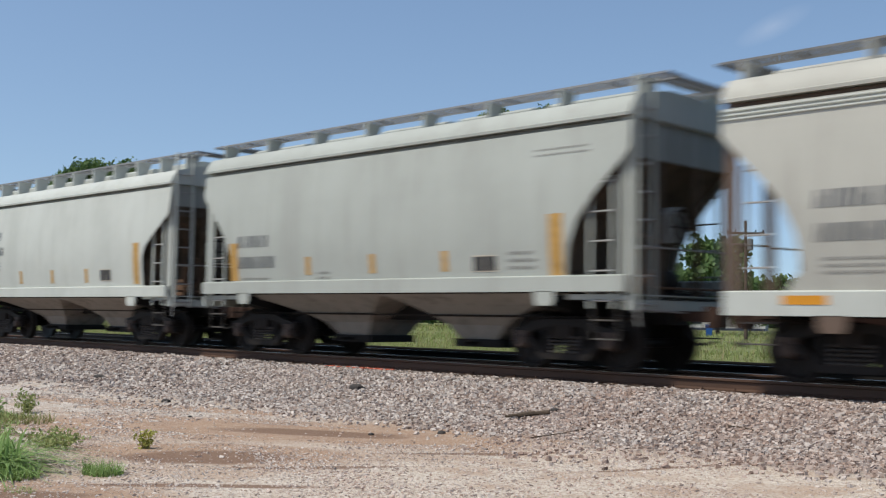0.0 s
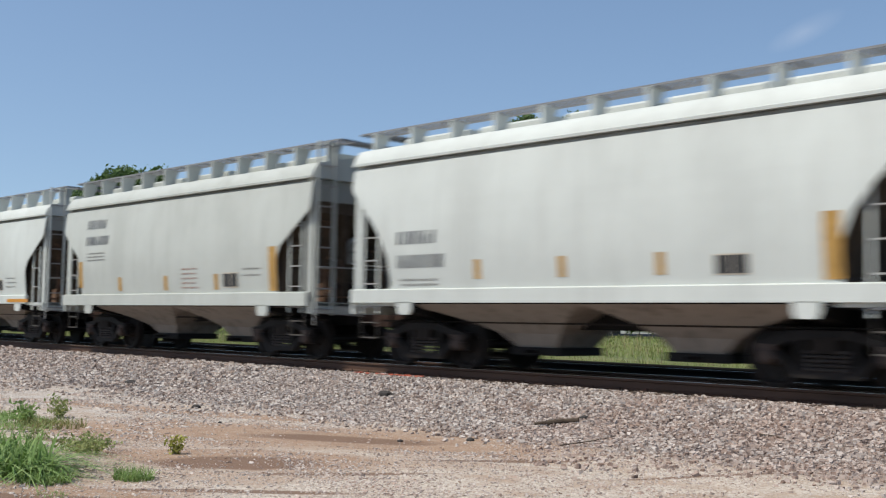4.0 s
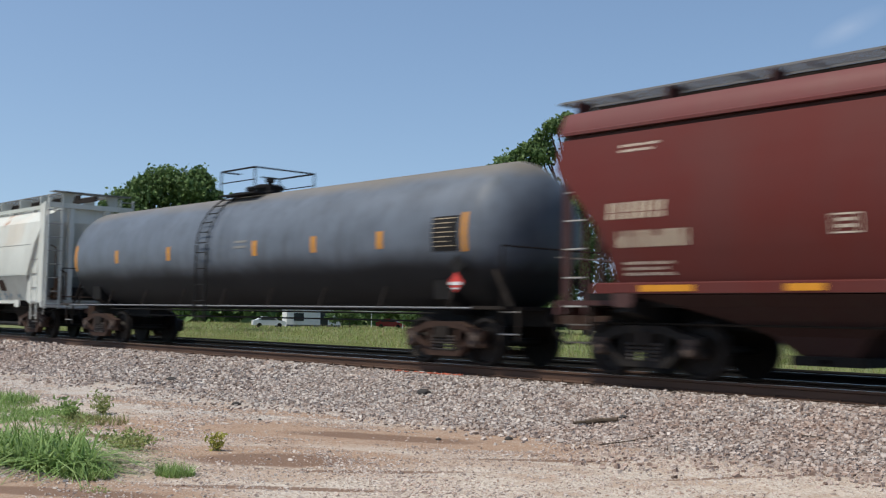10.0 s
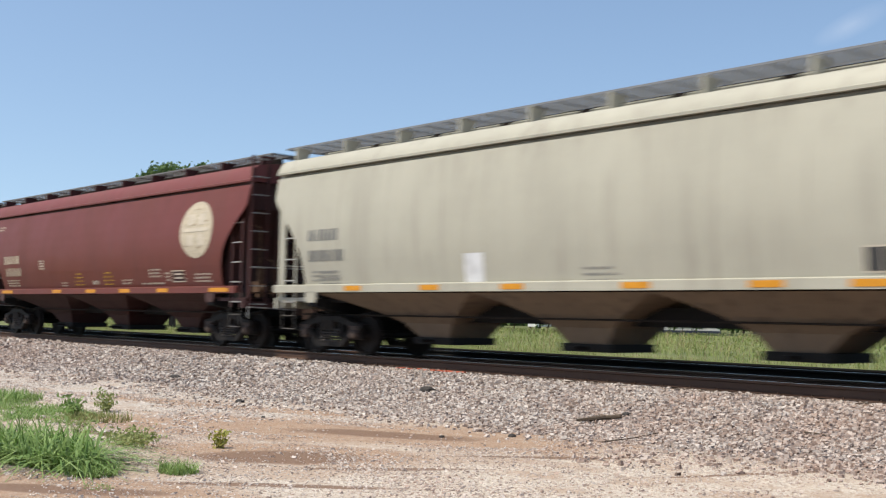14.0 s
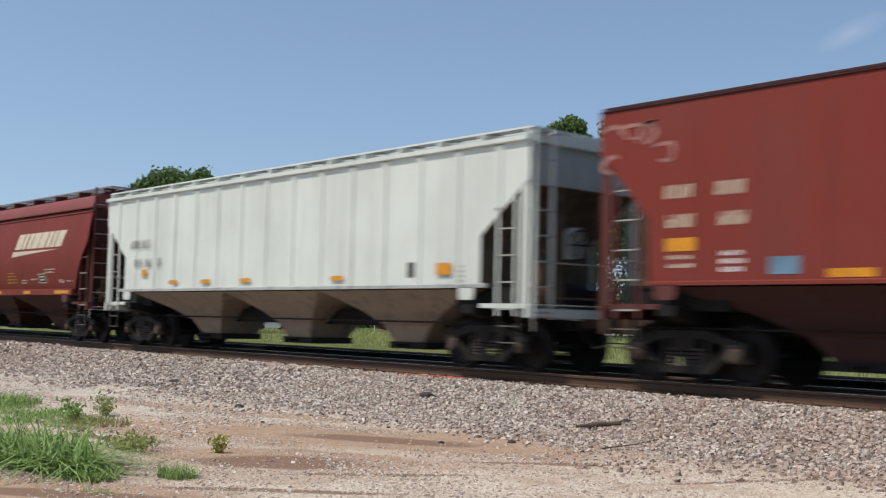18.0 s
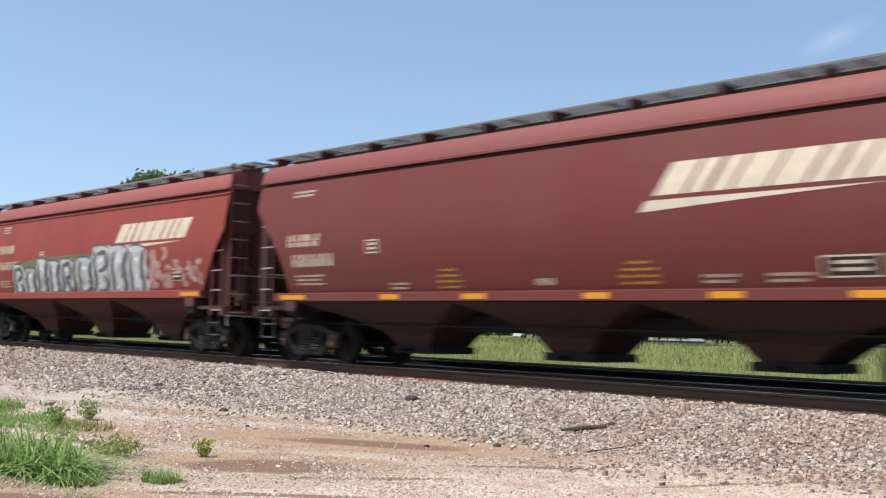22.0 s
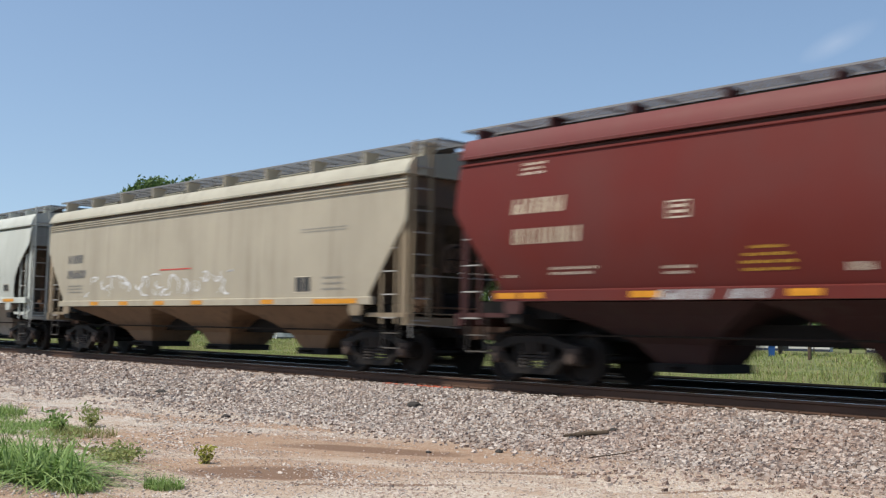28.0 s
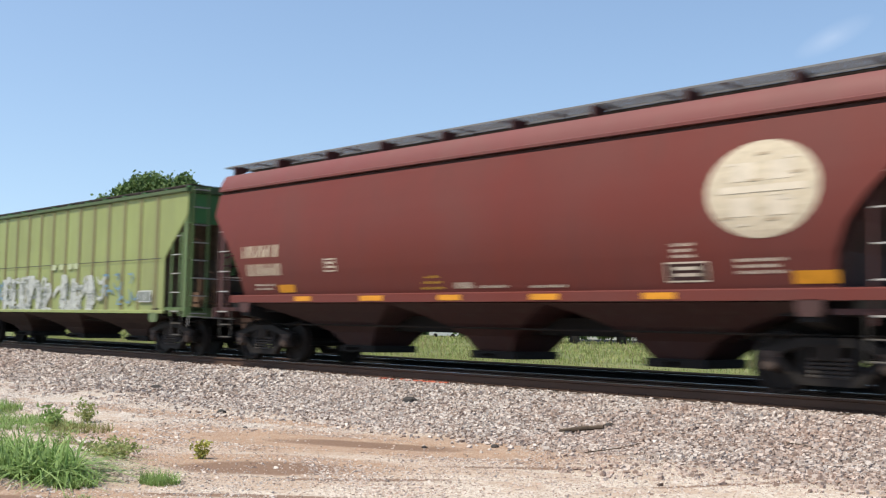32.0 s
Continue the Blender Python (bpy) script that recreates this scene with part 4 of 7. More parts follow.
for n, (az, dist, h) in enumerate(((41.6, 140, 3.2), (38.7, 143, 2.4), (36.0, 145, 2.8), (40.9, 141, 2.6), (33.6, 146, 3.0), (29.0, 140, 3.4), (44.6, 150, 3.4), (46.0, 158, 2.6), (49.6, 158, 2.8), (26.6, 138, 3.0), (33.0, 144, 2.2), (53.4, 150, 3))):
    tree(az, dist, h, [(-1.2, h * 0.55, 1.1), (0.4, h * 0.7, 1.2), (1.8, h * 0.5, 1.0)], 0.2, 60 + n, "dark green shrub in front of the houses", 1500)


def build_distance():
    """A far hedge of woods closing the field."""
    g = np.random.default_rng(41)
    n = 9000
    az, dist = g.uniform(15, 84, n), g.uniform(215, 245, n)
    h = np.array([6 + 4.5 * noise.noise((a * 0.35, 0.3, 2.0)) + 2.0 * noise.noise((a * 1.4, 0.7, 4.0)) for a in az])
    x, y = EYE[0] - dist * np.sin(np.radians(az)), EYE[1] + dist * np.cos(np.radians(az))
    P = np.stack([x, y, -1 + h * g.uniform(0, 1, n) ** 0.8], 1)
    a = g.normal(0, 1, (n, 3))
    a /= np.linalg.norm(a, axis=1, keepdims=True)
    b = np.cross(a, g.normal(0, 1, (n, 3)))
    b /= np.linalg.norm(b, axis=1, keepdims=True)
    s = 1.3 * g.uniform(0.5, 1.4, (n, 1))
    v = np.stack([P - a * s, P - b * s, P + a * s, P + b * s], 1).reshape(-1, 3)
    me = bpy.data.meshes.new("far_woods")
    fill(me, v, np.arange(n * 4).reshape(-1, 4))
    me.materials.append(LEAF)
    tagged(new("far_woods", me), "distant dark green line of trees", "woods", kind="stuff")


build_distance()

SIDING = plain("white_siding", (0.66, 0.66, 0.65), 0.7, 0, 0.15, 1)
TRIM = plain("dark_blue_trim", (0.05, 0.06, 0.09), 0.6)
SHINGLE = plain("grey_roofing", (0.20, 0.19, 0.185), 0.9)
PANE = plain("dark_window_glass", (0.03, 0.035, 0.04), 0.1)


def house(az, dist, length, deep, high, roof, openings, label, turn=0.0):
    """A low house seen broadside. openings: (along, sill, width, height, is a door)."""
    x, y, z = polar(az, dist)
    ob = thing("house", label, "house", "houses across the field")
    ob.matrix_basis = pose(x, y, z, 0, 0, az + turn)
    part("wall", Shape().box(-length / 2, length / 2, 0, deep, -0.2, high), SIDING, ob)
    part("roof", Shape().prism([(-0.35, high), (deep + 0.35, high), (deep / 2, high + roof)], -length / 2 - 0.3, length / 2 + 0.3, "x"), SHINGLE, ob)
    part("skirting", Shape().box(-length / 2 - 0.02, length / 2 + 0.02, -0.03, 0.02, -0.2, 0.35), TRIM, ob)
    for a, s, w, h, door in openings:
        o = part("door" if door else "window", Shape().box(a - w / 2 - 0.08, a + w / 2 + 0.08, -0.05, 0.03, s - 0.08, s + h + 0.08), TRIM if door else SIDING, ob)
        part("pane", Shape().box(a - w / 2, a + w / 2, -0.07, -0.03, s, s + h), PANE, o)


house(37.3, 152, 17, 4.6, 2.9, 0.5, [(-6.6, 0.9, 1.4, 1.1, 0), (-3.2, 0.9, 2.2, 1.1, 0), (0.3, 0.35, 1.0, 2.0, 1), (4.2, 0.8, 4.6, 1.4, 0), (7.4, 0.9, 0.7, 1.1, 0)],
      "long white mobile home with dark windows", 4)
house(35.8, 186, 8, 7, 5.0, 1.6, [(-2.2, 3.3, 1.4, 1.2, 0), (1.6, 3.3, 1.4, 1.2, 0), (0, 0.9, 1.6, 1.2, 0)], "white two-storey house behind trees", 10)
house(30.4, 160, 12, 6, 2.8, 1.3, [(-3.5, 0.9, 1.6, 1.2, 0), (0, 0.2, 1.0, 2.0, 1), (3, 0.9, 1.6, 1.2, 0)], "low white house beyond the grass field", -6)
house(54.9, 165, 8, 6, 3.0, 1.5, [(-2.2, 0.9, 1.5, 1.2, 0), (1.6, 0.2, 1.0, 2.0, 1)], "white gabled house among trees", 8)
house(24.5, 165, 12, 6, 2.8, 1.3, [(-3.5, 0.9, 1.6, 1.2, 0), (0, 0.2, 1.0, 2.0, 1), (3, 0.9, 1.6, 1.2, 0)], "low pale house beyond the field", -6)


def car_port(az, dist):
    x, y, z = polar(az, dist)
    ob = thing("carport", "flat white carport roof on thin posts", "carport")
    ob.matrix_basis = pose(x, y, z, 0, 0, az)
    part("roof", Shape().box(-5, 5, 0, 5, 2.4, 2.6), SIDING, ob)
    for a in (-4.8, 0, 4.8):
        for d in (0.2, 4.8):
            part("post", Shape().box(a - 0.06, a + 0.06, d - 0.06, d + 0.06, -0.2, 2.4), SIDING, ob)


car_port(51.9, 168)


def parked_car(az, dist, mat, label, turn=0.0, tall=0.0):
    """A small parked car: body, cabin glass, wheels and lamps."""
    x, y, z = polar(az, dist)
    ob = thing("parked_car", label, "car", "parked cars across the field")
    ob.matrix_basis = pose(x, y, z, 0, 0, az + turn)
    body = [(-2.2, 0.3), (2.2, 0.3), (2.25, 0.7), (2.0, 0.92), (1.2, 0.98), (0.55, 1.45 + tall), (-0.9, 1.48 + tall), (-1.75, 1.02 + tall), (-2.2, 0.9)]
    part("body", Shape().prism(body, -0.85, 0.85), mat, ob)
    part("window", Shape().prism([(1.0, 1.0), (0.5, 1.38 + tall), (-0.85, 1.4 + tall), (-1.45, 1.02)], -0.87, 0.87), PANE, ob)
    for a in (-1.35, 1.35):
        for y0 in (-0.86, 0.66):
            part("wheel", Shape().lathe([(y0, 0.32), (y0 + 0.2, 0.32)], 14, (a, 0, 0.32)), M["black"], ob)
    for a in (-0.6, 0.6):
        part("headlight", Shape().box(2.2, 2.27, a - 0.15, a + 0.15, 0.66, 0.8), M["bright"], ob)


parked_car(47.4, 170, plain("white_car_paint", (0.75, 0.75, 0.75), 0.25), "white parked car at the edge of the field", 6)
parked_car(50.9, 172, plain("red_car_paint", (0.45, 0.04, 0.04), 0.25), "red parked car beside a carport", -10)
parked_car(43.3, 172, plain("white_van_paint", (0.75, 0.75, 0.75), 0.25), "white parked car under dark trees", 60, 0.15)
parked_car(57.2, 150, plain("pale_car_paint", (0.7, 0.7, 0.7), 0.25), "white parked car in the grass", 10)


def utility_pole(az, dist, high):
    x, y, z = polar(az, dist)
    ob = thing("utility_pole", "dark wooden utility pole with a crossarm", "utility pole")
    ob.matrix_basis = pose(x, y, z, 0, 0, az + 12)
    part("pole", Shape().rod((0, 0, -0.5), (0, 0, high), 0.16, 10, 0.11), BARK, ob)
    part("crossarm", Shape().box(-1.5, 1.5, -0.06, 0.06, high - 1.1, high - 0.92), BARK, ob)
    for a in (-1.4, -0.8, 0.8, 1.4):
        part("insulator", Shape().lathe([(high - 0.92, 0.05), (high - 0.72, 0.06)], 8, (a, 0, 0), "z"), M["black"], ob)
    part("transformer", Shape().lathe([(high - 2.4, 0.2), (high - 2.35, 0.26), (high - 1.5, 0.26), (high - 1.45, 0.2)], 12, (0.35, 0, 0), "z"), M["galv"], ob)


utility_pole(29.2, 92, 9.6)


def waste_bin(az, dist):
    x, y, z = polar(az, dist)
    ob = thing("waste_bin", "blue plastic wheeled waste bin in the grass", "waste bin")
    ob.matrix_basis = pose(x, y, z, 0, 0, az)
    blue = plain("blue_bin_plastic", (0.03, 0.10, 0.30), 0.5)
    part("body", Shape().loft([[(-0.24, -0.28, 0.08), (0.24, -0.28, 0.08), (0.24, 0.28, 0.08), (-0.24, 0.28, 0.08)], [(-0.3, -0.36, 1.0), (0.3, -0.36, 1.0), (0.3, 0.36, 1.0), (-0.3, 0.36, 1.0)]]), blue, ob)
    part("lid", Shape().prism([(-0.4, 1.0), (0.38, 1.0), (0.36, 1.08), (-0.2, 1.12)], -0.32, 0.32, "x"), blue, ob)
    for a in (-0.26, 0.2):
        part("wheel", Shape().lathe([(a, 0.11), (a + 0.06, 0.11)], 10, (0, 0.3, 0.11), "x"), M["black"], ob)


waste_bin(31.0, 100)

# ---- the train ----
# A car's own space: x = 0 at its leading end, +x to its trailing end, z = 0 on the rails, y < 0 the sunny side.
def wheel_mesh():
    s = Shape()
    for q in (-1, 1):
        s.lathe([(q * 0.70, 0.10), (q * 0.705, 0.36), (q * 0.69, 0.40), (q * 0.685, 0.485), (q * 0.715, 0.485), (q * 0.725, 0.457), (q * 0.82, 0.452),
                 (q * 0.825, 0.39), (q * 0.775, 0.36), (q * 0.765, 0.16), (q * 0.84, 0.12), (q * 0.84, 0.05)], 24)
        for k in range(3):
            a = k * 2.094
            s.lathe([(q * 0.774, 0.045), (q * 0.79, 0.045)], 8, (0.25 * math.cos(a), 0, 0.25 * math.sin(a)))
    s.rod((0, -1.08, 0), (0, 1.08, 0), 0.08, 10)
    return s.mesh("wheelset", M["wheel"], 40)


def frame_mesh(mat):
    """A cast side frame: arched top, dipped bottom, two columns and open windows between."""
    s = Shape()
    top = [(-1.12, 0.56), (-0.72, 0.6), (-0.42, 0.7), (0.42, 0.7), (0.72, 0.6), (1.12, 0.56), (1.1, 0.66), (0.74, 0.72), (0.42, 0.83), (-0.42, 0.83), (-0.74, 0.72), (-1.1, 0.66)]
    low = [(-1.08, 0.5), (-0.72, 0.42), (-0.46, 0.17), (0.46, 0.17), (0.72, 0.42), (1.08, 0.5), (1.08, 0.58), (0.7, 0.54), (0.42, 0.27), (-0.42, 0.27), (-0.7, 0.54), (-1.08, 0.58)]
    s.prism(top, -1.1, -0.92).prism(low, -1.1, -0.92)
    for q in (-1, 1):
        s.box(min(q * 0.34, q * 0.44), max(q * 0.34, q * 0.44), -1.08, -0.92, 0.2, 0.76)
        s.prism([(q * 0.72, 0.52), (q * 1.08, 0.5), (q * 1.12, 0.36), (q * 1.04, 0.34), (q * 1.0, 0.5), (q * 0.78, 0.5), (q * 0.74, 0.4), (q * 0.68, 0.42)], -1.06, -0.95)
    return s.mesh("side_frame", M[mat])


def spring_mesh():
    s = Shape()
    for k in range(5):
        s.lathe([(0.27 + k * 0.06, 0.055), (0.285 + k * 0.06, 0.07), (0.305 + k * 0.06, 0.07), (0.32 + k * 0.06, 0.055)], 10, (0, -1.06, 0), "z")
    return s.mesh("spring", M["springsteel"])


def bearing_mesh(mat):
    s = Shape().lathe([(-0.96, 0.12), (-1.12, 0.12), (-1.135, 0.10), (-1.16, 0.095), (-1.165, 0.03)], 14, (0, 0, 0.457))
    s.box(-0.14, 0.14, -1.12, -0.95, 0.54, 0.63)
    return s.mesh("bearing", M[mat], 40)


WHEELSET, SPRING = wheel_mesh(), spring_mesh()
SIDE_FRAME = {k: frame_mesh(k) for k in ("oily", "rusty")}
BEARING = bearing_mesh("axlebox")
BOLSTER = Shape().box(-0.2, 0.2, -1.14, 1.14, 0.52, 0.74).lathe([(0.7, 0.36), (0.86, 0.36)], 16, (0, 0, 0), "z").mesh("truck", M["grimy"])
RUNG = Shape().rod((-0.22, 0, 0), (0.22, 0, 0), 0.016, 5).mesh("rung", M["rungsteel"])
BRACKETS = {}
SPUN = []


def truck(car, x, tone="oily"):
    bolster = part("truck", BOLSTER, None, car, "cast steel truck with %s side frames" % {"oily": "oil-blackened", "rusty": "rusty"}[tone], at=(x, 0, 0))
    for q in (0, 180):
        fr = part("side_frame", SIDE_FRAME[tone], None, bolster)
        fr.rotation_euler = (0, 0, radians(q))
        for k in (-0.22, 0.0, 0.22):
            sp = part("spring", SPRING, None, bolster)
            sp.matrix_basis = pose(0, 0, 0, 0, 0, q) @ pose(k, 0, 0)
        for k in (-0.89, 0.89):
            be = part("bearing", BEARING, None, bolster)
            be.matrix_basis = pose(0, 0, 0, 0, 0, q) @ pose(k, 0, 0)
    for k in (-0.89, 0.89):
        ws = part("wheelset", WHEELSET, None, car, at=(x + k, 0, 0.457))
        SPUN.append((ws, car, x + k))


def coupler(car, x, out):
    """A coupler with its shank reaching out along -x or +x, and a hanging air hose."""
    s = Shape().box(min(x - out * 0.3, x + out * 0.45), max(x - out * 0.3, x + out * 0.45), -0.08, 0.08, 0.82, 0.98)
    e = x + out * 0.45
    s.prism([(e - 0.02 * out, 0.72), (e + 0.2 * out, 0.74), (e + 0.24 * out, 1.03), (e - 0.02 * out, 1.06)], -0.17, 0.15)
    part("coupler", s, M["rusty"], car)
    h = Shape()
    pts = [(x + out * 0.1, -0.3, 0.86), (x + out * 0.25, -0.3, 0.6), (x + out * 0.42, -0.24, 0.46), (x + out * 0.62, -0.16, 0.52)]
    for a, b in zip(pts, pts[1:]):
        h.rod(a, b, 0.022, 6)
    part("air_hose", h, M["black"], car)


def ladder(car, x, y, z0, z1, turned, mat, wide=0.44, rung_mat=None):
    """Two flat stiles with round rungs. turned: 0 along the car's side, 90 across its end."""
    m = pose(x, y, 0, 0, 0, turned)
    st = Shape()
    for a in (-wide / 2, wide / 2):
        st.prism([(a - 0.028, -0.006), (a + 0.028, -0.006), (a + 0.028, 0.006), (a - 0.016, 0.006), (a - 0.016, 0.05), (a - 0.028, 0.05)], z0, z1, "z")
    lad = part("ladder", st, mat, car)
    lad.matrix_basis = m
    n = max(2, round((z1 - z0) / 0.42))
    for i in range(n):
        part("rung", RUNG, None, lad, at=(0, 0, z0 + 0.12 + (z1 - z0 - 0.2) * i / (n - 1)))


class Side:
    """The bulging side of a car: half width at a height, and marks that lie on it."""

    def __init__(self, car, levels):
        self.car, self.levels = car, levels

    def w(self, z):
        L = self.levels
        if z <= L[0][0]:
            return L[0][1]
        for (z0, w0), (z1, w1) in zip(L, L[1:]):
            if z <= z1:
                return w0 + (w1 - w0) * (z - z0) / (z1 - z0)
        return L[-1][1]

    def rows(self, name, rows, mat, label="", lift=0.006):
        """A mark from rows of (z, x from, x to)."""
        cuts = []
        for (z0, a0, b0), (z1, a1, b1) in zip(rows, rows[1:]):
            n = max(1, int(abs(z1 - z0) / 0.16))
            cuts += [(z0 + (z1 - z0) * k / n, a0 + (a1 - a0) * k / n, b0 + (b1 - b0) * k / n) for k in range(n)]
        cuts.append(rows[-1])
        s = Shape()
        v = []
        for z, a, b in cuts:
            y = -(self.w(z) + lift)
            v += [(a, y, z), (b, y, z)]
        s.add(v, [(2 * i, 2 * i + 1, 2 * i + 3, 2 * i + 2) for i in range(len(cuts) - 1)])
        return part(name, s, M[mat], self.car, label)

    def bar(self, x, z, w, h, mat, name="marking", label="", slant=0.0, lift=0.006):
        return self.rows(name, [(z - h / 2, x - w / 2 - slant * h / 2, x + w / 2 - slant * h / 2), (z + h / 2, x - w / 2 + slant * h / 2, x + w / 2 + slant * h / 2)],
                         mat, label, lift)

    def stroke(self, name, pts, width, mat, label="", lift=0.006):
        """A hand-drawn line through points (x, z), rounded between them."""
        p = [pts[0]] + list(pts) + [pts[-1]]
        line = []
        for a, b, c, d in zip(p, p[1:], p[2:], p[3:]):
            for k in range(5):
                u = k / 5
                line.append(tuple(0.5 * (2 * b[i] + (c[i] - a[i]) * u + (2 * a[i] - 5 * b[i] + 4 * c[i] - d[i]) * u * u + (3 * b[i] - a[i] - 3 * c[i] + d[i]) * u ** 3) for i in (0, 1)))
        line.append(pts[-1])
        v = []
        for k, (x, z) in enumerate(line):
            a, b = line[max(0, k - 1)], line[min(len(line) - 1, k + 1)]
            dx, dz = b[0] - a[0], b[1] - a[1]
            n = math.hypot(dx, dz) or 1
            w = width * (0.4 + 0.6 * math.sin(math.pi * (k + 0.7) / (len(line) + 0.4)))
            for q in (-0.5, 0.5):
                px, pz = x - dz / n * w * q, z + dx / n * w * q
                v.append((px, -(self.w(pz) + lift), pz))
        s = Shape().add(v, [(2 * i, 2 * i + 1, 2 * i + 3, 2 * i + 2) for i in range(len(line) - 1)])
        return part(name, s, M[mat], self.car, label)

    def scrawl(self, x0, x1, z0, z1, count, width, mat, seed, label="", lift=0.006, turns=4, size=0.5):
        """Loose loops and dashes of spray paint."""
        g = random.Random(seed)
        for k in range(count):
            x, z = x0 + (x1 - x0) * (k + g.random()) / count, g.uniform(z0, z1)
            pts, a = [], g.uniform(0, 6.28)
            for _ in range(turns):
                pts.append((x, min(z1, max(z0, z))))
                a += g.uniform(0.6, 1.7)
                x, z = x + size * g.uniform(0.4, 1) * math.cos(a), z + size * g.uniform(0.4, 1) * math.sin(a)
            self.stroke("graffiti_stroke", pts, width * g.uniform(0.7, 1.3), mat, label if k % 6 == 0 else "", lift + 0.0007 * (k % 7))

    def marks(self, x0, x1, z, h, count, mat, seed, name="reporting_mark", lift=0.006, slant=0.12):
        """A row of stencilled characters, each one mesh of plain bars with gaps."""
        g = random.Random(seed)
        step = (x1 - x0) / count
        for k in range(count):
            x, w = x0 + k * step, step * 0.82
            c0, c1 = sorted(g.uniform(0.15, 0.85) for _ in range(2))
            ends = [0.0, 0.6 * c0, c0, 0.7 * c1 + 0.3 * c0]
            ends += [max(ends[3] + 0.04, 0.3 * c1 + 0.5), 0.96]
            tops = (h, h * g.choice((1, 0.65)), h)
            v, f = [], []
            for i, e in enumerate(ends):
                for up in (0.0, tops[i // 2], 0.004):
                    zz = z - h / 2 + up
                    v.append((x + w * e + (zz - z) * slant, -(self.w(zz) + lift), zz))
            for i in (0, 2, 4):
                f.append((3 * i, 3 * i + 3, 3 * i + 4, 3 * i + 1))
            for i in (1, 3):
                f.append((3 * i, 3 * i + 3, 3 * i + 5, 3 * i + 2))
            used = sorted({k for q in f for k in q})
            s = Shape().add([v[k] for k in used], [tuple(used.index(k) for k in q) for q in f])
            part(name, s, M[mat], self.car)

    def outline(self, x, z, w, h, mat, t=0.03):
        """A stencilled box with two lines inside, one mesh."""
        s = Shape()
        for a, b, lo, hi in ((-w / 2, w / 2, h / 2 - t, h / 2), (-w / 2, w / 2, -h / 2, t - h / 2), (-w / 2, t - w / 2, t - h / 2, h / 2 - t), (w / 2 - t, w / 2, t - h / 2, h / 2 - t),
                             (-w * 0.3, w * 0.3, h * 0.1, h * 0.26), (-w * 0.3, w * 0.3, -h * 0.22, -h * 0.06)):
            s.add([(x + p, -(self.w(z + q) + 0.006), z + q) for p, q in ((a, lo), (b, lo), (b, hi), (a, hi))], [(0, 1, 2, 3)])
        part("data_panel", s, M[mat], self.car, "stencilled data box")

    def disc(self, x, z, r, mat, label, rz=None, lift=0.006):
        rz = rz or r
        n = 16
        rows = []
        for i in range(n + 1):
            a = -math.pi / 2 + math.pi * i / n
            rows.append((z + rz * math.sin(a), x - r * max(0.001, math.cos(a)), x + r * max(0.001, math.cos(a))))
        return self.rows("emblem", rows, mat, label, lift)

    def lines(self, x, z, w, count, step, mat, h=0.05, seed=1):
        """Stencilled lines of small writing, as plain bars."""
        g = random.Random(seed)
        for i in range(count):
            ww = w * g.uniform(0.75, 1.0)
            self.marks(x - w / 2, x - w / 2 + ww, z - i * step, h, max(3, int(ww / 0.1)), mat, seed + i, "stencil_line", slant=0)

    def sign(self, x, z, w, h, mat_board="ink", frame_mat="letter"):
        """A small framed panel with two dark fields."""
        self.bar(x, z, w, h, frame_mat, "data_panel")
        for k in (-0.24, 0.24):
            self.bar(x + k * w, z, w * 0.44, h * 0.86, mat_board, "data_panel_field", lift=0.011)

    def swoosh(self, x, z, mat, ground="bay_brown"):
        """The railroad's emblem as plain slanted blocks with slits, over a wedge."""
        lean = 0.62
        for k, wid in enumerate((0.88, 0.92, 0.9, 0.86)):
            a = x + 0.26 + k * 0.98
            for p, q in ((0.0, 0.34), (0.41, 1.0)) if k % 2 else ((0.0, 0.58), (0.66, 1.0)):
                self.rows("emblem_block", [(z + 0.24, a + p * wid, a + q * wid), (z + 0.74, a + p * wid + 0.5 * lean, a + q * wid + 0.5 * lean)], mat, "cream slanted emblem block")
        self.rows("emblem_wedge", [(z, x, x + 0.12), (z + 0.08, x + 0.06, x + 1.7), (z + 0.17, x + 0.13, x + 3.95)], mat, "cream wedge under the emblem")

    def round_emblem(self, x, z, r, rz=None):
        self.disc(x, z, r, "tan_mark", "faded cream round emblem with a cross", rz)
        rz = rz or r
        for a, b, w, h in ((-0.33, 0.36, 0.2, 0.24), (0.33, 0.36, 0.2, 0.24), (-0.33, -0.36, 0.2, 0.24), (0.33, -0.36, 0.2, 0.24)):
            self.bar(x + a * r, z + b * rz, 2 * w * r, 2 * h * rz * 0.8, "letter", "emblem_field", lift=0.011)
        self.bar(x, z, 1.5 * r, 0.14 * rz, "letter", "emblem_field", lift=0.012)
        for k in range(10):
            self.bar(x + r * (0.62 * math.sin(k * 2.4)), z + rz * 0.72 * math.cos(k * 1.9), 0.2 * r, 0.05 * rz, ("emblem_grime", "letter")[k % 2], "emblem_field", lift=0.0135)


M["ghostgrey"] = plain("faded_grey_spray", (0.20, 0.22, 0.20), 0.6, 0, 0.3, 5)
M["ghostgreen"] = plain("thin_pale_green_spray", (0.40, 0.44, 0.28), 0.6, 0, 0.3, 5)
M["emblem_grime"] = plain("grimy_cream_paint", (0.36, 0.29, 0.20), 0.6, 0, 0.3, 8)
M["ghostblue"] = plain("washed_out_blue_spray", (0.26, 0.32, 0.36), 0.6, 0, 0.3, 5)
M["tan_mark"] = plain("faded_tan_paint", (0.50, 0.43, 0.32), 0.6)


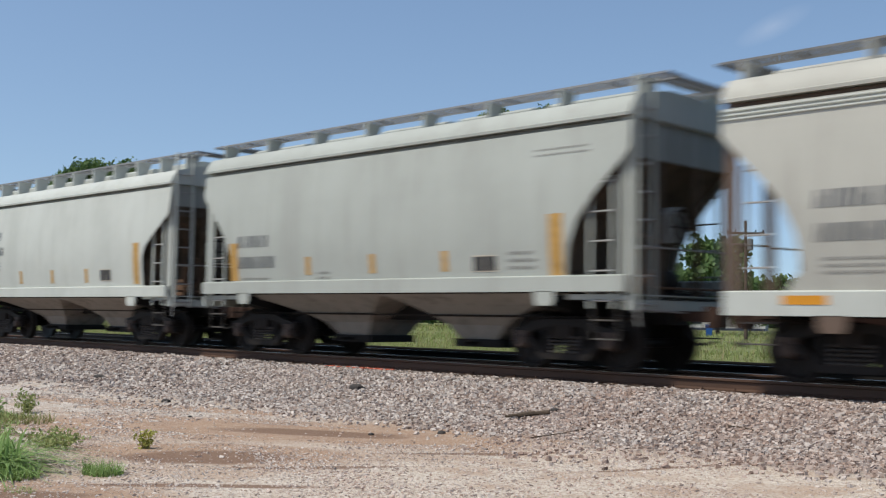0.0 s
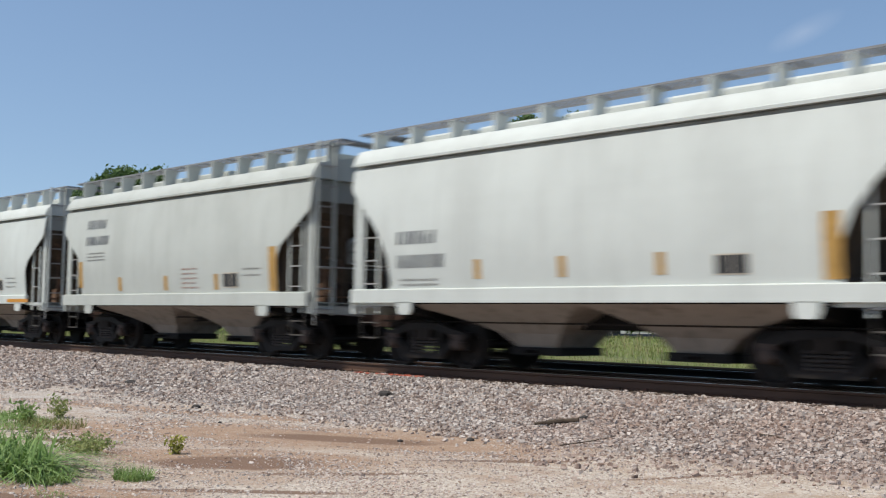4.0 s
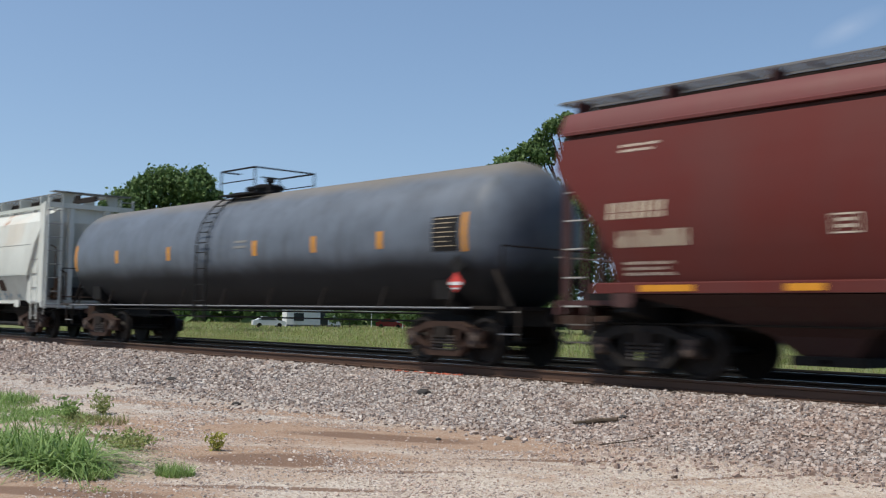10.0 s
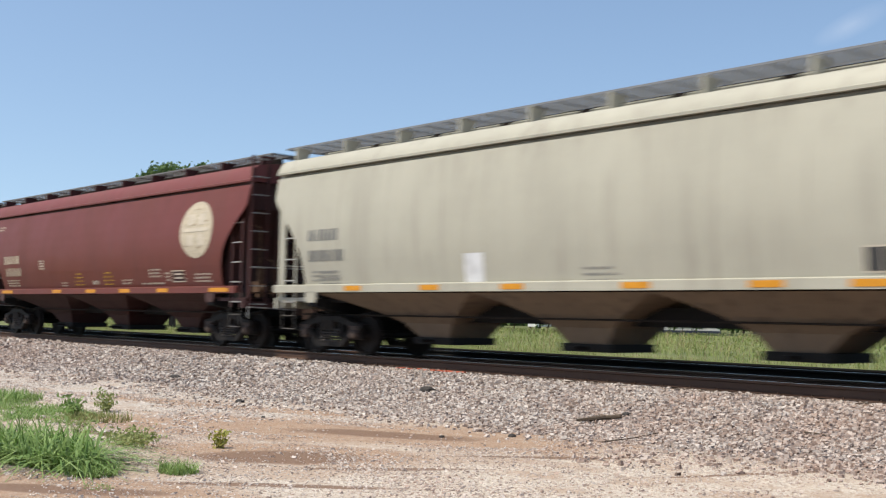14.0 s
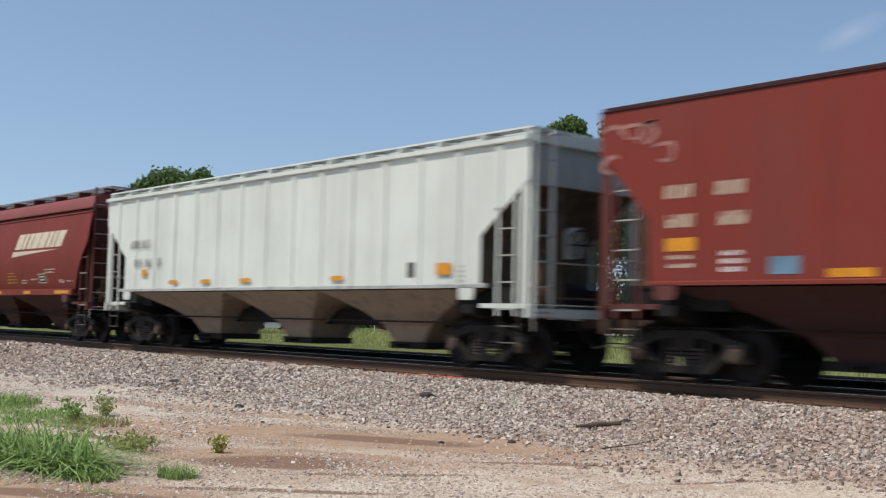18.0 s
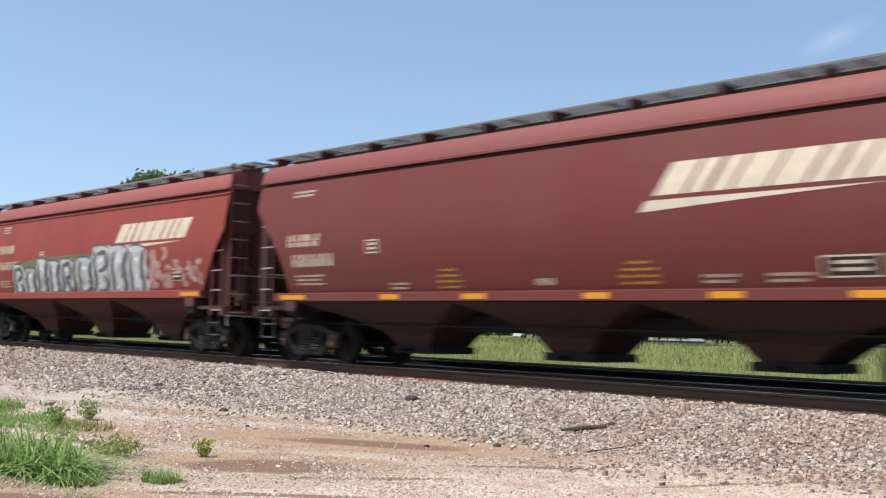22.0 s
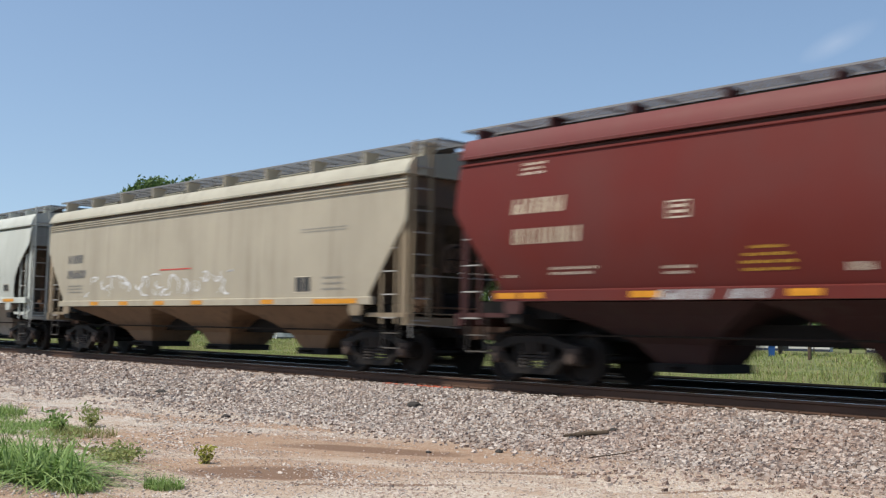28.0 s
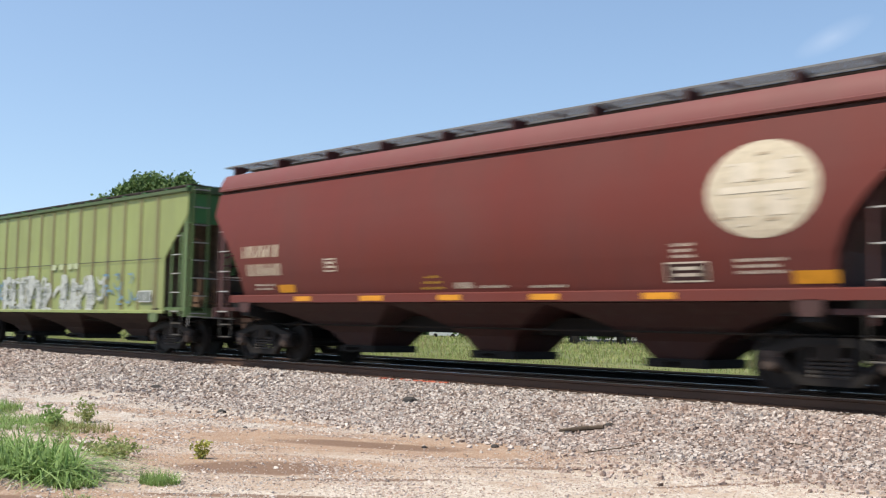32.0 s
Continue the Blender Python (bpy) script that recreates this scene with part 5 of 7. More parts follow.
def roof_walk(car, L, mat, z=4.63, y0=-1.12, y1=-0.68, z_roof=4.2, step=1.12, posts="bracket", board="galv", start=-0.35, rim_mat=None):
    """Running boards along both edges of the roof on brackets, and crossings at both ends."""
    airy = board in ("darkgrate", "lightgrate")

    def grating(name, x0, x1, ya, yb, label):
        """A rim of angle steel, and in it thin bearing bars with open gaps, tied by cross bars."""
        rim = Shape().loft([[(a, c, h) for a, c in ((x0 + d, ya + d), (x1 - d, ya + d), (x1 - d, yb - d), (x0 + d, yb - d))]
                            for d, h in ((0.0, z - 0.035), (0.0, z), (0.008, z), (0.008, z - 0.035), (0.0, z - 0.035))], False)
        board_part = part(name, rim, M[rim_mat or board], car, label)
        g = Shape()
        n = max(4, round((yb - ya) / 0.05))
        wide, low = (0.0105, 0.0125) if airy else (0.009, 0.014)
        for i in range(1, n):
            y = ya + (yb - ya) * i / n
            g.box(x0 + 0.01, x1 - 0.01, y - wide, y + wide, z - low, z - 0.006)
        m = max(2, round((x1 - x0) / (1.15 if airy else 0.6)))
        tie = 0.035 if airy else 0.012
        for i in range(m + 1):
            x = x0 + 0.05 + (x1 - x0 - 0.1) * i / m
            g.box(x - tie, x + tie, ya + 0.01, yb - 0.01, z - 0.03, z - low - 0.0005)
        tagged(part("grating", g, M[board], board_part), kind="stuff")

    for q in (1, -1):
        ya, yb = sorted((q * y0, q * y1))
        grating("running_board", start, L - start, ya, yb, "open steel grating walkway on the roof")
        a, b = sorted((q * y1, q * (y1 + 0.03)))
        if y1 > -0.6:
            part("toe_angle", Shape().box(start + 0.4, L - start - 0.4, a + 0.002 * q, b + 0.002 * q, z - 0.2, z - 0.036), M["grimy"], car)
        key = (posts, z, z_roof)
        if key not in BRACKETS:
            BRACKETS[key] = Shape().prism([(y0 - 0.02, z_roof), (y0 + 0.28, z_roof + 0.1), (y0 + 0.4, z - 0.03), (y0 - 0.02, z - 0.03)], -0.028, 0.028, "x").mesh("bracket", M[posts])
        k = max(2, round(L / step))
        for i in range(k + 1):
            br = part("bracket", BRACKETS[key], None, car)
            br.matrix_basis = pose(0.1 + (L - 0.2) * i / k, 0, 0) @ (pose(0, 0, 0) if q == 1 else pose(0, 0, 0, 0, 0, 180))
    for x in (start + 0.02, L - start - 0.5):
        grating("end_crossing", x, x + 0.46, y1 + 0.01, -y1 - 0.01, "steel grating crossing at the roof end")


HATCH = {}


def hatches(car, L, mat, z0, z1, count):
    key = (mat, z0, z1, round(L / count, 1))
    if key not in HATCH:
        w = L / count * 0.42
        HATCH[key] = Shape().prism([(-0.36, z0), (0.36, z0), (0.36, z1 - 0.05), (0.28, z1), (-0.28, z1), (-0.36, z1 - 0.05)], -w, w, "x").mesh("hatch_cover", M[mat])
    for i in range(count):
        part("hatch_cover", HATCH[key], None, car, at=(L * (i + 0.5) / count, 0, 0))


def bays(car, L, count, zs, mat, first, top_w=1.46, zb=0.34, gate=0.46, arch=False):
    """Pyramid outlets below the side sill, each with its gate; the slopes of neighbours meet above the rails."""
    span = (L - 2 * first) / count
    for i in range(count):
        a, b = first + i * span, first + (i + 1) * span
        c = (a + b) / 2
        zt = zs - 0.02
        lift = 0.5 if count > 1 else 0
        rings = [[(a - (0.9 if i == 0 else 0), -top_w, zt), (b + (0.9 if i == count - 1 else 0), -top_w, zt), (b + (0.9 if i == count - 1 else 0), top_w, zt), (a - (0.9 if i == 0 else 0), top_w, zt)]]
        for down in (0.2, 0.42, 0.68, 1.0):
            z = zt + (zb + 0.1 - zt) * down
            u = 1 - (1 - down) ** 1.7
            x0, x1 = a + (c - gate - a) * u, b + (c + gate - b) * u
            if i == 0:
                x0 = (a - 0.9) + (c - gate - a + 0.9) * u
            if i == count - 1:
                x1 = (b + 0.9) + (c + gate - b - 0.9) * u
            w = top_w + (0.55 - top_w) * u
            rings.append([(x0, -w, z), (x1, -w, z), (x1, w, z), (x0, w, z)])
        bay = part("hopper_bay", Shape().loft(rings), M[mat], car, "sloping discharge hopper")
        g = Shape().box(c - gate - 0.12, c + gate + 0.12, -0.6, 0.6, zb - 0.04, zb + 0.1).box(c - 0.04, c + 0.04, -0.95, -0.6, zb, zb + 0.06)
        part("discharge_gate", g, M["black"], bay)


def underframe(car, L, zs, mat, tc, tone="oily"):
    """Centre sill, end platforms with stub sills, bolsters and steps."""
    part("centre_sill", Shape().box(0.1, L - 0.1, -0.28, 0.28, 0.76, 1.08), M["black"], car)
    for e, q in ((0.0, 1), (L, -1)):
        a, b = sorted((e, e + q * 1.25))
        part("end_platform", Shape().box(a, b, -1.5, 1.5, 1.14, 1.22), M[mat], car)
        part("end_sill", Shape().box(min(e, e + q * 0.1), max(e, e + q * 0.1), -1.55, 1.55, 0.98, 1.2), M[mat], car)
        c = e + q * tc
        part("body_bolster", Shape().prism([(-1.58, 1.2), (1.58, 1.2), (1.58, 1.04), (0.5, 0.84), (-0.5, 0.84), (-1.58, 1.04)], c - 0.16, c + 0.16, "x"), M["black"], car)
        for y in (-1.6, 1.6):
            part("jacking_pad", Shape().prism([(c - 0.2, zs + 0.01), (c + 0.2, zs + 0.01), (c + 0.2, zs - 0.13), (c + 0.15, zs - 0.22), (c - 0.15, zs - 0.22), (c - 0.2, zs - 0.13)], y - 0.02, y + 0.02), M[mat], car)
        for y in (-1.5, 1.5):
            s = Shape()
            x0 = e + q * 0.5
            for dx in (-0.24, 0.24):
                s.rod((x0 + dx, y, 0.52), (x0 + dx, y, 1.12), 0.010, 5)
            for z in (0.53, 0.82):
                s.rod((x0 - 0.24, y, z), (x0 + 0.24, y, z), 0.014, 5)
            part("sill_step", s, M["dullsteel"], car, "thin steel stirrup step")
        coupler(car, e, -q)
        truck(car, c, tone)


def brake_gear(car, L, mat, wheel=True):
    """Air tank, brake cylinder and pipes on the platform of the trailing end, with a hand brake wheel."""
    part("air_reservoir", Shape().lathe([(-0.62, 0.02), (-0.6, 0.16), (-0.5, 0.21), (0.5, 0.21), (0.6, 0.16), (0.62, 0.02)], 14, (L - 0.75, 0.2, 1.46)), M["grimy"], car, smooth=40)
    part("brake_cylinder", Shape().lathe([(-0.3, 0.13), (0.28, 0.13), (0.32, 0.05)], 12, (1.0, -0.5, 1.42), "x"), M["grimy"], car, smooth=40)
    v = Shape().box(L - 0.5, L - 0.2, -1.05, -0.78, 1.24, 1.62).lathe([(-0.2, 0.09), (0.14, 0.09), (0.18, 0.04)], 10, (L - 0.35, -0.9, 1.8), "z")
    v.lathe([(L - 0.2, 0.1), (L - 0.06, 0.1), (L - 0.03, 0.05)], 10, (0, -0.92, 1.45), "x")
    part("control_valve", v, M["rustgear"], car, "rust-tan brake control valve", smooth=40)
    r = Shape()
    for y, z in ((-1.1, 2.9), (-0.72, 2.1), (0.5, 2.3)):
        r.rod((L - 0.08, y, 1.2), (L - 0.08, y, z), 0.02, 6).rod((L - 0.08, y, z), (L - 0.5, y, z + 0.1), 0.02, 6)
    r.rod((L - 0.1, -1.3, 1.34), (L - 0.1, 1.2, 1.34), 0.022, 6)
    part("brake_pipe", r, M["rustgear"], car)
    part("uncoupling_lever", Shape().rod((L + 0.08, -1.5, 1.0), (L + 0.08, -0.2, 0.95), 0.014, 5).rod((L + 0.08, -1.5, 1.0), (L + 0.12, -1.52, 0.74), 0.014, 5), M["rungsteel"], car)
    p = Shape()
    p.rod((0.2, -0.9, 0.86), (L - 0.2, -0.9, 0.86), 0.02, 6)
    part("air_pipe", p, M["grimy"], car)
    if not wheel:
        return
    s = Shape().lathe([(-0.02, 0.27), (0.0, 0.285), (0.02, 0.27), (0.02, 0.258), (0, 0.248), (-0.02, 0.258), (-0.02, 0.27)], 16, (L + 0.07, -0.3, 2.3), "x", False)
    for k in range(3):
        a = k * 1.047
        s.rod((L + 0.07, -0.3 - 0.25 * math.cos(a), 2.3 - 0.25 * math.sin(a)), (L + 0.07, -0.3 + 0.25 * math.cos(a), 2.3 + 0.25 * math.sin(a)), 0.014, 5)
    s.rod((L + 0.07, -0.3, 2.3), (L - 0.1, -0.3, 2.3), 0.03, 6)
    part("hand_brake_wheel", s, M["grimy"], car)
    part("brake_chain_box", Shape().prism([(-0.47, 2.05), (-0.13, 2.05), (-0.13, 2.5), (-0.25, 2.62), (-0.37, 2.62), (-0.47, 2.5)], L - 0.16, L + 0.05, "x"), M[mat], car)


CURVED = ((1.30, 1.0), (1.55, 1.2), (2.0, 1.13), (2.4, 0.95), (2.75, 0.66), (3.05, 0.36), (3.3, 0.1), (3.42, 0.0))
ANGLED = ((1.30, 1.12), (1.6, 1.12), (3.0, 0.03), (3.1, 0.0))
STEPPED = ((1.0, 1.1), (2.5, 1.1), (3.5, 0.05), (3.55, 0.0))
SHORT = ((1.15, 1.12), (2.15, 1.12), (2.4, 1.0), (3.1, 0.06), (3.2, 0.0))


def at_height(table, z):
    if z <= table[0][0]:
        return table[0][1]
    for (z0, a), (z1, b) in zip(table, table[1:]):
        if z <= z1:
            return a + (b - a) * (z - z0) / (z1 - z0)
    return table[-1][1]


def hopper(L, mat, label, zs=1.33, sill=0.15, eave=3.92, bulge=0.07, cut=CURVED, n_bays=3, bay_mat=None, tc=1.5, ribs=0, rib_span=(0.75, 0.75), flat_top=False, bay_first=2.33,
           trim=None, walk_z=4.63, fascia=0.28, board="galv", post_mat=None, eave_ribs=0, rib_mat=None, roof_mat=None, hatch=8, end_mat=None, walk_in=-0.3, post_step=1.8, sill_in=None, ends=None, base=1.55, crown=0.24, slope_mat="slope", ladder_at=0.55, lip=(1.62, 0.1), tuck=0.0):
    """A covered hopper car. zs: underside of the side sill; eave: top of the side sheet."""
    car = thing("covered_hopper_car", label, "freight car", "cars of the freight train")
    bay_mat, trim, post_mat, rib_mat, roof_mat, end_mat = bay_mat or mat, trim or mat, post_mat or mat, rib_mat or mat, roof_mat or mat, end_mat or mat
    ends = ends or trim
    mids = [zs + sill + (eave - zs - sill) * k / 9 for k in range(10)]
    # the flank leans in towards the sill by `tuck` more than towards the eave
    levels = []
    for z in mids:
        u = min(1, (z - zs) / (eave - zs) * 0.95 + 0.03)
        levels.append((z, base + bulge * math.sin(math.pi * u) - tuck * max(0.0, 1 - 2 * u) ** 1.5))
    side = Side(car, levels)
    # side sheets with the cut-away lower corners
    zz = sorted(set([z for z, _ in levels] + [z for z, _ in cut if zs + sill < z < eave]))
    for q in (-1, 1):
        s = Shape()
        rings = []
        for z in [z for z in zz if z < eave - 0.1] + ([eave] if flat_top else [eave - 0.085]):
            e, w = at_height(cut, z), side.w(z)
            rings.append([(e, q * w, z), (L - e, q * w, z), (L - e, q * (w - 0.012), z), (e, q * (w - 0.012), z)])
        s.loft(rings)
        part("side_sheet", s, M[mat], car, smooth=30)
        w = 1.62
        e = at_height(cut, zs + sill)
        if sill_in is None:
            sill_in = (0.05, 0.05) if cut in (CURVED, SHORT) else (1.0, 1.0)
        part("side_sill", Shape().prism([(q * (w - 0.09), zs), (q * w, zs), (q * w, zs + sill), (q * (w - 0.05), zs + sill + 0.02), (q * (w - 0.09), zs + sill)], sill_in[0], L - sill_in[1], "x"),
             M[trim], car)
        for x in ((0.03, 0.2), (L - 0.2, L - 0.03)):
            part("corner_post", Shape().box(x[0], x[1], min(q * (base - 0.05), q * (base - 0.02)), max(q * (base - 0.05), q * (base - 0.02)), 1.2, eave + 0.02), M[ends], car)
        for k in range(ribs):
            x = rib_span[0] + (L - rib_span[0] - rib_span[1]) * k / (ribs - 1)
            z0 = zs + 0.02
            for zc in np.arange(zs, eave, 0.1):
                if 0.1 < at_height(cut, zc) and (x < at_height(cut, zc) + 0.1 or x > L - at_height(cut, zc) - 0.1):
                    z0 = zc + 0.12
            rr = Shape()
            ring = []
            for z in [z0] + [m for m in mids if m > z0 + 0.05] + [eave - 0.02]:
                ww = side.w(z)
                ring.append([(x - 0.1, q * (ww - 0.01), z), (x - 0.06, q * (ww + 0.035), z), (x + 0.06, q * (ww + 0.035), z), (x + 0.1, q * (ww - 0.01), z)])
            part("side_rib", rr.loft(ring), M[rib_mat], car)
        for k in range(eave_ribs):
            z = eave - 0.125 - 0.062 * k
            w2 = side.w(z)
            part("eave_rib", Shape().prism([(q * w2, z - 0.02), (q * (w2 + 0.03), z - 0.008), (q * (w2 + 0.03), z + 0.008), (q * w2, z + 0.02)], 0.02, L - 0.02, "x"), M[trim], car)
    # the hold inside: upright ends above, slope sheets below
    cw = base - 0.07
    core = [[(x, -cw, z), (L - x, -cw, z), (L - x, cw, z), (x, cw, z)]
            for z, x in [(z, max(0.13, at_height(cut, z) + 0.04)) for z in [zs] + [z for z, _ in cut if zs + 0.05 < z < 3.3] + [3.34]]]
    # slope_mat is darkened for grime and for shade below the cut-away ends
    part("slope_sheet", Shape().loft(core), M[slope_mat], car, "grimy slope sheets of the hold with shade in their colour")
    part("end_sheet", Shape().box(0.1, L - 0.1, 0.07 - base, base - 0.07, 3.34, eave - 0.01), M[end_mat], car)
    # roof
    if flat_top:
        y, h = lip
        half = [(y - 0.02, eave), (y, eave + 0.02), (y, eave + h), (1.3, eave + h + 0.06), (0, eave + h + 0.14)]
        prof = [(-a, z) for a, z in half] + half[-2::-1]
        z_roof = eave + 0.14
    else:
        f = fascia
        b = base - 1.55
        half = [(1.49 + b, eave), (1.61 + b, eave - 0.005), (1.615 + b, eave + 0.045), (1.59 + b, eave + 0.06), (1.57 + b, eave + f * 0.45), (1.5 + b, eave + f * 0.86), (1.42 + b, eave + f + 0.04),
                (0.9, eave + f + 0.7 * crown), (0.4, eave + f + crown)]
        prof = [(-y, z) for y, z in half] + half[::-1]
        z_roof = eave + f + 0.06
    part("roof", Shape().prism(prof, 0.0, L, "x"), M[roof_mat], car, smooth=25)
    zr = prof[len(prof) // 2][1]
    hatches(car, L - 0.6, roof_mat, zr - 0.05, min(walk_z - 0.04, zr + 0.2), hatch)
    if flat_top:
        roof_walk(car, L, mat, walk_z, -1.5, -1.1, z_roof - 0.1, 1.2, post_mat, board, 0.0, "ribwhite" if post_mat == "ribwhite" else None)
    else:
        roof_walk(car, L, mat, walk_z, -1.12, walk_in, z_roof, post_step, post_mat, board)
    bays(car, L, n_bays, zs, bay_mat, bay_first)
    underframe(car, L, zs, ends, tc)
    for a, b in ((0.3, 2.2), (L - 2.2, L - 0.3)):
        part("shear_plate", Shape().box(a, b, -1.2, 1.2, 1.125, zs + 0.02), M["black"], car)
    # ends: inner posts, ladders and gear
    for e, q in ((0.0, 1), (L, -1)):
        for y in (-0.55, 0.55):
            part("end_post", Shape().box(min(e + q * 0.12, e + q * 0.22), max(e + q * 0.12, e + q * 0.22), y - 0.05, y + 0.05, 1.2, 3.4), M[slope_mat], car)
        for y in (-1.53, 1.53):
            ladder(car, e + q * ladder_at, y, 1.0, min(3.1, eave - 0.9), 0, M[ends])
        ladder(car, e - q * 0.04, -1.2 if q < 0 else 1.2, 0.95, walk_z - 0.05, 90, M[ends])
        part("end_handrail", Shape().rod((e - q * 0.06, -1.4, 1.95), (e - q * 0.06, 1.4, 1.95), 0.016, 6), M["rungsteel"], car)
    brake_gear(car, L, end_mat)
    return car, side


CARS = []   # (car, place of its leading end at the start)


def enter(car, x0):
    CARS.append((car, x0))


def sill_strips(side, L, z, xs, w=0.62, h=0.1, big=()):
    """Reflective strips on the face of the side sill."""
    for x in xs:
        s = Shape().box(x - w / 2, x + w / 2, -1.628, -1.621, z - h / 2, z + h / 2)
        part("reflector", s, M["orange"], side.car, "orange reflective strip")
    for x in big:
        s = Shape().box(x - 0.75, x + 0.75, -1.628, -1.621, z - h / 2, z + h / 2)
        part("reflector", s, M["orange"], side.car, "long orange reflective strip")


def marks_dark(side, L, z1, seed, mat="smoke"):
    """Black stencilled reporting marks and data lines of a pale car, as bars."""
    side.marks(1.42, 2.5, z1, 0.24, 4, mat, seed)
    side.marks(1.42, 2.7, z1 - 0.44, 0.24, 6, mat, seed + 1)
    for k in range(3):
        side.marks(1.5, 2.5, z1 - 0.78 - 0.09 * k, 0.04, 9, "fadedink", seed + 2 + k, "stencil_line", slant=0)


# the short cars at the head of the stretch
def two_bay(L, mat, label, **kw):
    a = dict(zs=1.2, sill=0.24, eave=3.85, cut=SHORT, base=1.52, bulge=0.12, n_bays=2, bay_first=2.3, tc=1.62, hatch=5, fascia=0.28, walk_in=-0.66, post_step=1.12, board="lightgrate", bay_mat="bay_" + mat if "bay_" + mat in M else mat,
             end_mat="end_" + mat if "end_" + mat in M else mat)
    a.update(kw)
    return hopper(L, mat, label, **a)


# hopper paints: underside shade is mixed into the grimy colours
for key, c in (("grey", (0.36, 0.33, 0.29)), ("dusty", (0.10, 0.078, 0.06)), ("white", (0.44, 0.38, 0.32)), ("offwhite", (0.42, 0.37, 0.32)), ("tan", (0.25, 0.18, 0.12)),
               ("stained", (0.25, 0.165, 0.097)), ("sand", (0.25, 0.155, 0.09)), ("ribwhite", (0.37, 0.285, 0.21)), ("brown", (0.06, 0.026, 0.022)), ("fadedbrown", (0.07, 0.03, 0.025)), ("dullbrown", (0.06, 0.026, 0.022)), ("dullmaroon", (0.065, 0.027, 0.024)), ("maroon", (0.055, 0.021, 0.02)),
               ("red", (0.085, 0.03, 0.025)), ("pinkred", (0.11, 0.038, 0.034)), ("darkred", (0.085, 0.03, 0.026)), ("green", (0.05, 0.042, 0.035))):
    M["bay_" + key] = paint("grimy_shaded_hopper_" + key, tuple(v * (0.72 if c[0] > 0.24 else k) for v, k in zip(c, (0.5, 0.28, 0.28))), 0.6, 0.0, 0.7, (0.045, 0.034, 0.027))

# darker copies of the body paints: shade at the car ends put into colour
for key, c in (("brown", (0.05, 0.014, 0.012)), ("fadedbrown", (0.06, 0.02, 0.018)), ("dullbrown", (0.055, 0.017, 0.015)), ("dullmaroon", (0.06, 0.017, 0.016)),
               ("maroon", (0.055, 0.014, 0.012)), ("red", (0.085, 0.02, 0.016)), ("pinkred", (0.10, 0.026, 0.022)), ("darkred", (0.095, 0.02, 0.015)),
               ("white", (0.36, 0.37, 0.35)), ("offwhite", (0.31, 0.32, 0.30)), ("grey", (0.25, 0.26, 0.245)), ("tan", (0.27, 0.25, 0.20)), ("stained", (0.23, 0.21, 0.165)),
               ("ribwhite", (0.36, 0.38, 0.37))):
    M["end_" + key] = paint("shaded_end_paint_" + key, c, 0.55, 0.0, 0.6, (0.05, 0.04, 0.033))

car, side = two_bay(11.5, "offwhite", "off-white two-bay covered hopper car with orange strips", cut=SHORT)
for x in (3.8, 5.7, 7.6):
    side.bar(x, 1.74, 0.16, 0.36, "paleorange", "reflector")
side.bar(10.1, 2.0, 0.28, 1.0, "paleorange", "reflector")
side.sign(8.6, 1.74, 0.55, 0.3)
marks_dark(side, 11.5, 2.95, 1)
enter(car, -33.9)

car, side = two_bay(11.45, "grey", "pale grey two-bay covered hopper car with round-cut ends", zs=1.26, eave=3.94, cut=CURVED, bay_first=2.27, post_step=1.7)
for x in (3.78, 5.69, 7.59):
    side.bar(x, 1.8, 0.16, 0.36, "paleorange", "reflector", "faded orange reflective strip")
side.bar(10.07, 2.0, 0.28, 1.0, "paleorange", "reflector")
side.bar(1.25, 1.93, 0.28, 0.8, "paleorange", "reflector")
side.sign(8.53, 1.74, 0.55, 0.28)
side.lines(9.4, 1.9, 0.7, 3, 0.12, "fadedink", 0.05, 3)
side.lines(4.3, 1.66, 0.5, 3, 0.1, "fadedink", 0.04, 4)
side.lines(10.2, 3.55, 1.2, 2, 0.09, "fadedink", 0.03, 5)
marks_dark(side, 11.45, 2.35, 2)
enter(car, -20.96)

car, side = two_bay(11.26, "dusty", "dusty pinkish grey two-bay covered hopper car with ribbed eaves", zs=0.92, sill=0.32, eave=3.9, walk_z=4.6, fascia=0.3, cut=CURVED, eave_ribs=3, bay_first=2.4,
                    trim="offwhite", end_mat="rustend", ends="rustend", roof_mat="dusty", post_step=2.0, board="darkgrate")
sill_strips(side, 11.26, 1.13, (1.25, 2.89, 4.64, 6.41, 8.2), 0.62, 0.12, (10.25,))
side.bar(5.59, 3.34, 0.5, 0.42, "spraywhite", "patch", "white repainted patch")
side.sign(9.4, 1.65, 0.62, 0.34)
side.lines(5.6, 1.75, 0.6, 4, 0.11, "fadedink", 0.06, 6)
marks_dark(side, 11.26, 2.45, 3)
enter(car, -7.97)

car, side = two_bay(11.62, "white", "clean white two-bay covered hopper car with orange strips", zs=1.18, sill=0.24, eave=3.76, sill_in=(1.05, 1.05))
sill_strips(side, 11.62, 1.27, (1.65, 3.9, 5.8, 7.7), 0.5, 0.1, (10.0,))
side.sign(8.6, 1.75, 0.5, 0.34)
side.lines(6.9, 2.1, 0.7, 5, 0.12, "fadedred", 0.04, 7)
side.lines(9.5, 1.95, 0.8, 3, 0.13, "fadedink", 0.04, 8)
side.lines(2.4, 1.6, 1.2, 2, 0.1, "fadedink", 0.06, 9)
side.lines(5.2, 1.55, 2.4, 1, 0.1, "fadedink", 0.05, 9)
marks_dark(side, 11.62, 3.2, 4)
enter(car, 4.73)

